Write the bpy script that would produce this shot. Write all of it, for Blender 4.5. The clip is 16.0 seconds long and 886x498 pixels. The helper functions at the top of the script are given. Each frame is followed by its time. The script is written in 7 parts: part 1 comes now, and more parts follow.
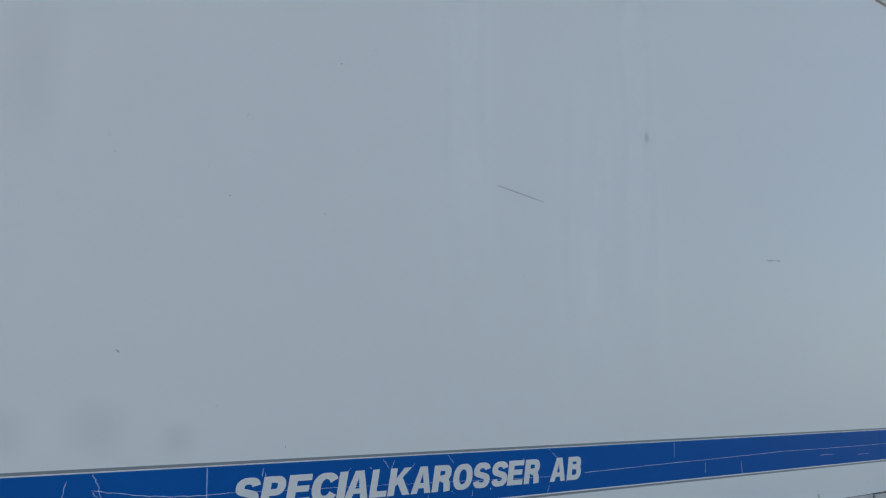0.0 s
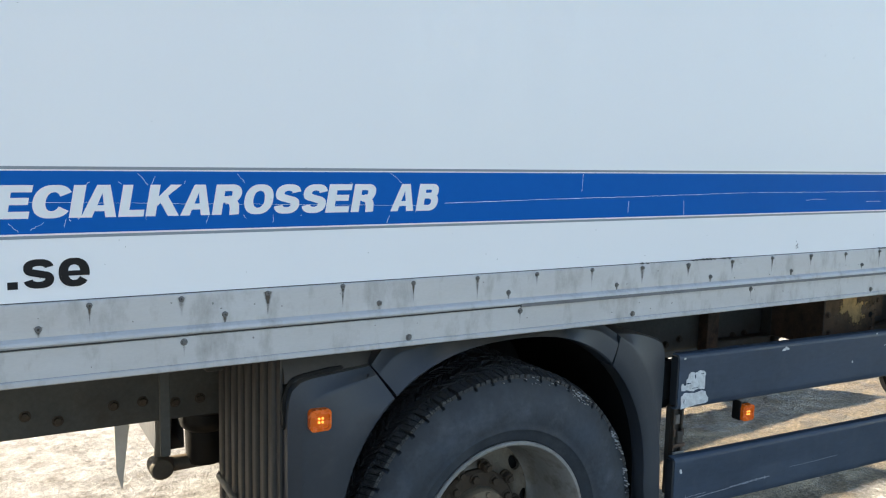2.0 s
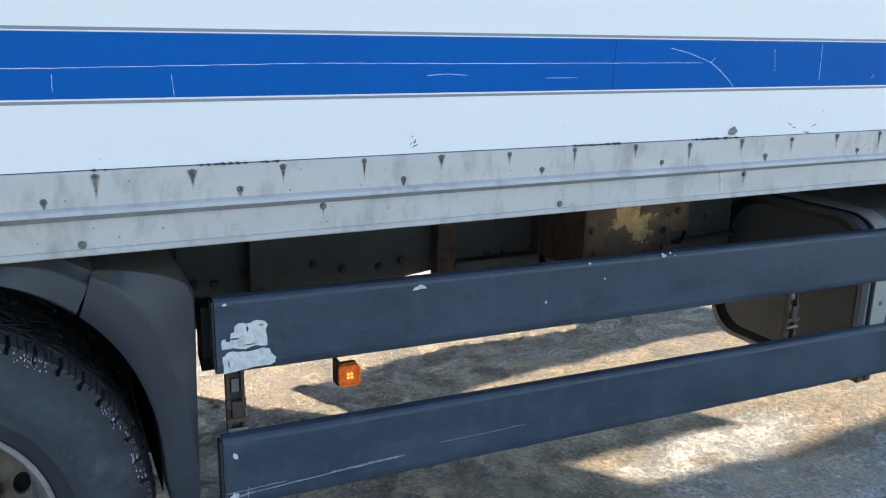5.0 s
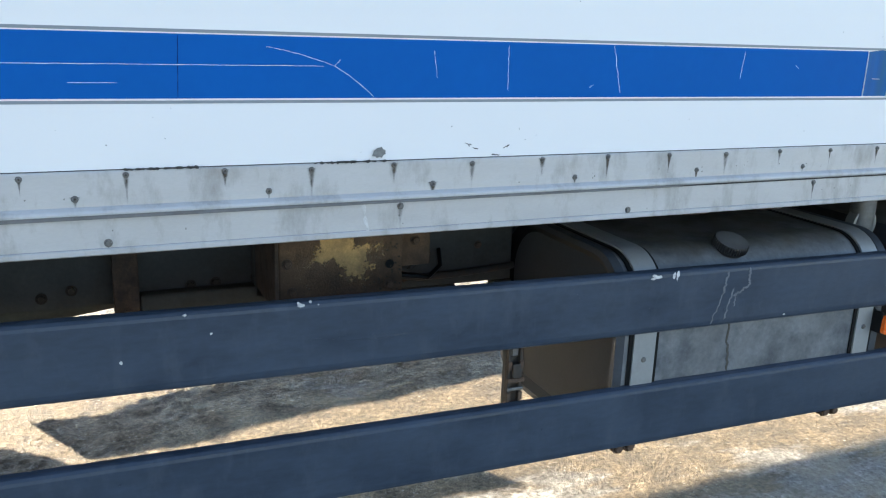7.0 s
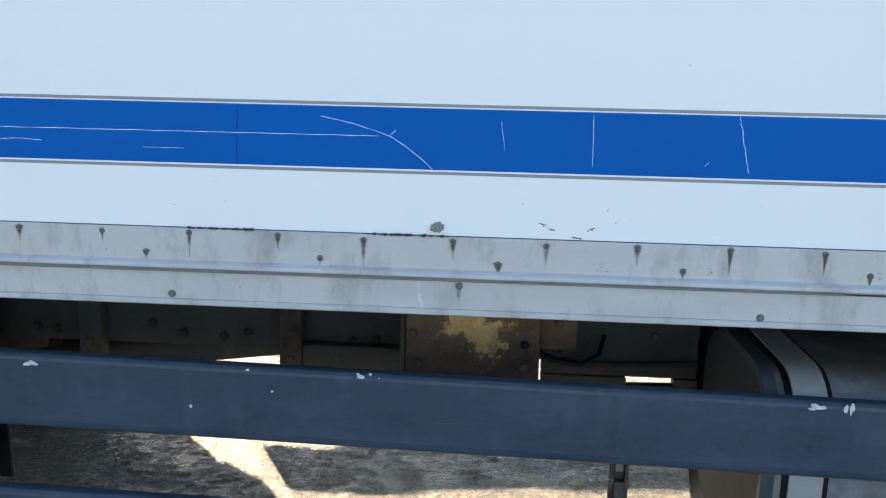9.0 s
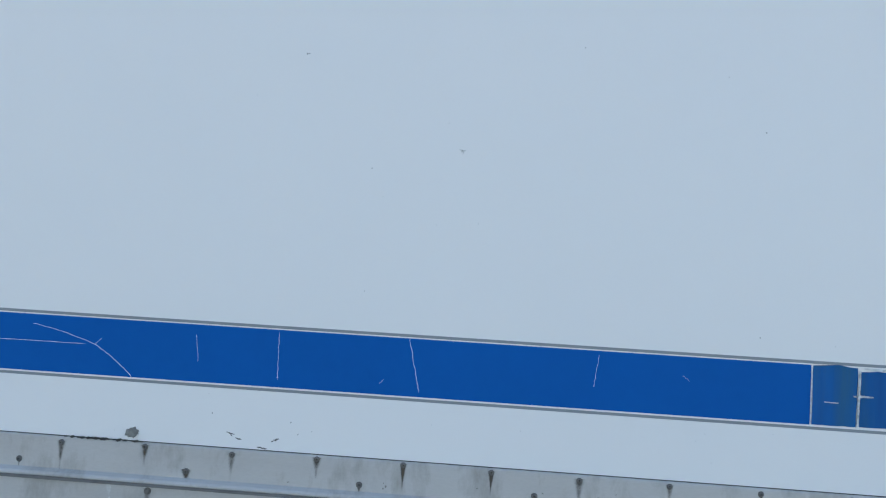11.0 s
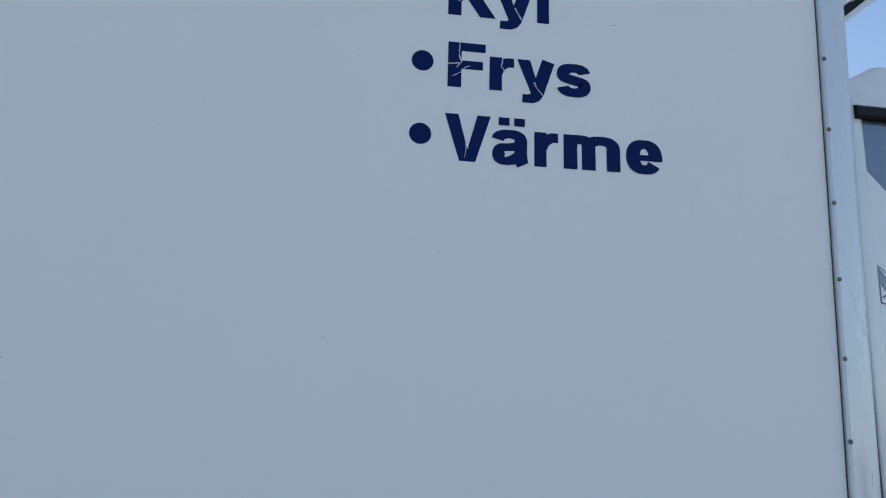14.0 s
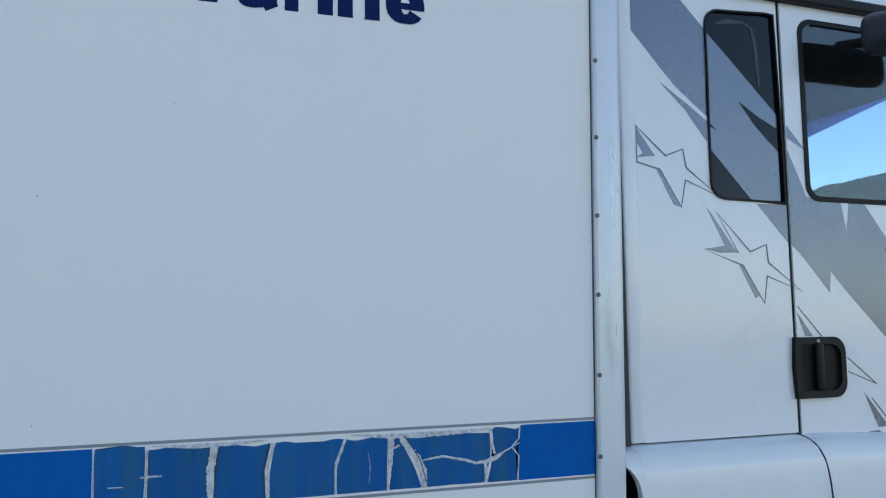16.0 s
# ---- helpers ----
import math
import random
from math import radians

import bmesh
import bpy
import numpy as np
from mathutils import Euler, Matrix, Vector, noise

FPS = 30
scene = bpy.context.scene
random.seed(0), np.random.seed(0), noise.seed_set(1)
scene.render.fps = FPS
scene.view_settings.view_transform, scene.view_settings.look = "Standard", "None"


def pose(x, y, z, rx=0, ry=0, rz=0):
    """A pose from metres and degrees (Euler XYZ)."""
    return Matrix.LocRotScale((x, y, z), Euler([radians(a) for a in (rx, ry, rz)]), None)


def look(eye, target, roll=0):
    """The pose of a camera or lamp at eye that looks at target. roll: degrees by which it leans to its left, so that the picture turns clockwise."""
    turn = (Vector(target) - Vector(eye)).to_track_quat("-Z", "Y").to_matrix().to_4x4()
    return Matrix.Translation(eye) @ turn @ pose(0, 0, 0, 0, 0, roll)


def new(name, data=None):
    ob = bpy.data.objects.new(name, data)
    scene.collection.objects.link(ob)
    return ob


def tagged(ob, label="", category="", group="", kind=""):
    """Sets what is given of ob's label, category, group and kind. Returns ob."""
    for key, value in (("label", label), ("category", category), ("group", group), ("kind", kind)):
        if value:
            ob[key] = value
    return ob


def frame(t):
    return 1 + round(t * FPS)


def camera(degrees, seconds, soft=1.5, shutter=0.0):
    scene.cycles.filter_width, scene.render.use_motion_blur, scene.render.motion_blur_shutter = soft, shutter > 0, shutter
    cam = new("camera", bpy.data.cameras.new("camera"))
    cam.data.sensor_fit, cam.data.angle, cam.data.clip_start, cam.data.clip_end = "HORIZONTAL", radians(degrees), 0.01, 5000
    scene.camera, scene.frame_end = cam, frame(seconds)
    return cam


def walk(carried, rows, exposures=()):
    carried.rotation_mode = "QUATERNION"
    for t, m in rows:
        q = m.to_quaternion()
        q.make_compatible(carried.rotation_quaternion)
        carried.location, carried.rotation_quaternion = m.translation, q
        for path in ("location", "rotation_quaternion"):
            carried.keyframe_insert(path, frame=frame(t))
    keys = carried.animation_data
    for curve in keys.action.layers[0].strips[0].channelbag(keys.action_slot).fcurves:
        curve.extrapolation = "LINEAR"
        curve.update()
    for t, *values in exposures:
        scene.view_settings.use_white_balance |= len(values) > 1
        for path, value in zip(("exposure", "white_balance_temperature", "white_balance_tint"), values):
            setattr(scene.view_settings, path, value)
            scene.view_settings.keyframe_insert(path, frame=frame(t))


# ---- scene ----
cam = camera(55.3, 16.0, soft=1.15)

PATH = [
    (0, (-2.394, -1.893, 1.79), (-1.167, -0.35, 2.126), 0.1),
    (0.5, (-2.168, -1.935, 1.761), (-0.968, -0.342, 1.911), 0.4),
    (1, (-1.928, -1.938, 1.72), (-0.788, -0.294, 1.712), 0.7),
    (1.5, (-1.678, -1.907, 1.701), (-0.618, -0.217, 1.561), 1.0),
    (2, (-1.429, -1.965, 1.694), (-0.446, -0.24, 1.451), 1.3),
    (2.5, (-1.163, -2.031, 1.689), (-0.253, -0.278, 1.371), 1.1),
    (3, (-0.867, -1.963, 1.663), (0.008, -0.207, 1.274), 1.2),
    (3.5, (-0.569, -1.926, 1.663), (0.292, -0.179, 1.208), 1.3),
    (4, (-0.268, -1.944, 1.663), (0.59, -0.208, 1.161), 1.2),
    (4.2, (-0.151, -1.916, 1.646), (0.708, -0.182, 1.14), 1.2),
    (6.3, (1.054, -1.854, 1.649), (1.87, -0.102, 1.137), 1.5),
    (6.5, (1.19, -1.843, 1.66), (1.998, -0.086, 1.149), 1.7),
    (7, (1.501, -1.872, 1.671), (2.287, -0.109, 1.146), 2.1),
    (7.5, (1.758, -1.911, 1.691), (2.434, -0.109, 1.149), 2.1),
    (8, (2.009, -1.857, 1.681), (2.448, 0.01, 1.113), 1.6),
    (8.2, (2.072, -1.839, 1.678), (2.384, 0.054, 1.113), 1.2),
    (10.3, (2.701, -1.849, 1.777), (2.263, 0.103, 1.738), 4.2),
    (10.5, (2.779, -1.858, 1.779), (2.427, 0.111, 1.786), 3.9),
    (11, (2.98, -1.957, 1.712), (2.858, 0.035, 1.836), 3.6),
    (11.5, (3.119, -1.966, 1.687), (3.178, 0.026, 1.865), 3.0),
    (12, (3.296, -1.881, 1.757), (3.478, 0.104, 1.92), 2.5),
    (12.5, (3.433, -1.888, 1.865), (3.686, 0.087, 2.048), 2.1),
    (13, (3.472, -1.926, 1.895), (3.788, 0.029, 2.172), 1.8),
    (13.5, (3.518, -1.951, 1.876), (3.833, -0.018, 2.28), 1.7),
    (14, (3.537, -1.976, 1.877), (3.854, -0.06, 2.358), 1.5),
    (14.5, (3.553, -1.992, 1.87), (3.883, -0.085, 2.375), 1.2),
    (15, (3.584, -1.991, 1.861), (3.976, -0.083, 2.315), 0.6),
    (15.5, (3.647, -1.978, 1.842), (4.166, -0.078, 2.188), -0.2),
    (16, (3.746, -1.912, 1.847), (4.461, -0.055, 2.048), -0.8),
]
walk(cam, [(t, look(e, g, r)) for t, e, g, r in PATH],
     exposures=[(0.0, 2.1, 7060, 12), (0.5, 2.44, 7160, 12), (1.0, 2.67, 7160, 12), (1.5, 2.86, 7160, 12), (2.5, 3.02, 7130, 12), (4.2, 3.21, 7030, 12), (8.2, 3.28, 6980, 12), (10.3, 2.82, 6900, 12), (11.0, 2.75, 6900, 12), (12.0, 2.59, 6900, 12), (13.0, 2.45, 6800, 12), (14.5, 2.14, 6750, 12), (15.5, 2.21, 6750, 12), (16.0, 2.5, 6750, 12)])

# ---------------------------------------------------------------- light
SUN_FROM = Vector((-0.75, 1.0, 0.56)).normalized()
world = bpy.data.worlds.new("winter_sky")
scene.world = world
world.use_nodes = True
wn = world.node_tree
wn.nodes.clear()
sky = wn.nodes.new("ShaderNodeTexSky")
sky.sky_type = 'NISHITA'
sky.sun_disc = False
sky.sun_elevation = math.asin(SUN_FROM.z)
sky.sun_rotation = math.atan2(SUN_FROM.x, SUN_FROM.y)
sky.dust_density = 0.5
sky.ozone_density = 2.0
bg = wn.nodes.new("ShaderNodeBackground")
bg.inputs["Strength"].default_value = 0.051
wo = wn.nodes.new("ShaderNodeOutputWorld")
wn.links.new(sky.outputs[0], bg.inputs["Color"])
wn.links.new(bg.outputs[0], wo.inputs["Surface"])
sun = new("sun", bpy.data.lights.new("sun", 'SUN'))
sun.data.energy = 3.4
sun.data.angle = radians(0.9)
sun.data.color = (1.0, 0.87, 0.66)
sun.rotation_mode = 'QUATERNION'
sun.rotation_quaternion = (-SUN_FROM).to_track_quat("-Z", "Y")
sun.location = (-6, 8, 6)


# ---------------------------------------------------------------- materials
def material(name, col, rough=0.5, metal=0.0, vary=0.12, scale=3.0, fine=60.0, bump=0.15, depth=0.002, stretch=(1, 1, 1),
             dirt=None, dirt_amount=0.4, dirt_scale=6.0, dirt_stretch=(1, 1, 1), rough_vary=0.1, per_piece=0.0, coat=0.0, spec=0.5, detail=4.0):
    """A painted, metal, rubber or stony surface: value variation at two scales, blotches of dirt, fine relief."""
    m = bpy.data.materials.new(name)
    m.use_nodes = True
    nt = m.node_tree
    N, L = nt.nodes, nt.links
    b = N["Principled BSDF"]
    tc = N.new("ShaderNodeTexCoord")
    mp = N.new("ShaderNodeMapping")
    mp.inputs["Scale"].default_value = stretch
    L.new(tc.outputs["Object"], mp.inputs["Vector"])

    def noise_node(s, detail=4.0, rough_n=0.6, source=None):
        n = N.new("ShaderNodeTexNoise")
        n.inputs["Scale"].default_value = s
        n.inputs["Detail"].default_value = detail
        n.inputs["Roughness"].default_value = rough_n
        L.new((source or mp).outputs["Vector"], n.inputs["Vector"])
        return n.outputs["Fac"]

    def remap(fac, a0, a1, b0, b1):
        r = N.new("ShaderNodeMapRange")
        for k, v in zip((1, 2, 3, 4), (a0, a1, b0, b1)):
            r.inputs[k].default_value = v
        L.new(fac, r.inputs[0])
        return r.outputs[0]

    big, small = noise_node(scale, detail), noise_node(fine, min(3.0, detail))
    v1 = remap(big, 0.25, 0.75, 1 - vary, 1 + vary)
    v2 = remap(small, 0.25, 0.75, 1 - vary * 0.5, 1 + vary * 0.5)
    mul = N.new("ShaderNodeMath")
    mul.operation = 'MULTIPLY'
    L.new(v1, mul.inputs[0])
    L.new(v2, mul.inputs[1])
    value = mul.outputs[0]
    if per_piece:
        info = N.new("ShaderNodeObjectInfo")
        m3 = N.new("ShaderNodeMath")
        m3.operation = 'MULTIPLY'
        L.new(value, m3.inputs[0])
        L.new(remap(info.outputs["Random"], 0, 1, 1 - per_piece, 1 + per_piece), m3.inputs[1])
        value = m3.outputs[0]
    hsv = N.new("ShaderNodeHueSaturation")
    hsv.inputs["Color"].default_value = (*col, 1)
    L.new(value, hsv.inputs["Value"])
    colour = hsv.outputs["Color"]
    rough_out = remap(big, 0.3, 0.7, max(0.02, rough - rough_vary), min(1, rough + rough_vary))
    if dirt:
        mp2 = N.new("ShaderNodeMapping")
        mp2.inputs["Scale"].default_value = dirt_stretch
        mp2.inputs["Location"].default_value = (3.1, 1.7, 5.3)
        L.new(tc.outputs["Object"], mp2.inputs["Vector"])
        d = noise_node(dirt_scale, 6.0, 0.65, mp2)
        f = remap(d, 0.62 - 0.22 * dirt_amount, 0.78 - 0.1 * dirt_amount, 0.0, min(1.0, 0.45 + dirt_amount * 0.5))
        mix = N.new("ShaderNodeMix")
        mix.data_type = 'RGBA'
        L.new(f, mix.inputs[0])
        L.new(colour, mix.inputs[6])
        mix.inputs[7].default_value = (*dirt, 1)
        colour = mix.outputs[2]
        rm = N.new("ShaderNodeMath")
        rm.operation = 'ADD'
        rm.use_clamp = True
        L.new(rough_out, rm.inputs[0])
        L.new(remap(f, 0, 1, 0, 0.3), rm.inputs[1])
        rough_out = rm.outputs[0]
    L.new(colour, b.inputs["Base Color"])
    L.new(rough_out, b.inputs["Roughness"])
    b.inputs["Metallic"].default_value = metal
    b.inputs["Coat Weight"].default_value = coat
    b.inputs["Specular IOR Level"].default_value = spec
    if bump:
        bn = N.new("ShaderNodeBump")
        bn.inputs["Strength"].default_value = bump
        bn.inputs["Distance"].default_value = depth
        L.new(small, bn.inputs["Height"])
        L.new(bn.outputs["Normal"], b.inputs["Normal"])
    return m


def glass_material(name, tint, rough=0.02):
    m = bpy.data.materials.new(name)
    m.use_nodes = True
    b = m.node_tree.nodes["Principled BSDF"]
    b.inputs["Base Color"].default_value = (*tint, 1)
    b.inputs["Roughness"].default_value = rough
    b.inputs["Transmission Weight"].default_value = 1.0
    b.inputs["IOR"].default_value = 1.45
    return m


def stain_material(name, col, strength):
    """A run of dirt below a fastener: fades out downwards and to its sides."""
    m = bpy.data.materials.new(name)
    m.use_nodes = True
    N, L = m.node_tree.nodes, m.node_tree.links
    b = N["Principled BSDF"]
    b.inputs["Base Color"].default_value = (*col, 1)
    b.inputs["Roughness"].default_value = 0.8
    tc = N.new("ShaderNodeTexCoord")
    uvx = N.new("ShaderNodeSeparateXYZ")
    L.new(tc.outputs["Generated"], uvx.inputs[0])
    side = N.new("ShaderNodeMath")
    side.operation = 'PINGPONG'
    side.inputs[1].default_value = 0.5
    L.new(uvx.outputs["X"], side.inputs[0])
    sx = N.new("ShaderNodeMapRange")
    sx.interpolation_type = 'SMOOTHSTEP'
    sx.inputs[2].default_value = 0.5
    narrow = N.new("ShaderNodeMapRange")
    narrow.inputs[1].default_value, narrow.inputs[2].default_value, narrow.inputs[3].default_value, narrow.inputs[4].default_value = 0.35, 1.0, 0.36, 0.0
    L.new(uvx.outputs["Z"], narrow.inputs[0])
    L.new(narrow.outputs[0], sx.inputs[1])
    L.new(side.outputs[0], sx.inputs[0])
    sz = N.new("ShaderNodeMapRange")
    sz.inputs[1].default_value, sz.inputs[2].default_value = 0.0, 0.9
    L.new(uvx.outputs["Z"], sz.inputs[0])
    nz = N.new("ShaderNodeTexNoise")
    nz.inputs["Scale"].default_value = 70
    info = N.new("ShaderNodeObjectInfo")
    add = N.new("ShaderNodeVectorMath")
    L.new(tc.outputs["Object"], add.inputs[0])
    L.new(info.outputs["Location"], add.inputs[1])
    L.new(add.outputs[0], nz.inputs["Vector"])
    rnd = N.new("ShaderNodeMapRange")
    rnd.inputs[3].default_value, rnd.inputs[4].default_value = 0.4, 1.3
    L.new(info.outputs["Random"], rnd.inputs[0])
    out = None
    for src in (sx.outputs[0], sz.outputs[0], nz.outputs["Fac"], rnd.outputs[0]):
        if out is None:
            out = src
            continue
        k = N.new("ShaderNodeMath")
        k.operation = 'MULTIPLY'
        L.new(out, k.inputs[0])
        L.new(src, k.inputs[1])
        out = k.outputs[0]
    k = N.new("ShaderNodeMath")
    k.operation = 'MULTIPLY'
    k.use_clamp = True
    k.inputs[1].default_value = strength
    L.new(out, k.inputs[0])
    L.new(k.outputs[0], b.inputs["Alpha"])
    return m


def blot_material(name, col, strength):
    """A soft-edged mark with no grain: fades out to all its sides."""
    m = bpy.data.materials.new(name)
    m.use_nodes = True
    N, L = m.node_tree.nodes, m.node_tree.links
    b = N["Principled BSDF"]
    b.inputs["Base Color"].default_value = (*col, 1)
    b.inputs["Roughness"].default_value = 0.4
    tc = N.new("ShaderNodeTexCoord")
    xyz = N.new("ShaderNodeSeparateXYZ")
    L.new(tc.outputs["Generated"], xyz.inputs[0])
    out = None
    for axis in ("X", "Z"):
        pp = N.new("ShaderNodeMath")
        pp.operation = 'PINGPONG'
        pp.inputs[1].default_value = 0.5
        L.new(xyz.outputs[axis], pp.inputs[0])
        r = N.new("ShaderNodeMapRange")
        r.interpolation_type = 'SMOOTHERSTEP'
        r.inputs[1].default_value, r.inputs[2].default_value = 0.0, 0.5
        r.inputs[4].default_value = strength if axis == "X" else 1.0
        L.new(pp.outputs[0], r.inputs[0])
        if out:
            k = N.new("ShaderNodeMath")
            k.operation = 'MULTIPLY'
            L.new(out, k.inputs[0])
            L.new(r.outputs[0], k.inputs[1])
            out = k.outputs[0]
        else:
            out = r.outputs[0]
    L.new(out, b.inputs["Alpha"])
    return m


M = {}
M["blot"] = blot_material("faint_grey_blot", (0.45, 0.45, 0.46), 0.07)
M["panel"] = material("white_panel", (0.82, 0.815, 0.81), 0.34, spec=0.22, vary=0.006, scale=0.8, fine=3, bump=0.0, stretch=(1.5, 1, 0.5), rough_vary=0.0, detail=3.0)
M["blue"] = material("blue_film", (0.0, 0.106, 0.395), 0.4, spec=0.03, vary=0.05, scale=2, fine=30, bump=0.03, depth=0.001)
M["blue_worn"] = material("worn_blue_film", (0.0, 0.095, 0.31), 0.4, spec=0.12, vary=0.16, scale=16, fine=40, bump=0.08, depth=0.001, stretch=(1, 1, 0.12),
                          dirt=(0.025, 0.12, 0.22), dirt_amount=0.8, dirt_scale=13, dirt_stretch=(1, 1, 0.1), per_piece=0.1)
M["pin"] = material("grey_film", (0.22, 0.25, 0.28), 0.4, vary=0.05, bump=0.02)
M["groove"] = material("dirty_groove", (0.15, 0.15, 0.15), 0.7, vary=0.25, scale=12, bump=0.3)
M["film_edge"] = material("torn_film_edge", (0.64, 0.67, 0.70), 0.75, vary=0.2, scale=60, fine=300, bump=0.8, depth=0.002, dirt=(0.24, 0.235, 0.22), dirt_amount=0.75, dirt_scale=110)
M["crack"] = material("white_film_crack", (0.88, 0.91, 0.92), 0.6, vary=0.1, scale=40, bump=0.1)
M["letter_white"] = material("white_lettering", (0.74, 0.75, 0.75), 0.4, vary=0.04, bump=0.03)
M["letter_navy"] = material("navy_lettering", (0.002, 0.014, 0.088), 0.45, spec=0.08, vary=0.1, scale=20, bump=0.05, depth=0.001)
M["letter_black"] = material("black_lettering", (0.008, 0.008, 0.010), 0.45, spec=0.2, vary=0.1, bump=0.05, depth=0.001)
M["alu"] = material("weathered_aluminium", (0.485, 0.483, 0.48), 0.42, metal=0.2, vary=0.07, scale=4, fine=90, bump=0.06, depth=0.001, stretch=(1, 1, 3),
                    dirt=(0.27, 0.25, 0.225), dirt_amount=0.55, dirt_scale=14, dirt_stretch=(1, 1, 0.45))
M["post"] = material("white_coated_post", (0.60, 0.64, 0.69), 0.33, metal=0.2, vary=0.05, scale=5, fine=70, bump=0.05, depth=0.001, stretch=(2, 2, 0.4),
                     dirt=(0.42, 0.43, 0.44), dirt_amount=0.25, dirt_scale=12, dirt_stretch=(1, 1, 0.3))
M["rivet"] = material("dull_rivet", (0.15, 0.143, 0.135), 0.5, metal=0.4, vary=0.3, scale=90, fine=300, bump=0.3)
M["grime_shade"] = material("dark_grime_and_shade", (0.06, 0.058, 0.055), 0.85, vary=0.4, scale=60, fine=300, bump=0.5)
M["sealant"] = material("grey_sealant", (0.22, 0.22, 0.21), 0.8, vary=0.3, scale=120, fine=400, bump=0.6)
M["guard"] = material("dark_blue_grey_paint", (0.036, 0.053, 0.079), 0.46, spec=0.3, vary=0.24, scale=9, fine=46, bump=0.12, depth=0.001, stretch=(0.5, 1, 1.5),
                      dirt=(0.066, 0.083, 0.108), dirt_amount=0.5, dirt_scale=16, dirt_stretch=(1, 1, 0.45), rough_vary=0.16)
M["dried_run"] = material("dried_salt_run", (0.13, 0.145, 0.165), 0.75, vary=0.35, scale=40, fine=200, bump=0.2, depth=0.001)
M["scuffed"] = material("rubbed_paint", (0.20, 0.215, 0.24), 0.7, vary=0.5, scale=60, fine=220, bump=0.2, depth=0.001)
M["post_steel"] = material("grimy_post_steel", (0.040, 0.034, 0.029), 0.6, metal=0.2, vary=0.35, scale=18, fine=120, bump=0.4, dirt=(0.10, 0.058, 0.032), dirt_amount=0.6, dirt_scale=22)
M["chip"] = material("bare_chipped_metal", (0.55, 0.56, 0.56), 0.6, vary=0.2, scale=60, fine=200, bump=0.4, dirt=(0.3, 0.3, 0.28), dirt_amount=0.4, dirt_scale=60)
M["plastic"] = material("dark_grey_plastic", (0.022, 0.028, 0.037), 0.5, spec=0.5, vary=0.14, scale=4, fine=110, bump=0.2, depth=0.001,
                        dirt=(0.058, 0.060, 0.064), dirt_amount=0.35, dirt_scale=7)
M["plastic_dusty"] = material("dusty_ribbed_plastic", (0.044, 0.040, 0.036), 0.75, vary=0.2, scale=5, fine=90, bump=0.3, dirt=(0.076, 0.068, 0.060), dirt_amount=0.5, dirt_scale=6)
M["rubber"] = material("tyre_rubber", (0.023, 0.029, 0.037), 0.68, spec=0.4, vary=0.3, scale=11, fine=55, bump=0.5, depth=0.002,
                       dirt=(0.068, 0.076, 0.086), dirt_amount=0.65, dirt_scale=10, rough_vary=0.14)
M["tread"] = material("wet_tread_rubber", (0.024, 0.025, 0.027), 0.42, vary=0.6, scale=60, fine=170, bump=1.0, depth=0.006, rough_vary=0.2, dirt=(0.085, 0.084, 0.082), dirt_amount=0.55, dirt_scale=150)
M["frost"] = material("clinging_ice", (0.5, 0.5, 0.5), 0.3, vary=0.2, scale=60, fine=200, bump=0.4)
M["rim"] = material("dirty_silver_rim", (0.255, 0.248, 0.236), 0.5, metal=0.3, vary=0.15, scale=8, fine=90, bump=0.15, depth=0.001,
                    dirt=(0.13, 0.10, 0.075), dirt_amount=0.6, dirt_scale=16)
M["disc"] = material("muddy_wheel_disc", (0.180, 0.158, 0.130), 0.55, metal=0.15, vary=0.25, scale=9, fine=110, bump=0.3, depth=0.001,
                     dirt=(0.10, 0.068, 0.04), dirt_amount=0.75, dirt_scale=14)
M["hub"] = material("muddy_hub", (0.165, 0.126, 0.084), 0.85, vary=0.25, scale=14, fine=120, bump=0.4, dirt=(0.11, 0.092, 0.075), dirt_amount=0.5, dirt_scale=18)
M["hub_dark"] = material("oily_hub_flange", (0.050, 0.036, 0.025), 0.75, spec=0.3, vary=0.3, scale=20, fine=120, bump=0.4)
M["chassis"] = material("black_chassis_paint", (0.066, 0.062, 0.054), 0.65, spec=0.3, vary=0.25, scale=6, fine=70, bump=0.3, dirt=(0.06, 0.042, 0.03), dirt_amount=0.45, dirt_scale=5)
M["rust"] = material("rusty_steel", (0.085, 0.052, 0.034), 0.85, vary=0.45, scale=16, fine=140, bump=0.6, depth=0.002, dirt=(0.032, 0.026, 0.022), dirt_amount=0.7, dirt_scale=16)
M["rust_box"] = material("rusty_box_steel", (0.125, 0.070, 0.038), 0.8, vary=0.4, scale=14, fine=150, bump=0.6, depth=0.002, dirt=(0.05, 0.034, 0.024), dirt_amount=0.75, dirt_scale=12)
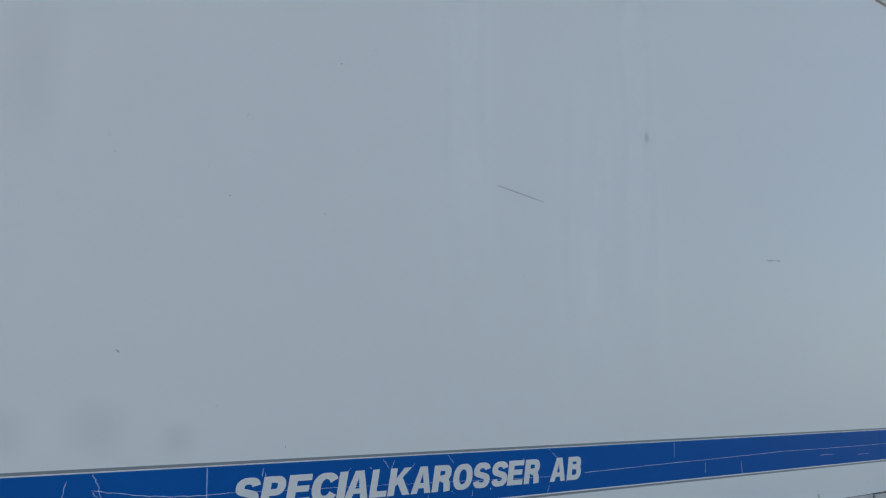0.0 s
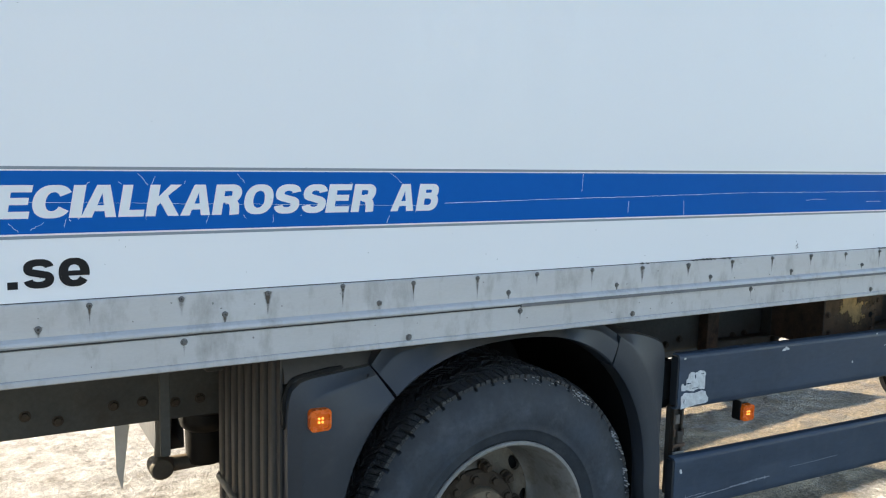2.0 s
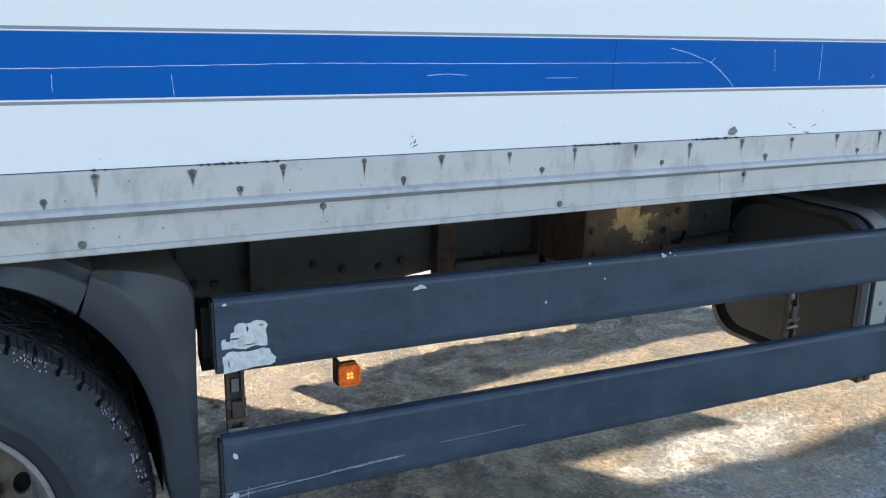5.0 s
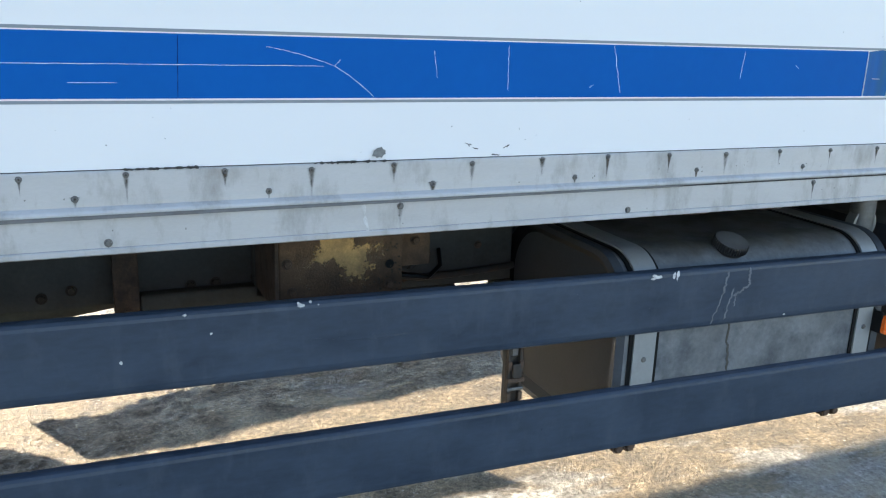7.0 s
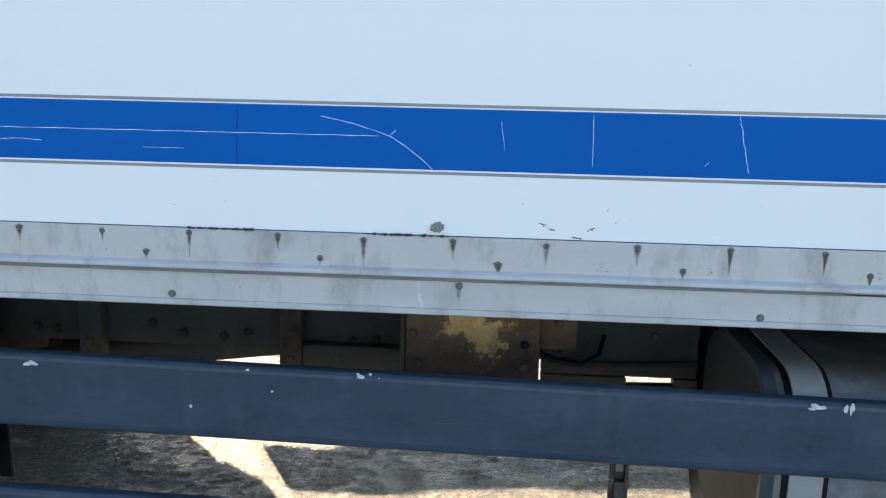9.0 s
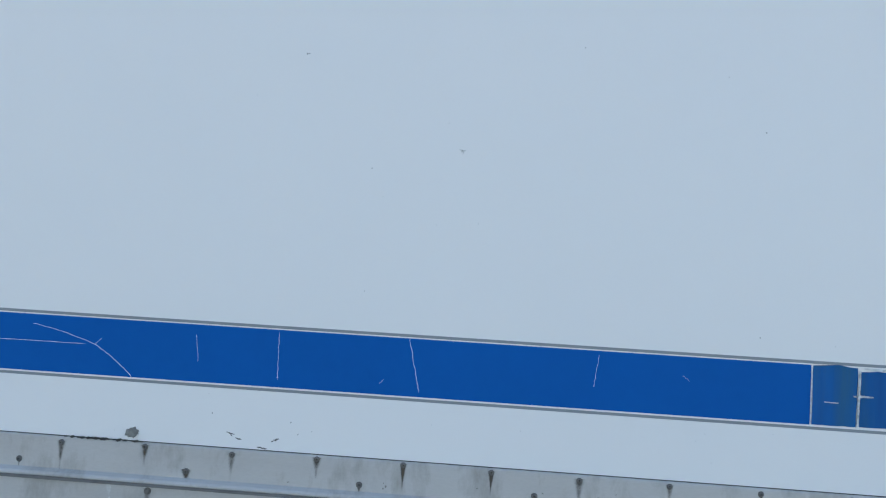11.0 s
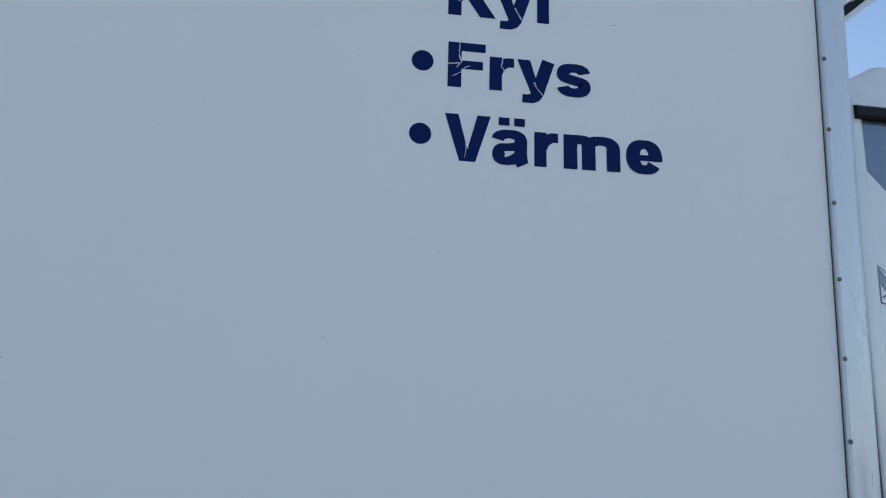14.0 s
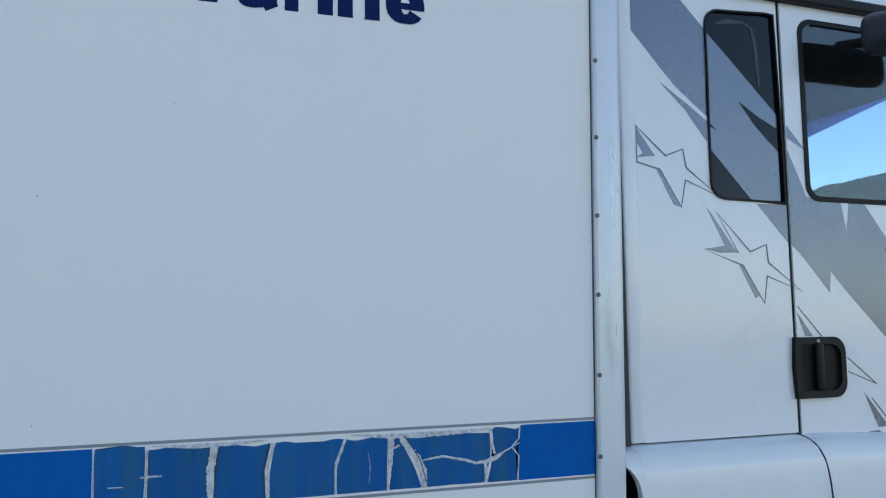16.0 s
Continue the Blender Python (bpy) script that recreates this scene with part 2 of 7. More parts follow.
def primer_material():
    """Yellowish primer that has peeled away towards its edges, with small rust spots in it."""
    m = material("peeling_primer", (0.52, 0.31, 0.125), 0.7, vary=0.3, scale=20, fine=140, bump=0.4, dirt=(0.16, 0.10, 0.05), dirt_amount=0.55, dirt_scale=24)
    N, L = m.node_tree.nodes, m.node_tree.links
    tc = N.new("ShaderNodeTexCoord")
    xyz = N.new("ShaderNodeVectorMath")
    xyz.operation = 'DISTANCE'
    xyz.inputs[1].default_value = (0.49, 0.0, 0.44)
    L.new(tc.outputs["Generated"], xyz.inputs[0])
    nz = N.new("ShaderNodeTexNoise")
    nz.inputs["Scale"].default_value, nz.inputs["Detail"].default_value, nz.inputs["Roughness"].default_value = 13, 7, 0.68
    L.new(tc.outputs["Object"], nz.inputs["Vector"])
    k = N.new("ShaderNodeMath")
    k.operation = 'MULTIPLY_ADD'
    k.inputs[1].default_value = 1.5
    L.new(nz.outputs["Fac"], k.inputs[0])
    L.new(xyz.outputs["Value"], k.inputs[2])
    r = N.new("ShaderNodeMapRange")
    for q, v in zip((1, 2, 3, 4), (0.90, 1.01, 0.95, 0.0)):
        r.inputs[q].default_value = v
    L.new(k.outputs[0], r.inputs[0])
    L.new(r.outputs[0], N["Principled BSDF"].inputs["Alpha"])
    return m


M["primer"] = primer_material()
M["tank"] = material("dull_aluminium_tank", (0.185, 0.195, 0.205), 0.5, metal=0.4, vary=0.25, scale=7, fine=80, bump=0.12, depth=0.001,
                     dirt=(0.075, 0.082, 0.09), dirt_amount=0.8, dirt_scale=7, rough_vary=0.15)
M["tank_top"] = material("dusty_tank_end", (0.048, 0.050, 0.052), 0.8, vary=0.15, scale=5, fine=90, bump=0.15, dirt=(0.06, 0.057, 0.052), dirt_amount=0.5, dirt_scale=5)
M["tank_band"] = material("dark_tank_band", (0.034, 0.042, 0.053), 0.5, metal=0.1, vary=0.25, scale=9, fine=80, bump=0.1, dirt=(0.060, 0.057, 0.052), dirt_amount=0.4, dirt_scale=9)
M["strap"] = material("steel_strap", (0.30, 0.31, 0.31), 0.5, metal=0.4, vary=0.08, scale=10, fine=90, bump=0.08, dirt=(0.28, 0.27, 0.25), dirt_amount=0.3, dirt_scale=14)
M["liner"] = material("dull_arch_liner", (0.008, 0.008, 0.008), 0.95, spec=0.04, vary=0.3, scale=8, fine=90, bump=0.5)
M["black"] = material("black_rubber_and_shade", (0.004, 0.0045, 0.005), 0.5, spec=0.2, vary=0.2, bump=0.1)
M["cab"] = material("white_cab_paint", (0.74, 0.76, 0.78), 0.2, vary=0.02, scale=2, fine=20, bump=0.01, depth=0.001, dirt=(0.58, 0.58, 0.57), dirt_amount=0.15, dirt_scale=3, coat=0.4, rough_vary=0.05)
M["foil"] = material("silver_grey_graphic", (0.155, 0.18, 0.225), 0.24, metal=0.5, vary=0.06, scale=3, bump=0.03, depth=0.001)
M["foil_dark"] = material("dark_grey_graphic", (0.12, 0.135, 0.16), 0.35, metal=0.3, vary=0.06, scale=3, bump=0.03, depth=0.001)
M["interior"] = material("dark_cab_lining", (0.012, 0.013, 0.015), 0.8, spec=0.2, vary=0.2, scale=6, bump=0.2)
M["blind"] = material("shaded_blind_frame", (0.030, 0.040, 0.055), 0.6, vary=0.2, scale=9, bump=0.1)
M["sunstrip"] = glass_material("violet_sun_strip", (0.14, 0.15, 0.46), 0.45)
M["sunstrip_mark"] = glass_material("dark_sun_strip_marks", (0.16, 0.16, 0.30), 0.45)
M["white_flap"] = material("white_mudflap", (0.55, 0.55, 0.53), 0.6, vary=0.1, scale=8, bump=0.1, dirt=(0.3, 0.28, 0.25), dirt_amount=0.3)
M["stain"] = stain_material("dark_run", (0.08, 0.062, 0.046), 2.3)
M["sheen"] = blot_material("pale_reflection_streak", (0.95, 0.96, 0.97), 0.19)
M["stain_soft"] = stain_material("pale_dirt_run", (0.4, 0.38, 0.33), 0.35)
M["glass"] = glass_material("cab_glass", (0.66, 0.82, 0.90))
M["glass_dark"] = material("tinted_side_glass", (0.003, 0.006, 0.013), 0.05, spec=0.22, vary=0.05, bump=0.0, rough_vary=0.02)


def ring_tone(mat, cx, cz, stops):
    """Rings of tone round an axle: scales the base colour by the distance from it."""
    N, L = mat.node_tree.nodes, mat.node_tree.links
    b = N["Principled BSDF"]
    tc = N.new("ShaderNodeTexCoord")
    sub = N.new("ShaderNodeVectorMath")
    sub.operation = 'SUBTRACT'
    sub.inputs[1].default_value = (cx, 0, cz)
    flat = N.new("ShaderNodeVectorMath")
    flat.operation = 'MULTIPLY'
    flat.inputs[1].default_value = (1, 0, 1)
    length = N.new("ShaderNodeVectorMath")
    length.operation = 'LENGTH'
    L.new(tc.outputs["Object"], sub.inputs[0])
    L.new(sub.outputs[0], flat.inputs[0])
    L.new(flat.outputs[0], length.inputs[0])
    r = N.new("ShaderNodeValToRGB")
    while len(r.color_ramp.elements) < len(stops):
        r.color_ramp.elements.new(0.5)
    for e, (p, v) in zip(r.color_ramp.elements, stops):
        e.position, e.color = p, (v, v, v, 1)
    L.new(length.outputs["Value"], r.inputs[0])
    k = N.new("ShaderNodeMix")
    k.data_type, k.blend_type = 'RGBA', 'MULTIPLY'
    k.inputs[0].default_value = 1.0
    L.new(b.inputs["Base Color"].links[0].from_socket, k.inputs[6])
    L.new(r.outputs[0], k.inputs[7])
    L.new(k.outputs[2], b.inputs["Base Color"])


def settled(mat, col, lo, hi, most):
    """Dust that lies on the faces that look up."""
    N, L = mat.node_tree.nodes, mat.node_tree.links
    b = N["Principled BSDF"]
    geo = N.new("ShaderNodeNewGeometry")
    xyz = N.new("ShaderNodeSeparateXYZ")
    L.new(geo.outputs["Normal"], xyz.inputs[0])
    tc = N.new("ShaderNodeTexCoord")
    nz = N.new("ShaderNodeTexNoise")
    nz.inputs["Scale"].default_value, nz.inputs["Detail"].default_value = 9, 6
    L.new(tc.outputs["Object"], nz.inputs["Vector"])
    sway = N.new("ShaderNodeMath")
    sway.operation = 'MULTIPLY_ADD'
    sway.inputs[1].default_value = 0.5
    L.new(nz.outputs["Fac"], sway.inputs[0])
    L.new(xyz.outputs["Z"], sway.inputs[2])
    r = N.new("ShaderNodeMapRange")
    for k, v in zip((1, 2, 3, 4), (lo + 0.25, hi + 0.25, 0, most)):
        r.inputs[k].default_value = v
    L.new(sway.outputs[0], r.inputs[0])
    k = N.new("ShaderNodeMix")
    k.data_type = 'RGBA'
    L.new(r.outputs[0], k.inputs[0])
    L.new(b.inputs["Base Color"].links[0].from_socket, k.inputs[6])
    k.inputs[7].default_value = (*col, 1)
    L.new(k.outputs[2], b.inputs["Base Color"])


settled(M["tank"], (0.13, 0.113, 0.085), 0.85, 1.05, 0.9)
settled(M["plastic"], (0.13, 0.115, 0.095), 0.55, 0.95, 0.7)
settled(M["chassis"], (0.10, 0.075, 0.05), 0.3, 0.9, 0.7)
# Disc darker towards the hub; side wall lightest midway, darker towards the tread.
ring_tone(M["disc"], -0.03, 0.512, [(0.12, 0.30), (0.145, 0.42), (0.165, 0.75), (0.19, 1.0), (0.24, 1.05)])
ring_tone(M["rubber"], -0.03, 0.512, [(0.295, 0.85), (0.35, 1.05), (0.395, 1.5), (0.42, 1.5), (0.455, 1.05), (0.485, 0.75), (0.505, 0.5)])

amber = material("amber_lens", (0.75, 0.13, 0.012), 0.25, vary=0.08, scale=60, fine=300, bump=0.1)
M["amber"] = amber
led = bpy.data.materials.new("amber_led")
led.use_nodes = True
lb = led.node_tree.nodes["Principled BSDF"]
lb.inputs["Base Color"].default_value = (1, 0.5, 0.1, 1)
lb.inputs["Emission Color"].default_value = (1.0, 0.45, 0.06, 1)
lb.inputs["Emission Strength"].default_value = 0.16
M["led"] = led


def ground_material():
    """Trampled ice over gravel: tan and grey ice, crusts of snow, a sheet of snow on the far side, grit."""
    m = bpy.data.materials.new("icy_gravel_ground")
    m.use_nodes = True
    N, L = m.node_tree.nodes, m.node_tree.links
    b = N["Principled BSDF"]
    tc = N.new("ShaderNodeTexCoord")
    sep = N.new("ShaderNodeSeparateXYZ")
    L.new(tc.outputs["Object"], sep.inputs[0])

    def noise_node(s, detail, r=0.6, stretch=(1, 1, 1), shift=0.0):
        mp = N.new("ShaderNodeMapping")
        mp.inputs["Scale"].default_value, mp.inputs["Location"].default_value = stretch, (shift, shift, 0)
        L.new(tc.outputs["Object"], mp.inputs["Vector"])
        n = N.new("ShaderNodeTexNoise")
        n.inputs["Scale"].default_value, n.inputs["Detail"].default_value, n.inputs["Roughness"].default_value = s, detail, r
        L.new(mp.outputs["Vector"], n.inputs["Vector"])
        return n.outputs["Fac"]

    def ramp(fac, stops):
        r = N.new("ShaderNodeValToRGB")
        while len(r.color_ramp.elements) < len(stops):
            r.color_ramp.elements.new(0.5)
        for e, (p, c) in zip(r.color_ramp.elements, stops):
            e.position, e.color = p, (*(c if isinstance(c, tuple) else (c, c, c)), 1)
        L.new(fac, r.inputs[0])
        return r.outputs[0]

    def mix(f, a, c, blend='MIX'):
        k = N.new("ShaderNodeMix")
        k.data_type, k.blend_type = 'RGBA', blend
        if isinstance(f, float):
            k.inputs[0].default_value = f
        else:
            L.new(f, k.inputs[0])
        L.new(a, k.inputs[6])
        L.new(c, k.inputs[7])
        return k.outputs[2]

    def sums(op, a, c, third=None):
        k = N.new("ShaderNodeMath")
        k.operation = op
        for i, v in enumerate((a, c, third)):
            if v is None:
                continue
            if isinstance(v, (int, float)):
                k.inputs[i].default_value = v
            else:
                L.new(v, k.inputs[i])
        return k.outputs[0]

    def span(v, a0, a1, b0, b1):
        r = N.new("ShaderNodeMapRange")
        r.interpolation_type = 'SMOOTHSTEP'
        for k, q in zip((1, 2, 3, 4), (a0, a1, b0, b1)):
            r.inputs[k].default_value = q
        L.new(v, r.inputs[0])
        return r.outputs[0]

    large, streak = noise_node(1.3, 6, 0.62), noise_node(2.2, 7, 0.62, (0.45, 1.3, 1), 4.0)
    mid, fine, grit = noise_node(7, 8, 0.66), noise_node(50, 6, 0.72), noise_node(230, 3, 0.7)
    x, y = sep.outputs["X"], sep.outputs["Y"]
    tan = ramp(mid, [(0.30, (0.098, 0.074, 0.050)), (0.5, (0.190, 0.155, 0.112)), (0.70, (0.33, 0.285, 0.225))])
    grey = ramp(mid, [(0.30, (0.070, 0.051, 0.036)), (0.5, (0.158, 0.124, 0.092)), (0.68, (0.32, 0.275, 0.225))])
    crust = ramp(mid, [(0.34, (0.15, 0.147, 0.145)), (0.50, (0.31, 0.32, 0.335)), (0.64, (0.60, 0.62, 0.66))])
    sheet = ramp(mid, [(0.32, (0.16, 0.155, 0.150)), (0.44, (0.28, 0.285, 0.29)), (0.60, (0.41, 0.425, 0.45))])
    # tan ice under the truck's front half, greyer towards its rear
    base = mix(span(sums('ADD', x, sums('MULTIPLY', large, 2.0)), 1.9, 3.3, 0, 1), grey, tan)
    near = sums('MULTIPLY', span(y, 0.75, 0.05, 0.0, 0.20), span(x, 0.2, 1.9, 0.45, 1.0))
    base = mix(span(sums('ADD', streak, near), 0.585, 0.68, 0, 0.85), base, crust)
    edge = sums('SUBTRACT', sums('MULTIPLY_ADD', large, 1.1, y), span(x, -0.5, 0.6, 0.0, 0.75))
    snow = span(edge, 2.28, 2.44, 0, 1)
    base = mix(snow, base, sheet)
    crumbs = sums('MULTIPLY', span(noise_node(85, 3, 0.6, (1, 1, 1), 2.0), 0.60, 0.66, 0, 1), span(noise_node(3.2, 4, 0.6, (1, 1, 1), 6.0), 0.46, 0.60, 0.06, 0.9))
    base = mix(crumbs, base, ramp(mid, [(0.3, (0.36, 0.355, 0.35)), (0.7, (0.58, 0.59, 0.60))]))
    speck = ramp(fine, [(0.33, 0.28), (0.45, 0.76), (0.56, 1.16), (0.68, 1.95)])
    base = mix(span(snow, 0.0, 1.0, 1.0, 0.45), base, speck, 'MULTIPLY')
    base = mix(1.0, base, ramp(grit, [(0.36, 0.72), (0.48, 0.97), (0.58, 1.03), (0.68, 1.5)]), 'MULTIPLY')
    L.new(base, b.inputs["Base Color"])
    b.inputs["Specular IOR Level"].default_value = 0.45
    slick = span(sums('ADD', mid, sums('MULTIPLY', snow, 0.4)), 0.40, 0.70, 0.34, 0.8)
    L.new(slick, b.inputs["Roughness"])
    h = sums('MULTIPLY_ADD', mid, 0.16, 0.0)
    h = sums('MULTIPLY_ADD', fine, 0.55, h)
    h = sums('MULTIPLY_ADD', noise_node(120, 4, 0.7, (1, 1, 1), 9.0), 0.3, h)
    h = sums('MULTIPLY_ADD', grit, 0.12, h)
    bn = N.new("ShaderNodeBump")
    bn.inputs["Strength"].default_value, bn.inputs["Distance"].default_value = 1.0, 0.07
    L.new(h, bn.inputs["Height"])
    L.new(bn.outputs["Normal"], b.inputs["Normal"])
    return m


M["ground"] = ground_material()


# ---------------------------------------------------------------- mesh helpers
def part(name, bm, mat, parent=None, label="", smooth=False, kind=""):
    """Links a bmesh as one mesh object under a thing or a part."""
    bmesh.ops.recalc_face_normals(bm, faces=bm.faces)
    me = bpy.data.meshes.new(name)
    bm.to_mesh(me)
    bm.free()
    me.materials.append(mat if not isinstance(mat, str) else M[mat])
    if smooth:
        for p in me.polygons:
            p.use_smooth = True
        me.set_sharp_from_angle(angle=radians(38))
    ob = new(name, me)
    if parent:
        ob.parent = parent
    if label:
        ob["label"] = label
    if kind:
        ob["kind"] = kind
    return ob


def again(ob, m):
    """Another object on the same mesh, under the same parent."""
    c = ob.copy()
    scene.collection.objects.link(c)
    c.parent = ob.parent
    c.matrix_basis = m
    return c


def box(bm, a, b, bevel=0.0, seg=2):
    n = bmesh.new()
    bmesh.ops.create_cube(n, size=1)
    for v in n.verts:
        v.co = [(a[i] + b[i]) / 2 + v.co[i] * (b[i] - a[i]) for i in range(3)]
    if bevel:
        bmesh.ops.bevel(n, geom=n.edges[:], offset=bevel, segments=seg, profile=0.5, affect='EDGES')
    return join(bm, n)


def join(bm, n):
    tmp = bpy.data.meshes.new("tmp")
    n.to_mesh(tmp)
    n.free()
    bm.from_mesh(tmp)
    bpy.data.meshes.remove(tmp)
    return bm


def prism_x(bm, profile, x0, x1, shift=None, cuts=1):
    """Sweeps a closed profile of (y, z) along x; shift(x) gives an offset (dy, dz)."""
    rings = []
    for i in range(cuts + 1):
        x = x0 + (x1 - x0) * i / cuts
        dy, dz = shift(x) if shift else (0, 0)
        rings.append([bm.verts.new((x, y + dy, z + dz)) for y, z in profile])
    k = len(profile)
    for r0, r1 in zip(rings, rings[1:]):
        for j in range(k):
            bm.faces.new((r0[j], r0[(j + 1) % k], r1[(j + 1) % k], r1[j]))
    bm.faces.new(rings[0])
    bm.faces.new(rings[-1][::-1])
    return bm


def lathe_y(bm, profile, cx, cz, seg=48, closed=False):
    """Turns a profile of (r, y) about an axle along y."""
    rings = []
    for r, y in profile:
        if r < 1e-6:
            rings.append([bm.verts.new((cx, y, cz))])
        else:
            rings.append([bm.verts.new((cx + r * math.cos(2 * math.pi * i / seg), y, cz + r * math.sin(2 * math.pi * i / seg))) for i in range(seg)])
    pairs = list(zip(rings, rings[1:])) + ([(rings[-1], rings[0])] if closed else [])
    for a, b in pairs:
        for i in range(seg):
            j = (i + 1) % seg
            if len(a) == 1:
                bm.faces.new((a[0], b[j], b[i]))
            elif len(b) == 1:
                bm.faces.new((a[i], a[j], b[0]))
            else:
                bm.faces.new((a[i], a[j], b[j], b[i]))
    return bm


def tube(bm, pts, radius, seg=10):
    pts = [Vector(p) for p in pts]
    rings = []
    for i, p in enumerate(pts):
        d = (pts[min(i + 1, len(pts) - 1)] - pts[max(i - 1, 0)]).normalized()
        u = d.orthogonal().normalized() if not rings else (last - d * last.dot(d)).normalized()
        last = u
        w = d.cross(u)
        rings.append([bm.verts.new(p + radius * (math.cos(2 * math.pi * k / seg) * u + math.sin(2 * math.pi * k / seg) * w)) for k in range(seg)])
    for a, b in zip(rings, rings[1:]):
        for k in range(seg):
            bm.faces.new((a[k], a[(k + 1) % seg], b[(k + 1) % seg], b[k]))
    bm.faces.new(rings[0])
    bm.faces.new(rings[-1])
    return bm


def plate(bm, pts, y, thick):
    """A flat piece on the truck's side: an outline of (x, z), front face at y, going back by thick."""
    f = [bm.verts.new((x, y, z)) for x, z in pts]
    k = [bm.verts.new((x, y + thick, z)) for x, z in pts]
    n = len(pts)
    top = bm.faces.new(f)
    bm.faces.new(k[::-1])
    for i in range(n):
        bm.faces.new((f[i], f[(i + 1) % n], k[(i + 1) % n], k[i]))
    bmesh.ops.triangulate(bm, faces=[top])
    return bm


def ribbon(bm, pts, width, y, thick=0.0006, rng=random):
    """A thin raised line through (x, z) points, of uneven width, tapering at its ends."""
    left, right = [], []
    n = len(pts)
    for i, (x, z) in enumerate(pts):
        x0, z0 = pts[max(i - 1, 0)]
        x1, z1 = pts[min(i + 1, n - 1)]
        dx, dz = x1 - x0, z1 - z0
        l = math.hypot(dx, dz) or 1
        taper = 0.35 if i in (0, n - 1) else 1
        w = width * taper * rng.uniform(0.7, 1.25) / 2
        left.append((x - dz / l * w, z + dx / l * w))
        right.append((x + dz / l * w, z - dx / l * w))
    for i in range(n - 1):
        plate(bm, [left[i], left[i + 1], right[i + 1], right[i]], y, thick)
    return bm


def wander(p0, p1, steps, amount, rng, bend=0.0):
    """Points of a crack from p0 to p1 that strays from the straight line."""
    out = []
    dx, dz = p1[0] - p0[0], p1[1] - p0[1]
    l = math.hypot(dx, dz)
    for i in range(steps + 1):
        f = i / steps
        o = (rng.uniform(-amount, amount) if 0 < i < steps else 0) + bend * math.sin(math.pi * f)
        out.append((p0[0] + dx * f - dz / l * o, p0[1] + dz * f + dx / l * o))
    return out


def blob(cx, cz, rx, rz, rng, n=14, rough=0.35):
    return [(cx + rx * math.cos(2 * math.pi * i / n) * rng.uniform(1 - rough, 1 + rough),
             cz + rz * math.sin(2 * math.pi * i / n) * rng.uniform(1 - rough, 1 + rough)) for i in range(n)]


def rounded_rect(x0, x1, z0, z1, r, n=5):
    pts = []
    for cx, cz, a in ((x1 - r, z1 - r, 0), (x0 + r, z1 - r, 90), (x0 + r, z0 + r, 180), (x1 - r, z0 + r, 270)):
        for i in range(n + 1):
            t = radians(a + 90 * i / n)
            pts.append((cx + r * math.cos(t), cz + r * math.sin(t)))
    return pts


def ring_plate(bm, outer, inner, y, thick):
    """A flat plate with a hole: two outlines with the same number of points."""
    n = len(outer)
    o0 = [bm.verts.new((x, y, z)) for x, z in outer]
    i0 = [bm.verts.new((x, y, z)) for x, z in inner]
    o1 = [bm.verts.new((x, y + thick, z)) for x, z in outer]
    i1 = [bm.verts.new((x, y + thick, z)) for x, z in inner]
    for k in range(n):
        j = (k + 1) % n
        bm.faces.new((o0[k], o0[j], i0[j], i0[k]))
        bm.faces.new((o1[k], i1[k], i1[j], o1[j]))
        bm.faces.new((o0[k], o1[k], o1[j], o0[j]))
        bm.faces.new((i0[k], i0[j], i1[j], i1[k]))
    return bm


def bolt_head(r, h):
    """A hexagonal head on a washer, its base in the plane y = 0, standing out towards -y."""
    bm = bmesh.new()
    lathe_y(bm, [(r * 1.5, 0), (r * 1.5, -h * 0.2), (r * 1.1, -h * 0.25)], 0, 0, 12)
    lathe_y(bm, [(r * 1.1, -h * 0.2), (r * 1.1, -h * 0.85), (r * 0.9, -h), (0, -h)], 0, 0, 6)
    return bm


def stroke(pts, wv, wh):
    """A band along points: wv is the width of upright runs, wh that of level ones. Returns its four-cornered pieces."""
    left, right = [], []
    n = len(pts)
    for i, (x, z) in enumerate(pts):
        (xa, za), (xb, zb) = pts[max(i - 1, 0)], pts[min(i + 1, n - 1)]
        l = math.hypot(xb - xa, zb - za) or 1
        tx, tz = (xb - xa) / l, (zb - za) / l
        w = (wh + (wv - wh) * abs(tz)) / 2
        left.append((x - tz * w, z + tx * w))
        right.append((x + tz * w, z - tx * w))
    return [[right[i], right[i + 1], left[i + 1], left[i]] for i in range(n - 1)]


def bend(cx, cz, rx, rz, a0, a1, n=18, power=2.3):
    """Points of a slightly squared arc from angle a0 to a1."""
    out = []
    for i in range(n + 1):
        a = radians(a0 + (a1 - a0) * i / n)
        c, q = math.cos(a), math.sin(a)
        k = (abs(c) ** power + abs(q) ** power) ** (-1 / power)
        out.append((cx + rx * k * c, cz + rz * k * q))
    return out


def bar(x0, x1, z0, z1):
    return [[(x0, z0), (x1, z0), (x1, z1), (x0, z1)]]


def mirrored(polys, w):
    return [[(w - x, z) for x, z in p[::-1]] for p in polys]


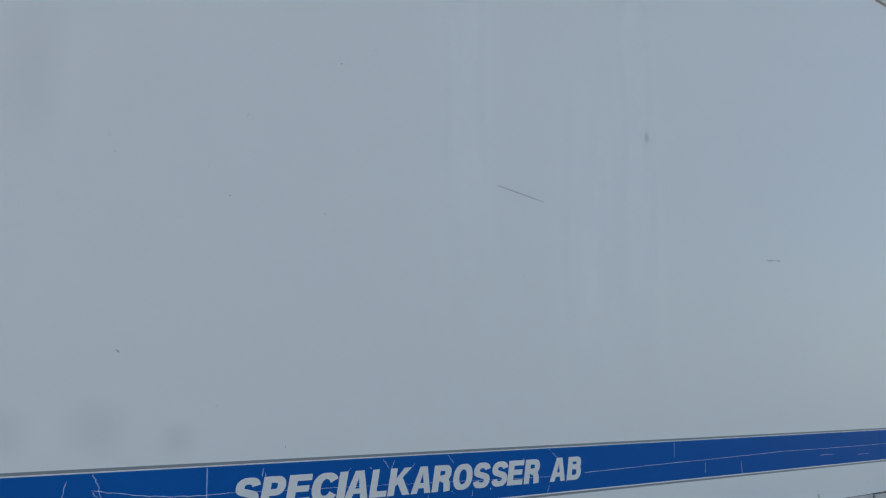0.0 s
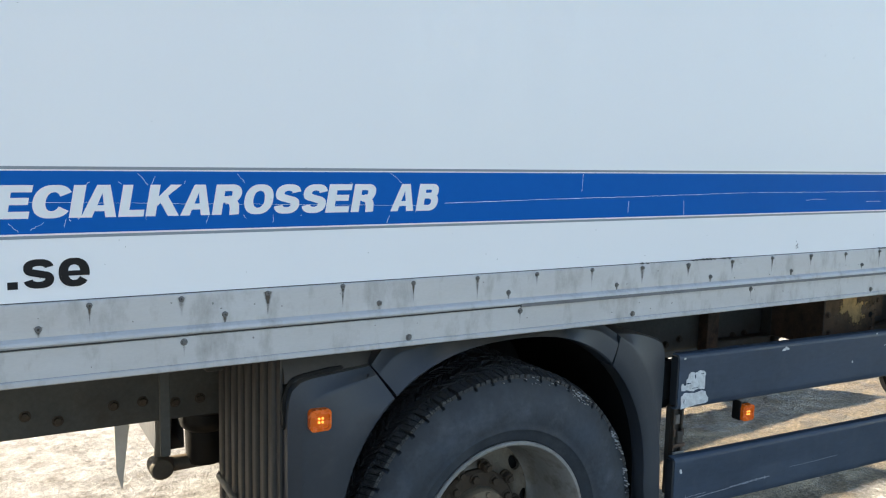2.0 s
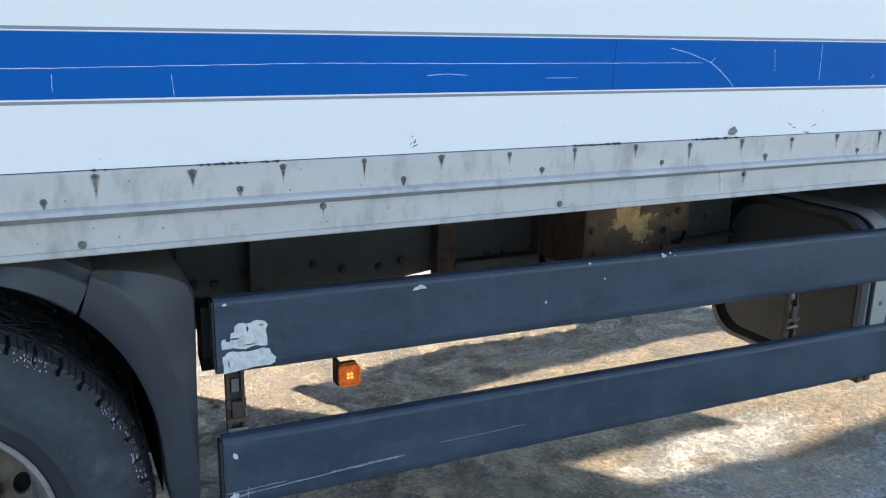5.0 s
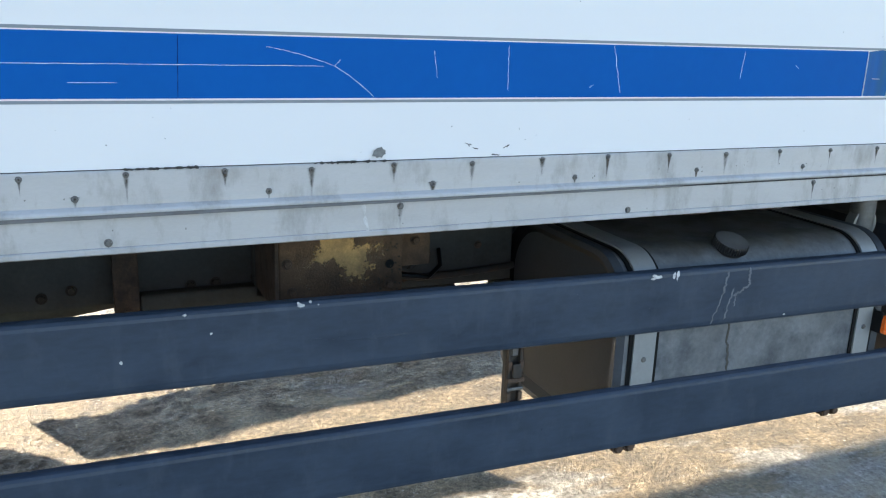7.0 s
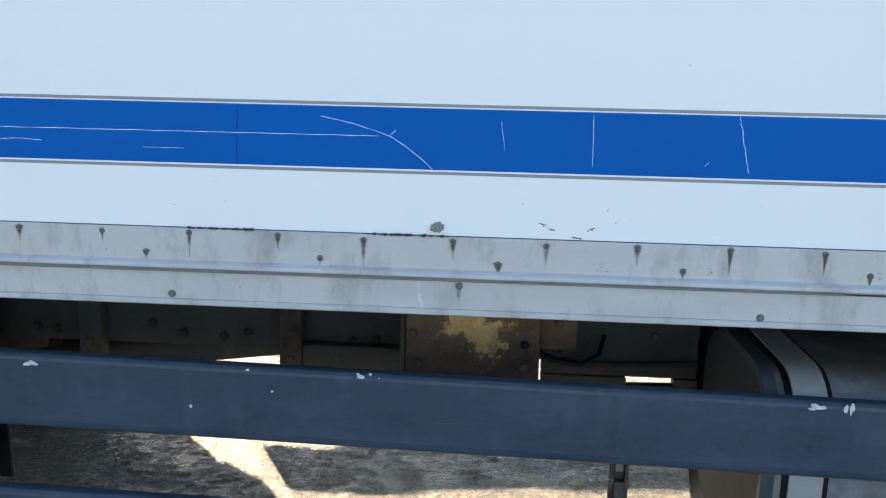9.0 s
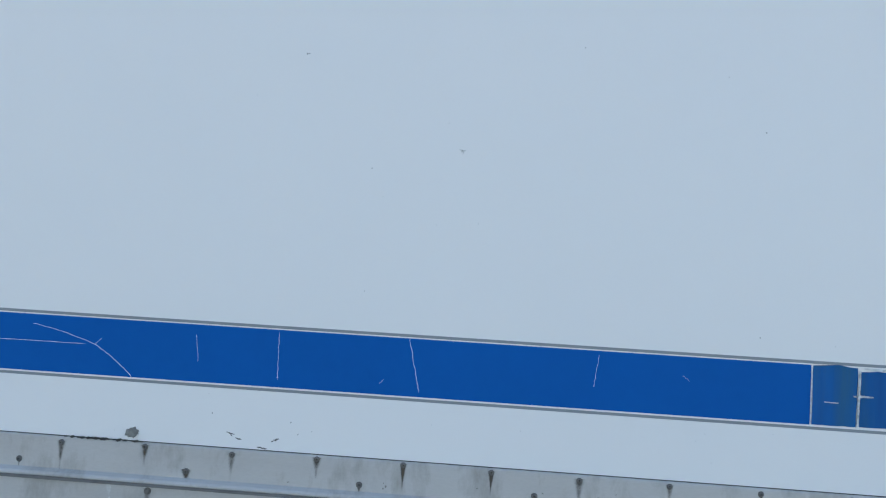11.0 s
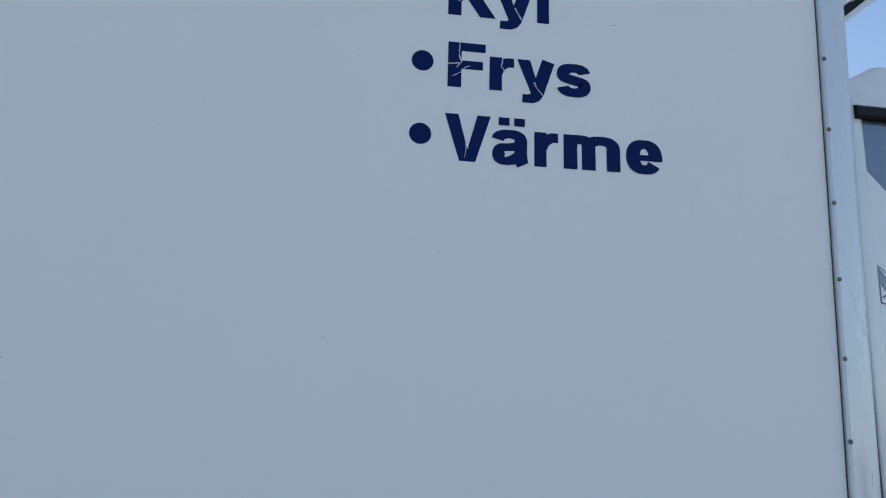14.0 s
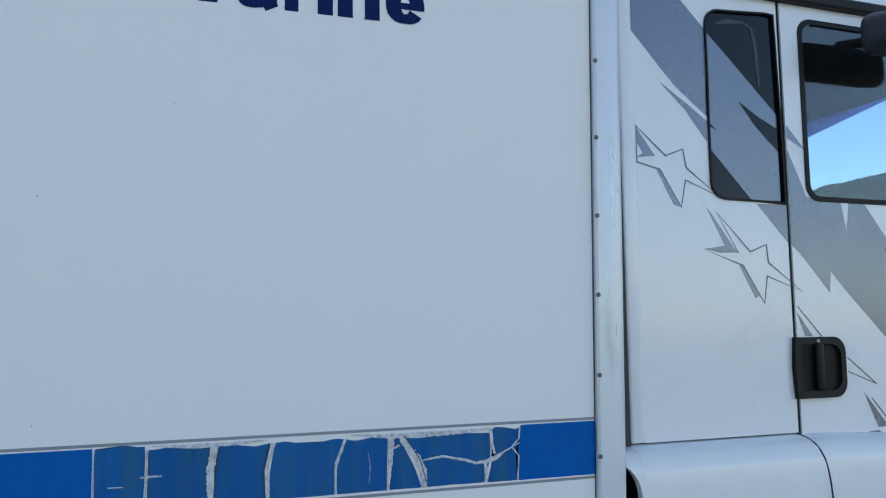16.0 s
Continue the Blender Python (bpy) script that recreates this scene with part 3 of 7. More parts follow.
def grotesque(ch, v, h):
    """A letter of a plain bold alphabet as flat pieces, capitals one unit high; v, h: width of upright and level strokes."""
    a, b, xh = v / 2, h / 2, 0.745
    if ch in "Ss":
        t, w = (1.0, 0.84) if ch == "S" else (xh, 0.72)
        r, rx = (t - h) / 4, w / 2 - a
        return stroke(bend(w / 2, t - b - r, rx, r, 8, 222, 20) + bend(w / 2, b + r, rx, r, 42, -172, 20), v, h)
    if ch == "C":
        return stroke(bend(0.46, 0.5, 0.46 - a, 0.5 - b, 32, 328, 30), v, h)
    if ch == "O":
        return stroke(bend(0.48, 0.5, 0.48 - a, 0.5 - b, 0, 360, 40), v, h)
    if ch == "e":
        z = xh / 2
        return stroke(bend(0.36, z, 0.36 - a, z - b, 0, 326, 30), v, h) + bar(a, 0.72, z - 0.085, z + 0.045)
    if ch in "PRB":
        w, low = 0.82, {"P": 0.36, "R": 0.40, "B": 0.455}[ch]
        r = (1 - low - h) / 2
        out = bar(0, v, 0, 1) + stroke([(a, 1 - b), (w - a - r, 1 - b)] + bend(w - a - r * 1.05, 1 - b - r, r * 1.05, r, 88, -88, 14) + [(w - a - r, low + b), (a, low + b)], v, h)
        if ch == "R":
            out += stroke([(w * 0.48, low + b), (w * 0.68, low + b * 0.6), (w - a - 0.02, low * 0.72), (w - a, low * 0.35), (w - a + 0.01, 0)], v, v * 0.9)
        if ch == "B":
            r = low / 2
            out += stroke([(a, low + b), (w - a - r, low + b)] + bend(w - a - r * 0.95, (low + h) / 2, r * 1.1, (low + h) / 2 - b, 88, -88, 14) + [(a, b)], v, h)
        return out
    if ch in "EF":
        w = 0.78 if ch == "E" else 0.76
        out = bar(0, v, 0, 1) + bar(v, w, 1 - h, 1) + bar(v, w - 0.05, 0.41, 0.41 + h)
        return out + (bar(v, w + 0.01, 0, h) if ch == "E" else [])
    if ch == "L":
        return bar(0, v, 0, 1) + bar(v, 0.74, 0, h)
    if ch in "Il":
        return bar(0, v, 0, 1)
    if ch == ".":
        return bar(0, v, 0, 0.19)
    if ch in "AV":
        w = 0.98
        half = [[(0, 0), (v * 1.04, 0), (w / 2, 0.74), (w / 2, 1), (w / 2 - v * 0.62, 1)]]
        out = half + mirrored(half, w)
        if ch == "V":
            return [[(x, 1 - z) for x, z in p[::-1]] for p in out]
        return out + bar(0.22, w - 0.22, 0.19, 0.19 + h * 0.85)
    if ch == "K":
        return bar(0, v, 0, 1) + [[(v, 0.32), (0.50, 0.58), (0.93, 1), (0.60, 1), (v, 0.62)], [(0.36, 0.46), (0.66, 0), (0.99, 0), (0.56, 0.66)]]
    if ch == "y":
        return [[(0, xh), (0.27, xh), (0.42, 0.26), (0.40, 0.0), (0.29, 0.0)]] + stroke([(0.80 - v * 0.5, xh), (0.46, 0.12), (0.43, 0.02), (0.38, -0.07), (0.31, -0.115), (0.22, -0.125), (0.11, -0.12)], v * 1.0, h * 0.96)
    if ch == "w":
        return [q for x0, x1, up in ((0.13, 0.33, 0), (0.33, 0.53, 1), (0.53, 0.73, 0), (0.73, 0.93, 1)) for q in stroke([(x0, xh * (1 - up)), (x1, xh * up)], v * 0.85, h)]
    if ch == "r":
        return bar(0, v, 0, xh) + stroke([(a * 1.2, 0.40), (v * 0.85, 0.54), (v * 1.2, 0.61), (0.40, xh - b * 1.15), (0.54, xh - b * 1.1)], v * 0.9, h * 1.08)
    if ch in "aä":
        w = 0.74
        out = stroke(bend(w / 2 - 0.01, xh - b - 0.15, w / 2 - a + 0.01, 0.15, 172, 0, 16) + [(w - a, 0.20), (w - a + 0.02, 0.06), (w - a + 0.05, 0)], v, h * 0.95)
        out += stroke([(w - a, 0.415), (0.42, 0.375)] + bend(0.30, 0.215, 0.30 - a, 0.215 - b * 0.7, 88, 272, 14) + [(0.42, 0.095), (w - a, 0.22)], v, h * 0.8)
        return out + (bar(0.13, 0.36, 0.83, 1.0) + bar(0.46, 0.69, 0.83, 1.0) if ch == "ä" else [])
    if ch == "m":
        out = bar(0, v, 0, xh)
        for x in (0, 0.50):
            c0, c1 = (v / 2 if x == 0 else x), x + 0.50
            out += stroke(bend((c0 + c1) / 2, xh - b - 0.17, (c1 - c0) / 2, 0.17, 170, 0, 14) + [(c1, 0)], v, h)
        return out
    raise ValueError(ch)


def lettering(word, edges, height, z, y, mat, parent, v=0.26, h=0.195, shear=0.0, label="", rise=0.0):
    """A word on the truck's side; edges: left and right edge of each letter at its base line; height of its capitals; z of the base line;
    rise: how far the base line climbs over a metre. Where pieces of a letter meet they lie in thin layers."""
    verts, faces = [], []
    for ch, (x0, x1) in zip(word, edges):
        polys = grotesque(ch, v, h)
        lo, hi = min(p[0] for q in polys for p in q), max(p[0] for q in polys for p in q)
        for k, q in enumerate(polys):
            base = len(verts)
            for px, pz in q:
                x = x0 + (px - lo) / (hi - lo) * (x1 - x0) + shear * pz * height
                verts.append((x, y - 0.000025 * k, z + pz * height + rise * (x - edges[0][0])))
            faces.append([base + i for i in range(len(q))])
    out = bpy.data.meshes.new("lettering")
    out.from_pydata(verts, [], faces)
    out.materials.append(M[mat])
    ob = new("lettering", out)
    ob.parent = parent
    if label:
        ob["label"] = label
    return ob


# ---------------------------------------------------------------- ground
def build_ground():
    xs = np.unique(np.concatenate([np.linspace(-900, -30, 12), np.linspace(-30, -4, 26), np.linspace(-4, -2, 50), np.arange(-2, 5.001, 0.016), np.linspace(5, 7, 40), np.linspace(7, 30, 24), np.linspace(30, 900, 12)]))
    ys = np.unique(np.concatenate([np.linspace(-900, -30, 12), np.linspace(-30, -1, 28), np.arange(-0.8, 3.601, 0.018), np.linspace(3.6, 4.5, 25), np.linspace(4.5, 30, 26), np.linspace(30, 900, 12)]))
    verts = []
    for y in ys:
        for x in xs:
            near = 1.0 if abs(x) < 40 and abs(y) < 40 else 0.0
            rough = 0.25 + 0.75 * max(min(1.0, max(0.0, (2.1 - x) / 0.7)) * min(1.0, max(0.0, (y - 0.2) / 0.6)), min(1.0, max(0.0, (y - 1.3) / 0.6)))
            h = 0.016 * noise.noise(Vector((x * 1.4, y * 1.4, 0))) + 0.007 * noise.noise(Vector((x * 5, y * 5, 3)))
            h += rough * (0.008 * abs(noise.noise(Vector((x * 9, y * 13, 7)))) + 0.008 * noise.noise(Vector((x * 26, y * 32, 1))))
            verts.append((x, y, h * near - 0.012))
    w = len(xs)
    faces = [(j * w + i, j * w + i + 1, (j + 1) * w + i + 1, (j + 1) * w + i) for j in range(len(ys) - 1) for i in range(w - 1)]
    me = bpy.data.meshes.new("ground")
    me.from_pydata(verts, [], faces)
    for p in me.polygons:
        p.use_smooth = True
    me.materials.append(M["ground"])
    return tagged(new("ground", me), "trampled dirty ice and snow over gravel", "ground", kind="structure")


build_ground()

# ---------------------------------------------------------------- truck
truck = tagged(new("box_truck"), "white refrigerated box truck with blue stripe, parked on icy ground", "truck")

X_REAR, X_FRONT, Z_FLOOR, Z_ROOF, W = -4.3, 4.91, 1.163, 3.90, 2.44

# cargo box: sandwich side wall, far wall, roof, floor, front and rear
side_wall = part("side_wall", box(bmesh.new(), (X_REAR, 0, Z_FLOOR + 0.02), (X_FRONT + 0.036, 0.0025, Z_ROOF)), "panel", truck, "glossy white sandwich panel side wall")
part("wall_core", box(bmesh.new(), (X_REAR, 0.0026, Z_FLOOR + 0.02), (X_FRONT, 0.07, Z_ROOF)), "panel", side_wall, "foam core of the sandwich wall")
part("side_wall", box(bmesh.new(), (X_REAR, W - 0.07, Z_FLOOR + 0.02), (X_FRONT, W, Z_ROOF)), "panel", truck)
part("roof", box(bmesh.new(), (X_REAR, 0, Z_ROOF + 0.002), (X_FRONT + 0.08, W, Z_ROOF + 0.07), 0.01), "panel", truck)
part("cargo_floor", box(bmesh.new(), (X_REAR, 0.072, Z_FLOOR + 0.03), (X_FRONT, W - 0.072, Z_FLOOR + 0.15)), "chassis", truck, "dark underside of the cargo floor")
part("front_wall", box(bmesh.new(), (X_FRONT + 0.002, 0.03, Z_FLOOR), (X_FRONT + 0.07, W - 0.03, Z_ROOF)), "panel", truck)
part("rear_wall", box(bmesh.new(), (X_REAR - 0.07, 0.0, Z_FLOOR), (X_REAR - 0.002, W, Z_ROOF)), "panel", truck)
part("bottom_rail", box(bmesh.new(), (X_REAR, W + 0.001, 1.163), (4.884, W + 0.014, 1.342), 0.003), "alu", truck, "grey aluminium bottom rail")
top_rail = part("top_rail", prism_x(bmesh.new(), [(0.0, 3.88), (-0.012, 3.885), (-0.02, 3.91), (-0.02, 3.96), (-0.01, 3.975), (-0.001, 3.975)], X_REAR, X_FRONT), "alu", truck, "aluminium roof edge rail")

# front corner post with its screws
bm = bmesh.new()
prof = [(4.901, 0.02), (4.901, -0.012), (4.906, -0.018), (4.94, -0.022), (4.964, -0.022), (4.976, -0.017), (4.986, -0.006), (4.989, 0.012), (4.989, 0.09), (4.980, 0.09), (4.980, 0.02)]
def lean(z):
    return 0.0213 * (z - 2.0)


lo = [bm.verts.new((x + lean(1.10), y, 1.10)) for x, y in prof]
hi = [bm.verts.new((x + lean(3.90), y, 3.90)) for x, y in prof]
for i in range(len(prof)):
    j = (i + 1) % len(prof)
    bm.faces.new((lo[i], lo[j], hi[j], hi[i]))
bm.faces.new(lo)
bm.faces.new(hi[::-1])
post = part("corner_post", bm, "post", truck, "rounded white aluminium corner post", smooth=True)
screw0 = None
for k in range(-2, 12):
    z = 1.534 + 0.2035 * k + 0.0006 * k * k
    if screw0 is None:
        bm = bmesh.new()
        lathe_y(bm, [(0.0062, 0.002), (0.0062, -0.001), (0.0042, -0.0032), (0.002, -0.0036), (0.0016, -0.0018), (0, -0.0018)], 0, 0, 12)
        screw0 = part("screw", bm, "rivet", post, "small steel screw", smooth=True)
        screw0.matrix_basis = pose(4.9045 + lean(z), -0.0185, z)
    else:
        again(screw0, pose(4.9045 + lean(z), -0.0185, z))
part("seam_gap", plate(bmesh.new(), [(4.8975 + lean(1.35), 1.35), (4.9005 + lean(1.35), 1.35), (4.9005 + lean(3.88), 3.88), (4.8975 + lean(3.88), 3.88)], -0.0012, 0.001), "grime_shade", post, "dark dirty sealing joint")
# ---------------------------------------------------------------- bottom rail
rail_profile = [(0.0, 1.342), (-0.006, 1.342), (-0.0075, 1.339), (-0.0075, 1.268), (-0.012, 1.2655), (-0.019, 1.261), (-0.021, 1.257), (-0.021, 1.2525), (-0.017, 1.2485),
                (-0.006, 1.2475), (-0.006, 1.2445), (-0.013, 1.243), (-0.013, 1.1785), (-0.0155, 1.1775), (-0.0175, 1.1755), (-0.0175, 1.166), (-0.013, 1.163),
                (0.03, 1.163), (0.03, 1.17), (-0.001, 1.17)]
rail = part("bottom_rail", prism_x(bmesh.new(), rail_profile, X_REAR, 4.884), "alu", truck, "grey weathered aluminium bottom rail with dark fastener runs")
part("seam_line", plate(bmesh.new(), [(X_REAR, 1.3422), (4.886, 1.3422), (4.886, 1.3440), (X_REAR, 1.3440)], -0.0012, 0.001), "grime_shade", rail, "thin dark joint above the rail")
part("groove_dirt", plate(bmesh.new(), [(-0.06, 1.2425), (3.05, 1.2445), (3.05, 1.2500), (-0.06, 1.2530)], -0.0216, 0.009), "groove", rail, "grey dirty seal under the bead")
# Thin dark strips painted for the shadow under the bead.
for x0, x1 in ((X_REAR, -0.062), (3.052, 4.884)):
    part("bead_line", plate(bmesh.new(), [(x0, 1.2445), (x1, 1.2445), (x1, 1.2470), (x0, 1.2470)], -0.0155, 0.004), "grime_shade", rail, "thin shadow line painted under the bead")
part("lip_line", plate(bmesh.new(), [(X_REAR, 1.1778), (4.884, 1.1778), (4.884, 1.1792), (X_REAR, 1.1792)], -0.0136, 0.0006), "pin", rail, "fine dark line above the lower lip")


def stain_mesh(w, h):
    bm = bmesh.new()
    vs = [bm.verts.new(p) for p in ((-w / 2, 0, -h), (w / 2, 0, -h), (w / 2, 0, 0), (-w / 2, 0, 0))]
    bm.faces.new(vs)
    return bm


def fastener_row(xs, z, y, r, h, run, mat, jitter, seed, label, hexagon=False):
    rng = random.Random(seed)
    f0 = s0 = None
    for x in xs:
        dx, dz = rng.uniform(-jitter, jitter), rng.uniform(-jitter, jitter)
        m = pose(x + dx, y, z + dz, 0, rng.uniform(0, 360), 0)
        if f0 is None:
            if hexagon:
                bm = bolt_head(r, h)
            else:
                bm = lathe_y(bmesh.new(), [(r * 1.7, 0.001), (r * 1.7, -h * 0.15), (r * 1.2, -h * 0.4), (r, -h), (r * 0.55, -h), (r * 0.45, 0.0), (0, 0.0)], 0, 0, 12)
            f0 = part("rivet" if not hexagon else "bolt", bm, mat, rail, label, smooth=not hexagon)
            f0.matrix_basis = m
            s0 = part("stain", stain_mesh(0.019, run), "stain", rail, "dark run of dirt below a fastener")
            s0.matrix_basis = pose(x + dx, y - 0.0006, z + dz + r)
            s0.visible_shadow = False
        else:
            again(f0, m)
            s = again(s0, pose(x + dx, y - 0.0006, z + dz + r) @ Matrix.Diagonal((rng.uniform(0.6, 1.7), 1, rng.uniform(0.6, 1.2), 1)))
            s.visible_shadow = False


fastener_row([0.2 * k for k in range(-21, 25)], 1.332, -0.0075, 0.0040, 0.006, 0.060, "rivet", 0.003, 11, "grey blind rivet")
fastener_row([-0.1 + 0.4 * k for k in range(-10, 13)], 1.285, -0.0075, 0.0044, 0.006, 0.042, "rivet", 0.003, 12, "grey blind rivet")
fastener_row([-2.3, -1.0, -0.06, 0.893, 2.215, 3.546, 4.86], 1.232, -0.013, 0.0056, 0.005, 0.060, "rivet", 0.002, 13, "dull bolt head", True)
fastener_row([-1.7, -0.417, 0.367, 1.557, 2.876, 4.2], 1.188, -0.013, 0.0060, 0.005, 0.022, "rivet", 0.002, 14, "dull bolt head", True)
rng = random.Random(21)
bm = bmesh.new()
for i in range(70):
    z = rng.choice((rng.uniform(1.185, 1.235), rng.uniform(1.275, 1.325)))
    plate(bm, blob(rng.uniform(-2.4, 4.8), z, rng.uniform(0.001, 0.0028), rng.uniform(0.001, 0.0028), rng, 7), -0.0134 if z < 1.25 else -0.0079, 0.0003)
part("specks", bm, "sealant", rail, "small grey spots", kind="stuff")
bm = bmesh.new()
for x0, x1, d in ((0.62, 0.82, 5), (1.60, 1.76, 9), (1.99, 2.06, 4), (2.06, 2.21, 9), (0.40, 0.47, 3)):
    for i in range(int((x1 - x0) / 0.008)):
        x = x0 + 0.008 * i
        if rng.random() < 0.25 + d * 0.07:
            plate(bm, blob(x, 1.3435, 0.006, rng.uniform(0.001, 0.003), rng, 7, 0.5), -0.0095, 0.006)
part("sealant_residue", bm, "grime_shade", rail, "dark crumbling sealant along the rail's upper edge", kind="stuff")
part("joint", plate(bmesh.new(), wander((2.117, 1.245), (2.128, 1.17), 8, 0.004, rng) + wander((2.135, 1.17), (2.122, 1.245), 8, 0.004, rng), -0.0142, 0.001), "chip", rail, "pale smear of sealant")

# ---------------------------------------------------------------- blue stripe
FILM = -0.0009
stripe = part("stripe", plate(bmesh.new(), [(X_REAR, 1.4895), (3.704, 1.4895), (3.704, 1.6225), (X_REAR, 1.6225)], FILM, 0.0008), "blue", truck, "cracked blue adhesive stripe along the side")
for z0, z1 in ((1.6255, 1.632), (1.479, 1.4855)):
    part("edge_line", plate(bmesh.new(), [(X_REAR, z0), (4.890, z0), (4.890, z1), (X_REAR, z1)], FILM, 0.0008), "pin", stripe, "thin grey edge line")

# shrunken film pieces near the front: x of the left and right edges at top and bottom, kink, shrink
rng = random.Random(31)


def film_piece(lt, lb, rt, rb, drop, rise, kink_l=0.0, kink_r=0.0, mat="blue_worn"):
    zt, zb = 1.6225 - drop, 1.4895 + rise
    out = []
    n = 7
    for i in range(n + 1):
        f = i / n
        out.append((lb + (lt - lb) * f + kink_l * (1 - abs(2 * f - 1)) + rng.uniform(-0.0009, 0.0009), zb + (zt - zb) * f))
    for i in range(1, n):
        f = i / n
        out.append((lt + (rt - lt) * f, zt - (0.004 * math.sin(f * 5 + lt * 9) + rng.uniform(-0.0012, 0.0012)) * (drop > 0)))
    for i in range(n + 1):
        f = 1 - i / n
        out.append((rb + (rt - rb) * f + kink_r * (1 - abs(2 * f - 1)) + rng.uniform(-0.0009, 0.0009), zb + (zt - zb) * f))
    for i in range(1, n):
        f = 1 - i / n
        out.append((lb + (rb - lb) * f, zb + rng.uniform(-0.0006, 0.0006)))
    return part("film_piece", plate(bmesh.new(), out, FILM - 0.0003, 0.0011), mat, stripe, "")


PIECES = [(3.708, 3.709, 3.806, 3.805, 0.001, 0.001, 0, 0), (3.813, 3.811, 3.938, 3.934, 0.009, 0.002, 0.001, -0.003), (3.953, 3.946, 4.067, 4.058, 0.009, 0.003, -0.003, -0.007),
          (4.079, 4.066, 4.232, 4.212, 0.009, 0.002, -0.006, -0.012), (4.239, 4.217, 4.338, 4.333, 0.010, 0.002, -0.012, -0.002), (4.354, 4.341, 4.366, 4.420, 0.016, 0.002, -0.002, 0.006),
          (4.382, 4.434, 4.595, 4.579, 0.015, 0.002, 0.012, 0.010), (4.603, 4.588, 4.676, 4.667, 0.006, 0.001, 0.012, -0.006), (4.680, 4.670, 4.897, 4.895, 0.0, 0.0, -0.006, 0)]
for p in PIECES:
    film_piece(*p, mat="blue" if p[0] > 4.67 else "blue_worn")


def tear(line, name="torn_edge", mat="film_edge", rise=0.0022, label="frayed whitish torn film edge"):
    """A torn strip along points of (x, z, width), its edges ragged."""
    xs, zs, ws = zip(*line)
    d = [0.0]
    for a, b in zip(line, line[1:]):
        d.append(d[-1] + math.hypot(b[0] - a[0], b[1] - a[1]))
    at = np.linspace(0, d[-1], max(10, int(d[-1] / 0.0035)))
    px, pz, pw = np.interp(at, d, xs), np.interp(at, d, zs), np.interp(at, d, ws)
    left, right = [], []
    for k in range(len(at)):
        a, b = max(k - 1, 0), min(k + 1, len(at) - 1)
        l = math.hypot(px[b] - px[a], pz[b] - pz[a])
        nx, nz = -(pz[b] - pz[a]) / l, (px[b] - px[a]) / l
        w0, w1 = pw[k] / 2 * rng.uniform(0.7, 1.25), pw[k] / 2 * rng.uniform(0.7, 1.25)
        left.append((px[k] + nx * w0, pz[k] + nz * w0))
        right.append((px[k] - nx * w1, pz[k] - nz * w1))
    bm = bmesh.new()
    for k in range(len(at) - 1):
        plate(bm, [left[k], left[k + 1], right[k + 1], right[k]], FILM - rise - rng.uniform(0, 0.0004), 0.002)
    part(name, bm, mat, stripe, label)


TEARS = ([(3.948, 1.614, 0.015), (3.941, 1.570, 0.017), (3.939, 1.535, 0.016), (3.941, 1.490, 0.008)], [(4.074, 1.613, 0.012), (4.058, 1.563, 0.008), (4.060, 1.525, 0.010), (4.062, 1.490, 0.007)],
         [(4.236, 1.612, 0.006), (4.214, 1.552, 0.005), (4.214, 1.491, 0.004)], [(4.347, 1.607, 0.014), (4.344, 1.556, 0.009), (4.337, 1.491, 0.005)],
         [(4.370, 1.606, 0.012), (4.408, 1.563, 0.015), (4.425, 1.530, 0.017), (4.427, 1.491, 0.012)], [(4.425, 1.554, 0.003), (4.473, 1.560, 0.005), (4.529, 1.548, 0.006), (4.557, 1.539, 0.006), (4.580, 1.540, 0.007), (4.605, 1.545, 0.013), (4.634, 1.561, 0.003), (4.676, 1.580, 0.002)],
         [(4.598, 1.618, 0.007), (4.602, 1.582, 0.007), (4.608, 1.558, 0.006)], [(4.583, 1.540, 0.008), (4.585, 1.491, 0.007)], [(4.678, 1.622, 0.003), (4.674, 1.590, 0.003), (4.654, 1.571, 0.003), (4.673, 1.549, 0.003), (4.669, 1.491, 0.003)],
         [(3.811, 1.616, 0.004), (3.810, 1.568, 0.004), (3.808, 1.491, 0.004)], [(3.798, 1.558, 0.003), (3.815, 1.559, 0.005), (3.841, 1.559, 0.003)], [(3.871, 1.499, 0.003), (3.913, 1.499, 0.004), (3.926, 1.507, 0.004)], [(3.735, 1.542, 0.002), (3.765, 1.541, 0.002)],
         [(4.345, 1.583, 0.003), (4.366, 1.592, 0.006)], [(3.82, 1.6215, 0.003), (3.90, 1.617, 0.009), (3.99, 1.617, 0.007), (4.06, 1.621, 0.003)], [(4.25, 1.621, 0.003), (4.32, 1.615, 0.009), (4.40, 1.613, 0.012), (4.52, 1.614, 0.010), (4.595, 1.618, 0.006)])
for line in TEARS:
    tear(line)
# Dark ribbons drawn in as the shadow beside lifted film.
for x_t, x_m, x_b in ((3.9555, 3.951, 3.946), (4.066, 4.053, 4.057), (4.379, 4.417, 4.434)):
    tear([(x_t, 1.611, 0.0025), (x_m, 1.555, 0.0025), (x_b, 1.492, 0.002)], "lifted_edge", "grime_shade", 0.0026, "dark shadow line painted beside lifted film")


def crack(p0, p1, width=0.0013, steps=8, stray=0.0012, bend=0.0):
    ribbon_bm = ribbon(bmesh.new(), wander(p0, p1, steps * 2, stray * 0.7, rng, bend), width * (0.5 if p0[0] < 3.7 else 1.0), FILM - 0.0006 if p0[0] < 3.7 else FILM - 0.0012, 0.0008, rng)
    part("crack", ribbon_bm, "crack" if p0[0] < 3.7 else "film_edge", stripe, "")


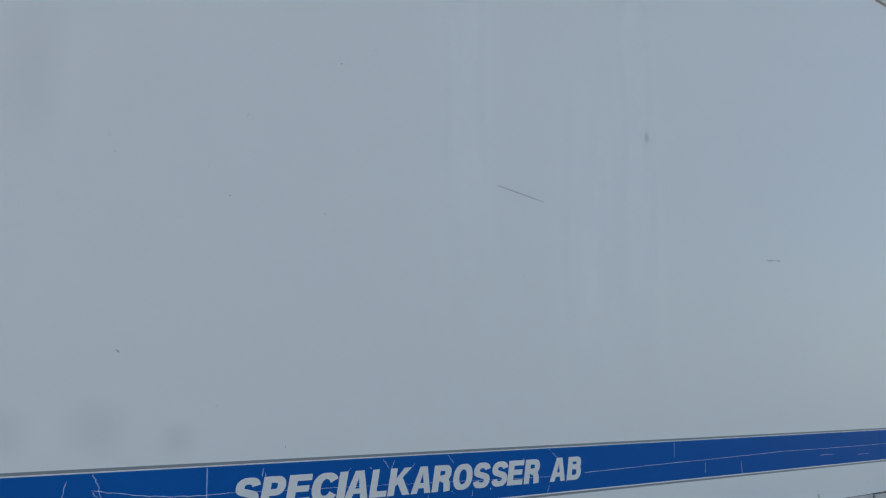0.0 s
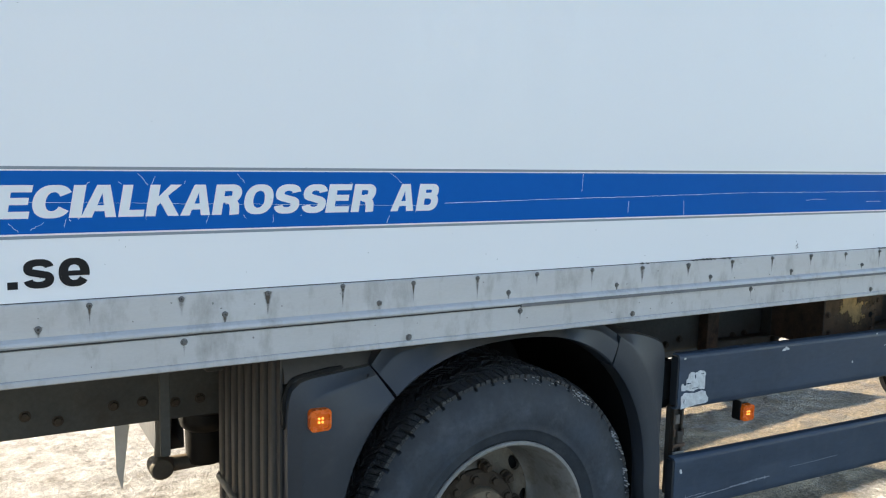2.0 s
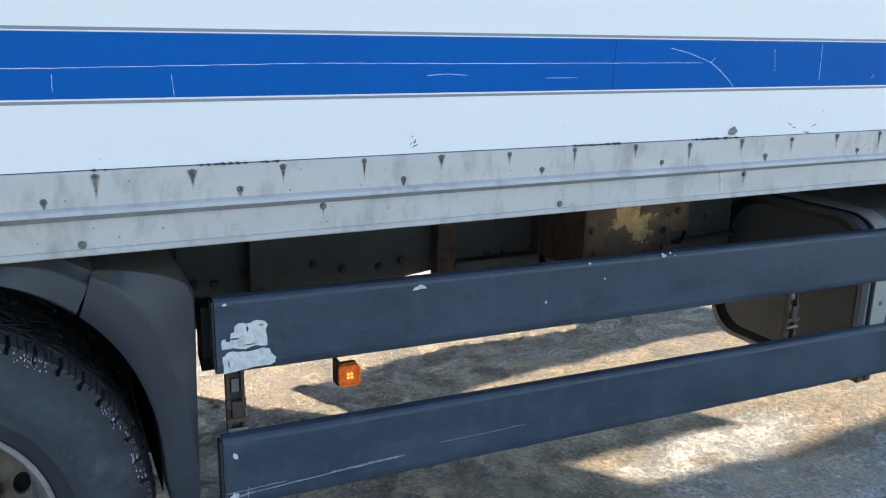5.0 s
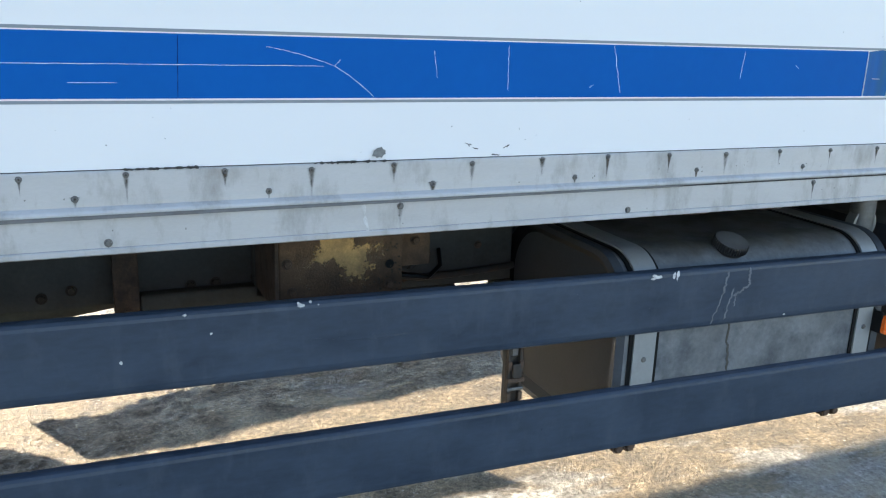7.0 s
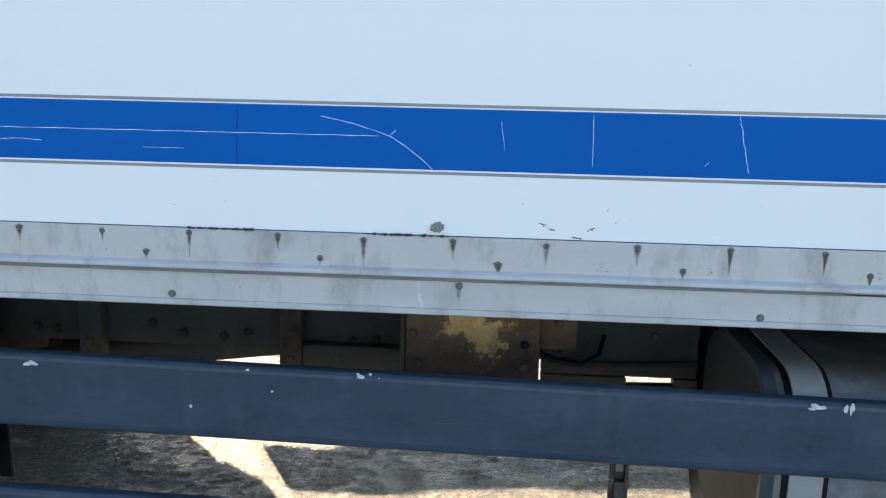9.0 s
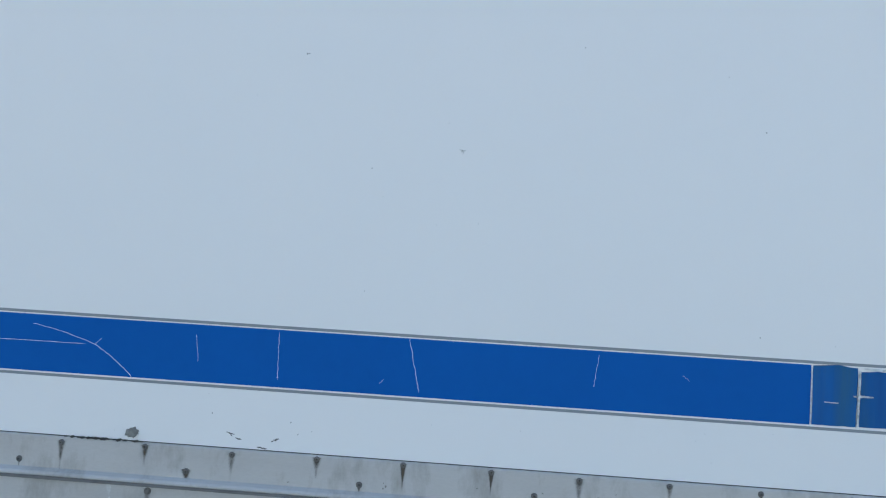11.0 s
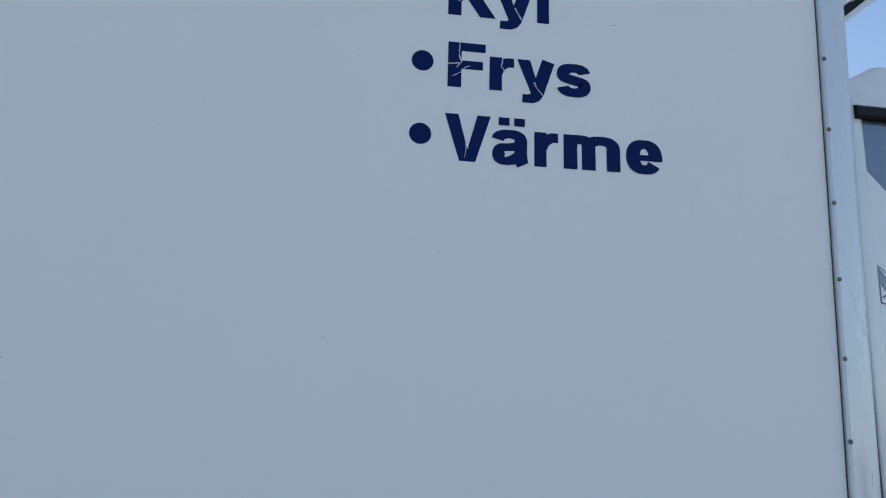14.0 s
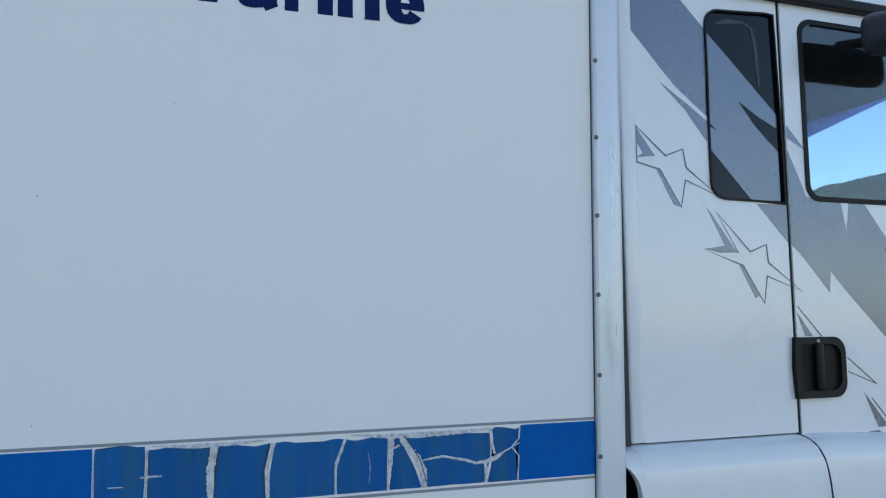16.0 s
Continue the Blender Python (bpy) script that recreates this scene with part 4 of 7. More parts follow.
for c in (((-0.31, 1.541), (0.41, 1.552), 0.0018, 16, 0.0008, 0.001), ((0.41, 1.552), (0.87, 1.560), 0.0016, 12, 0.0008), ((0.87, 1.560), (1.24, 1.559), 0.0016, 10, 0.0012),
          ((1.24, 1.559), (2.03, 1.560), 0.0016, 18, 0.0006), ((1.163, 1.530), (1.27, 1.530), 0.0016, 7, 0.0006, 0.004), ((1.50, 1.522), (1.596, 1.522), 0.0012, 6, 0.0004),
          ((0.159, 1.621), (0.156, 1.569), 0.0009), ((0.339, 1.539), (0.338, 1.504), 0.0012), ((0.569, 1.538), (0.573, 1.484), 0.0012),
          ((1.90, 1.600), (2.052, 1.561), 0.0016, 10, 0.0010, 0.004), ((2.052, 1.561), (2.147, 1.491), 0.0017, 10, 0.0014, 0.004), ((2.052, 1.560), (2.068, 1.575), 0.0011, 4),
          ((2.295, 1.599), (2.304, 1.536), 0.0011), ((2.491, 1.615), (2.494, 1.507), 0.0014, 10, 0.001), ((2.797, 1.621), (2.825, 1.500), 0.0018, 12, 0.002),
          ((3.232, 1.613), (3.222, 1.540), 0.0012), ((2.73, 1.512), (2.742, 1.524), 0.0010, 4), ((3.42, 1.580), (3.435, 1.568), 0.0010, 4),
          ((-1.577, 1.622), (-1.573, 1.496), 0.0024, 8, 0.0005), ((-1.83, 1.587), (-1.515, 1.561), 0.0018, 14, 0.002, -0.01), ((-1.829, 1.621), (-1.80, 1.555), 0.0016, 8, 0.004),
          ((-1.83, 1.585), (-1.78, 1.546), 0.0014, 8, 0.004), ((-1.88, 1.61), (-1.90, 1.51), 0.0018, 8, 0.003), 
          ((-0.43, 1.590), (-0.47, 1.621), 0.0009, 6, 0.002), ((-0.47, 1.512), (-0.48, 1.492), 0.0012, 4, 0.001), ((-0.85, 1.596), (-0.87, 1.619), 0.0012, 5, 0.002),
          ((-1.07, 1.592), (-1.09, 1.618), 0.0012, 5, 0.002), ((-1.35, 1.513), (-1.33, 1.492), 0.0012, 5, 0.002), ((-1.28, 1.515), (-1.31, 1.497), 0.0012, 5, 0.002),
          ((-1.515, 1.561), (-0.34, 1.535), 0.0010, 24, 0.001),
          ((3.706, 1.618), (3.706, 1.492), 0.003, 8, 0.0004),
          ((4.29, 1.58), (4.292, 1.51), 0.0009, 8, 0.0006, 0.004)):
    crack(*c)

part("film_joint", ribbon(bmesh.new(), wander((1.717, 1.621), (1.712, 1.490), 8, 0.0003, rng), 0.0012, FILM - 0.0005, 0.0004, rng), "letter_navy", stripe, "fine dark joint in the film")

# ---------------------------------------------------------------- lettering
SLANT = 0.18
MAKER = [(-1.5123, -1.452), (-1.4431, -1.3847), (-1.3749, -1.3135), (-1.3076, -1.2374), (-1.2324, -1.2107), (-1.2087, -1.1395), (-1.1326, -1.0821), (-1.0752, -1.005), (-0.999, -0.9348),
         (-0.9278, -0.8675), (-0.8566, -0.7894), (-0.7824, -0.7221), (-0.7122, -0.6529), (-0.6479, -0.5886), (-0.5797, -0.5204)]
MAKER = [(a - 0.0015, b + 0.0015) for a, b in MAKER]
lettering("SPECIALKAROSSER", MAKER, 0.0705, 1.522, FILM - 0.0007, "letter_white", stripe, 0.295, 0.215, SLANT, "white bold italic capitals")
SUFFIX = [(-0.470, -0.403), (-0.396, -0.334)]
lettering("AB", SUFFIX, 0.0705, 1.522, FILM - 0.0007, "letter_white", stripe, 0.295, 0.215, SLANT, "white bold italic capitals")
rc = random.Random(52)
for x0, x1 in MAKER + SUFFIX:
    for x, z, up in ((x0 + SLANT * 0.07 + 0.002, 1.593, 1), (x1 + SLANT * 0.07, 1.593, 1), (x0 + 0.002, 1.521, -1), (x1 - 0.002, 1.521, -1)):
        if rc.random() < 0.22:
            tip = (x + rc.uniform(-0.009, 0.009), z + up * rc.choice((0.004, 0.006, 0.009, 0.02)))
            part("crack", ribbon(bmesh.new(), wander((x, z), tip, 5, 0.0009, rc, rc.uniform(-0.002, 0.002)), 0.0006, FILM - 0.0006, 0.0006, rc), "crack", stripe, "")
lettering("www.", [(-2.04, -1.948), (-1.950, -1.858), (-1.860, -1.768), (-1.764, -1.745)], 0.084, 1.372, -0.0007, "letter_black", side_wall, 0.22, 0.17, label="black web address lettering")
lettering(".se", [(-1.356, -1.336), (-1.325, -1.266), (-1.257, -1.195)], 0.084, 1.373, -0.0007, "letter_black", side_wall, 0.22, 0.17, label="black web address lettering")
for x0, x1, z1 in ((-1.734, -1.700, 1.456), (-1.693, -1.630, 1.436), (-1.621, -1.530, 1.436), (-1.520, -1.456, 1.436), (-1.446, -1.384, 1.456)):
    part("name_bar", plate(bmesh.new(), rounded_rect(x0, x1, 1.371, z1, 0.008), -0.0007, 0.0006), "letter_black", side_wall, "plain black bar in place of a name")
for word, edges, z in (("Kyl", [(3.861, 3.989), (3.986, 4.090), (4.102, 4.135)], 3.007), ("Frys", [(3.864, 3.963), (3.974, 4.040), (4.048, 4.149), (4.155, 4.248)], 2.803),
                       ("Värme", [(3.860, 3.979), (3.982, 4.079), (4.094, 4.158), (4.172, 4.325), (4.341, 4.441)], 2.603)):
    lettering(word, edges, 0.126, z, -0.0008, "letter_navy", side_wall, 0.275, 0.190, label="navy blue bold lettering", rise=0.011)
    part("bullet", plate(bmesh.new(), [(3.798 + 0.0285 * math.cos(a * math.pi / 14), z + 0.065 + 0.0285 * math.sin(a * math.pi / 14)) for a in range(28)], -0.0008, 0.0006), "letter_navy", side_wall, "round navy blue dot")
rl = random.Random(77)
for p0, p1, w in (((3.862, 2.866), (3.900, 2.872), 0.003), ((3.895, 2.931), (3.893, 2.900), 0.003), ((3.893, 2.900), (3.900, 2.872), 0.003), ((3.875, 2.833), (3.900, 2.846), 0.0018), ((3.905, 2.855), (3.922, 2.866), 0.0018),
                  ((3.886, 2.858), (3.895, 2.868), 0.002), ((4.010, 2.898), (4.005, 2.876), 0.0022), ((4.005, 2.876), (4.016, 2.858), 0.0022), ((4.093, 2.838), (4.100, 2.822), 0.0026), ((4.100, 2.822), (4.118, 2.802), 0.0026),
                  ((3.862, 3.072), (3.905, 3.082), 0.003), ((3.905, 3.082), (3.930, 3.064), 0.002), ((3.905, 3.082), (3.912, 3.056), 0.002), ((3.888, 3.050), (3.905, 3.058), 0.002), ((4.040, 3.046), (4.052, 3.026), 0.003), ((4.052, 3.026), (4.060, 3.010), 0.003),
                  ((3.918, 2.668), (3.912, 2.612), 0.0016)):
    part("crack", ribbon(bmesh.new(), wander(p0, p1, 6, 0.0014, rl), w, -0.0018, 0.0008, rl), "film_edge", side_wall, "")

# marks on the white wall
rm = random.Random(8)
bm = ribbon(bmesh.new(), wander((-0.678, 2.426), (-0.470, 2.401), 14, 0.0012, rm), 0.0018, -0.0006, 0.0005, rm)
part("scratch", bm, "sealant", side_wall, "long dark scratch")
for (x, z, sx, sz, n) in ((0.076, 2.728, 0.010, 0.02, 7), (0.86, 2.341, 0.016, 0.005, 6), (0.925, 2.345, 0.016, 0.003, 4), (1.127, 1.375, 0.010, 0.014, 6), (-1.796, 1.881, 0.002, 0.003, 3), (4.316, 3.03, 0.006, 0.004, 3),
                          (2.40, 1.372, 0.02, 0.008, 3), (2.50, 1.365, 0.02, 0.004, 3), (2.47, 1.347, 0.03, 0.003, 3), (2.51, 2.28, 0.004, 0.008, 2)):
    bm = bmesh.new()
    for i in range(n):
        a = (x + rm.uniform(-sx, sx), z + rm.uniform(-sz, sz))
        ribbon(bm, wander(a, (a[0] + rm.uniform(-sx, sx), a[1] + rm.uniform(-sz, sz)), 4, 0.001, rm), 0.0034 if n > 6 else 0.0022, -0.0006, 0.0005, rm)
    part("scuff", bm, "grime_shade", side_wall, "small dark scuff")
bm = bmesh.new()
for i in range(5):
    plate(bm, blob(2.159 + rm.uniform(-0.006, 0.006), 1.363 + rm.uniform(-0.004, 0.004), 0.012, 0.009, rm, 14), -0.004 - 0.0006 * i, 0.004)
part("sealant_lump", bm, "sealant", side_wall, "grey lump of sealant")
part("smudge", plate(bmesh.new(), blob(2.893, 2.063, 0.011, 0.006, rm, 12), -0.0005, 0.0004), "stain_soft", side_wall, "faint grey smudge")
bm = bmesh.new()
for i in range(260):
    s = rm.choice((0.0006, 0.0007, 0.0009, 0.0014))
    plate(bm, blob(rm.uniform(-2.6, 4.88), rm.uniform(1.38, 3.6) if rm.random() < 0.85 else rm.uniform(1.36, 1.47), s, s, rm, 6), -0.0005, 0.0004)
part("fly_specks", bm, "sealant", side_wall, "tiny dark specks", kind="stuff")


# pale streaks painted for reflections, and soft stains, on the panel
for x, z0, z1, w, mat in ((-2.02, 2.20, 2.76, 0.20, "blot"), (-2.20, 2.40, 2.75, 0.14, "blot"), (-1.83, 1.634, 1.80, 0.20, "blot"), (-2.02, 1.634, 1.78, 0.16, "blot"), (-1.65, 1.634, 1.74, 0.12, "blot"),
                          (-0.80, 1.85, 3.9, 0.22, "sheen"), (-0.27, 1.66, 3.0, 0.30, "sheen"), (0.02, 1.64, 3.8, 0.26, "sheen")):
    st = part("streak", stain_mesh(w, z1 - z0), mat, side_wall, "soft pale streak, a painted reflection" if mat == "sheen" else "faint grey stain")
    st.matrix_basis = pose(x, -0.0006, z1)
    st.visible_shadow = False

# ---------------------------------------------------------------- chassis
for y0 in (0.86, W - 0.93):
    bm = bmesh.new()
    t = 0.008
    prism_x(bm, [(y0, 0.765), (y0 + 0.07, 0.765), (y0 + 0.07, 0.765 + t), (y0 + t, 0.765 + t), (y0 + t, 1.035 - t), (y0 + 0.07, 1.035 - t), (y0 + 0.07, 1.035), (y0, 1.035)], -4.2, 6.6)
    fr = part("chassis_rail", bm, "chassis", truck, "dark dirty steel chassis rail")
    if y0 < 1:
        b0 = None
        rb = random.Random(3)
        for x in np.arange(-2.6, 4.6, 0.11):
            for z in (0.82, 0.965):
                if rb.random() < 0.3:
                    continue
                m = pose(x + rb.uniform(-0.03, 0.03), y0, z + rb.uniform(-0.02, 0.02), 0, rb.uniform(0, 60), 0)
                if b0 is None:
                    b0 = part("bolt", bolt_head(0.012, 0.014), "hub_dark", fr, "grimy bolt head")
                    b0.matrix_basis = m
                else:
                    again(b0, m)
part("subframe_beam", box(bmesh.new(), (-4.2, 0.84, 1.037), (4.88, 0.93, 1.19), 0.004), "chassis", truck, "dark steel subframe beam")
part("subframe_beam", box(bmesh.new(), (-4.2, W - 0.93, 1.037), (4.88, W - 0.84, 1.19), 0.004), "chassis", truck)
for x in np.arange(-3.93, 4.9, 0.62):
    part("cross_beam", box(bmesh.new(), (x, 0.42, 1.12), (x + 0.05, W - 0.1, 1.192), 0.003), "chassis", truck)
for x in (-2.4, -1.3, 0.95, 2.1, 3.3, 4.6):
    part("cross_member", box(bmesh.new(), (x, 0.87, 0.80), (x + 0.09, W - 0.87, 1.0), 0.01), "chassis", truck)
# hanger plates on the outer face of the rail
for x, z0, z1, mat in ((1.585, 0.69, 1.06, "rust"), (0.90, 0.72, 1.06, "chassis"), (2.02, 0.76, 1.06, "chassis")):
    hp = part("hanger_plate", box(bmesh.new(), (x, 0.80, z0), (x + 0.075, 0.858, z1), 0.004), mat, truck, "rusty steel hanger plate")
    for z in (z0 + 0.06, z1 - 0.1):
        k = part("bolt", bolt_head(0.012, 0.012), "rust", hp)
        k.matrix_basis = pose(x + 0.037, 0.80, z)
part("spring_bracket", box(bmesh.new(), (1.662, 0.80, 0.70), (2.06, 0.857, 0.80), 0.008), "chassis", truck, "dark steel bracket")
# drive shaft and exhaust pieces between the rails
part("drive_shaft", tube(bmesh.new(), [(0.3, 1.275, 0.50), (2.0, 1.275, 0.72), (4.6, 1.275, 0.82)], 0.055, 16), "chassis", truck, "dark drive shaft", smooth=True)
part("air_tank", lathe_y(bmesh.new(), [(0, 0.98), (0.10, 0.985), (0.13, 1.02), (0.13, 1.58), (0.10, 1.61), (0, 1.615)], 2.35, 0.83, 24), "chassis", truck, "dark air tank", smooth=True)

# rusty bracket box with a plate of peeling primer
bm = box(bmesh.new(), (2.035, 0.52, 0.80), (2.43, 0.80, 1.155), 0.006)
box(bm, (2.432, 0.56, 0.90), (2.54, 0.80, 1.14), 0.004)
rusty = part("bracket_box", bm, "rust_box", truck, "rusty steel bracket box with peeling primer")
pp = part("primer_patch", plate(bmesh.new(), [(2.040, 0.82), (2.425, 0.82), (2.425, 1.152), (2.040, 1.152)], 0.5172, 0.002), "primer", rusty, "pale yellowish peeling primer")
pp.visible_shadow = False
part("flange_edge", box(bmesh.new(), (2.022, 0.512, 0.80), (2.034, 0.80, 1.155), 0.003), "rust", rusty, "dark folded edge")
rp = random.Random(4)
pit0 = None
for i in range(34):
    m = pose(2.33 + rp.uniform(-0.03, 0.09), 0.5165, rp.uniform(0.84, 1.0), 0, rp.uniform(0, 90), 0) @ Matrix.Diagonal((rp.uniform(0.3, 0.9), 1, rp.uniform(0.3, 0.9), 1))
    if pit0 is None:
        pit0 = part("rust_pit", plate(bmesh.new(), blob(0, 0, 0.005, 0.005, rp, 9, 0.25), 0.0, 0.002), "hub_dark", rusty, "dark rust pit")
        pit0.matrix_basis = m
    else:
        again(pit0, m)
# A flat black disc paints the darkness inside a round hole.
k = part("hole", lathe_y(bmesh.new(), [(0.0, 0.5185), (0.014, 0.5185), (0.014, 0.522)], 2.386, 0.925, 14), "black", rusty, "flat black disc for a shaded hole")
for x, z in ((2.075, 0.86), (2.06, 0.95), (2.385, 0.86), (2.485, 0.985)):
    k = part("bolt", bolt_head(0.011, 0.014), "rust", rusty)
    k.matrix_basis = pose(x, 0.518 if x < 2.42 else 0.558, z)
bm = tube(bmesh.new(), [(2.40, 0.64, 0.88), (2.47, 0.62, 0.85), (2.56, 0.62, 0.835), (2.62, 0.66, 0.86), (2.64, 0.72, 0.90)], 0.008, 8)
part("hose", bm, "black", truck, "black hose", smooth=True)
part("hose", tube(bmesh.new(), [(2.43, 0.68, 0.92), (2.45, 0.66, 0.87), (2.50, 0.655, 0.855), (2.53, 0.66, 0.875), (2.53, 0.68, 0.92)], 0.010, 8), "chassis", truck, "dark bent hose", smooth=True)
part("step_bracket", box(bmesh.new(), (2.45, 0.735, 0.66), (2.72, 0.79, 0.7595), 0.006), "chassis", truck, "dark steel bracket under the cover plate")
part("step_bracket", box(bmesh.new(), (2.87, 0.735, 0.66), (2.944, 0.79, 0.7595), 0.006), "chassis", truck, "dark steel bracket beside the tank")
part("pipe", tube(bmesh.new(), [(2.72, 0.76, 0.700), (2.87, 0.76, 0.704)], 0.034, 12), "chassis", truck, "dark air pipe between brackets", smooth=True)
part("pipe", tube(bmesh.new(), [(2.46, 0.70, 0.83), (2.56, 0.69, 0.815), (2.70, 0.70, 0.812), (2.93, 0.71, 0.822)], 0.013, 10), "post_steel", truck, "grimy pipe under the cover plate", smooth=True)
cover = part("cover_plate", box(bmesh.new(), (2.45, 0.74, 0.760), (2.94, 0.80, 1.12), 0.006), "chassis", truck, "dark steel cover plate")
for x, z in ((2.52, 0.80), (2.60, 0.86), (2.70, 0.80), (2.66, 0.98), (2.80, 0.90), (2.86, 0.81), (2.78, 1.03), (2.90, 0.98)):
    k = part("bolt", bolt_head(0.010, 0.012), "rust", cover, "rusty bolt head")
    k.matrix_basis = pose(x, 0.74, z, 0, x * 777, 0)

# rear suspension parts behind the mudguard
susp = part("hanger_arm", tube(bmesh.new(), [(-0.735, 1.5, 1.10), (-0.745, 1.5, 0.60), (-0.765, 1.5, 0.37)], 0.030, 12), "chassis", truck, "dark stabiliser link", smooth=True)
part("bush", lathe_y(bmesh.new(), [(0, 1.45), (0.040, 1.45), (0.048, 1.462), (0.048, 1.535), (0.040, 1.545), (0, 1.545)], -0.768, 0.362, 20), "chassis", susp, smooth=True)
part("stabiliser_bar", tube(bmesh.new(), [(-0.768, 1.5, 0.362), (-0.60, 1.5, 0.366), (-0.45, 1.48, 0.38), (-0.2, 1.44, 0.42)], 0.032, 12), "chassis", truck, "dark stabiliser bar", smooth=True)


def air_spring(x, y, z0, z1, r):
    bm = bmesh.new()
    rings = []
    h = z1 - z0
    for k, z in ((0.0, 0), (0.55, 0), (0.58, 0.04), (0.60, 0.32), (0.74, 0.36), (0.78, 0.42), (0.76, 0.50), (0.98, 0.56), (1.0, 0.66), (0.96, 0.78), (0.9, 0.82), (1.0, 0.9), (0.94, 1.0), (0.0, 1.0)):
        rings.append([bm.verts.new((x + r * k * math.cos(a * math.pi / 12), y + r * k * math.sin(a * math.pi / 12), z0 + h * z)) for a in range(24)])
    for a, b in zip(rings, rings[1:]):
        for i in range(24):
            bm.faces.new((a[i], a[(i + 1) % 24], b[(i + 1) % 24], b[i]))
    return part("air_spring", bm, "black", truck, "black rubber air spring", smooth=True)


air_spring(-0.585, 1.5, 0.36, 0.80, 0.135)
air_spring(-0.50, 0.80, 0.40, 0.95, 0.12)
part("strap", box(bmesh.new(), (-0.966, 0.45, 0.79), (-0.938, 0.465, 1.15), 0.002), "chassis", truck, "hanging steel strap")
hb = part("spring_hanger", box(bmesh.new(), (-0.80, 0.60, 0.98), (-0.735, 0.84, 1.15), 0.012), "chassis", truck, "dark steel spring hanger")
for z in (1.02, 1.10):
    k = part("bolt", bolt_head(0.013, 0.012), "rust", hb)
    k.matrix_basis = pose(-0.768, 0.60, z)
part("axle", tube(bmesh.new(), [(-0.03, 0.35, 0.512), (-0.03, 2.2, 0.512)], 0.075, 16), "chassis", truck, "dark rear axle", smooth=True)
part("axle_housing", lathe_y(bmesh.new(), [(0, 1.05), (0.12, 1.08), (0.2, 1.2), (0.21, 1.3), (0.14, 1.42), (0, 1.46)], -0.03, 0.53, 24), "chassis", truck, smooth=True)
part("mudflap", plate(bmesh.new(), [(-0.925, 0.50), (-0.922, 0.32), (-0.900, 0.235), (-0.865, 0.52), (-0.862, 0.80), (-0.925, 0.80)], 1.62, 0.006), "white_flap", truck, "thin white mudflap hanging under the chassis")


# ---------------------------------------------------------------- wheels
LUGS = 52


def tyre_mesh(cx, cz, y0, width, notched, R=0.517, r_rim=0.292):
    y1 = y0 + width
    prof = [(r_rim + 0.004, y0 + 0.030), (r_rim + 0.010, y0 + 0.016), (r_rim + 0.03, y0 + 0.008), (0.335, y0 + 0.004), (0.338, y0 + 0.0015), (0.344, y0 + 0.0015), (0.347, y0 + 0.003), (0.36, y0 + 0.001), (0.40, y0 - 0.003), (0.43, y0 + 0.001), (0.452, y0 + 0.0055), (0.463, y0 + 0.0088),
            (0.482, y0 + 0.016), (R - 0.018, y0 + 0.025), (R - 0.012, y0 + 0.040)]
    full = prof + [(R - 0.011, (y0 + y1) / 2)] + [(r, y0 + y1 - y) for r, y in prof[::-1]]
    bm = lathe_y(bmesh.new(), full, cx, cz, 8 * LUGS if notched else 72)
    if notched:
        for v in bm.verts:
            r = math.hypot(v.co.x - cx, v.co.z - cz)
            if r > 0.470 and v.co.y < (y0 + y1) / 2:
                k = int(round(math.atan2(v.co.z - cz, v.co.x - cx) / (2 * math.pi) * 8 * LUGS)) % 8
                if k == 0 and r > 0.488:
                    v.co.y += 0.022 if r > 0.49 else 0.010
                    v.co.x, v.co.z = cx + (v.co.x - cx) * 0.978, cz + (v.co.z - cz) * 0.978
    return bm


def tread_mesh(cx, cz, y0, width, R=0.517):
    """Rows of slanted tread blocks around the tyre, each cut by sipes."""
    bm = bmesh.new()
    rz = random.Random(23)
    rows = ((0.020, 0.060, LUGS, 0.5, 0.012), (0.066, 0.104, LUGS, 0.36, 0.044), (0.110, 0.150, LUGS, 0.1, -0.040), (0.155, 0.203, LUGS, 0.1, 0.040), (0.207, 0.248, LUGS, 0.35, -0.044), (0.252, 0.301, LUGS, 0.0, -0.010))
    for a, b, n, off, slant in rows:
        for i in range(n):
            mid = (i + off) / n * 2 * math.pi
            half = math.pi / n * (0.88 if a in (rows[0][0], rows[-1][0]) else 0.82)
            sl = slant / R * (1 if i % 2 else 0.8)
            for q in (-1, 0, 1):
                lift = rz.uniform(-0.0025, 0.0012)
                c, hw = mid + q * half * 0.68, half * 0.29 * rz.uniform(0.86, 1.0)
                vs = []
                for r in (R - 0.026, R + lift):
                    for (yy, da) in ((a, -hw), (a, hw), (b, hw + sl), (b, -hw + sl)):
                        edge = 0.0135 if yy in (rows[0][0], rows[-1][1]) and r > R - 0.02 else 0
                        ang = c + da
                        vs.append(bm.verts.new((cx + (r - edge) * math.cos(ang), y0 + yy, cz + (r - edge) * math.sin(ang))))
                for f in ((4, 5, 6, 7), (0, 1, 5, 4), (1, 2, 6, 5), (2, 3, 7, 6), (3, 0, 4, 7)):
                    bm.faces.new([vs[k] for k in f])
    return bm


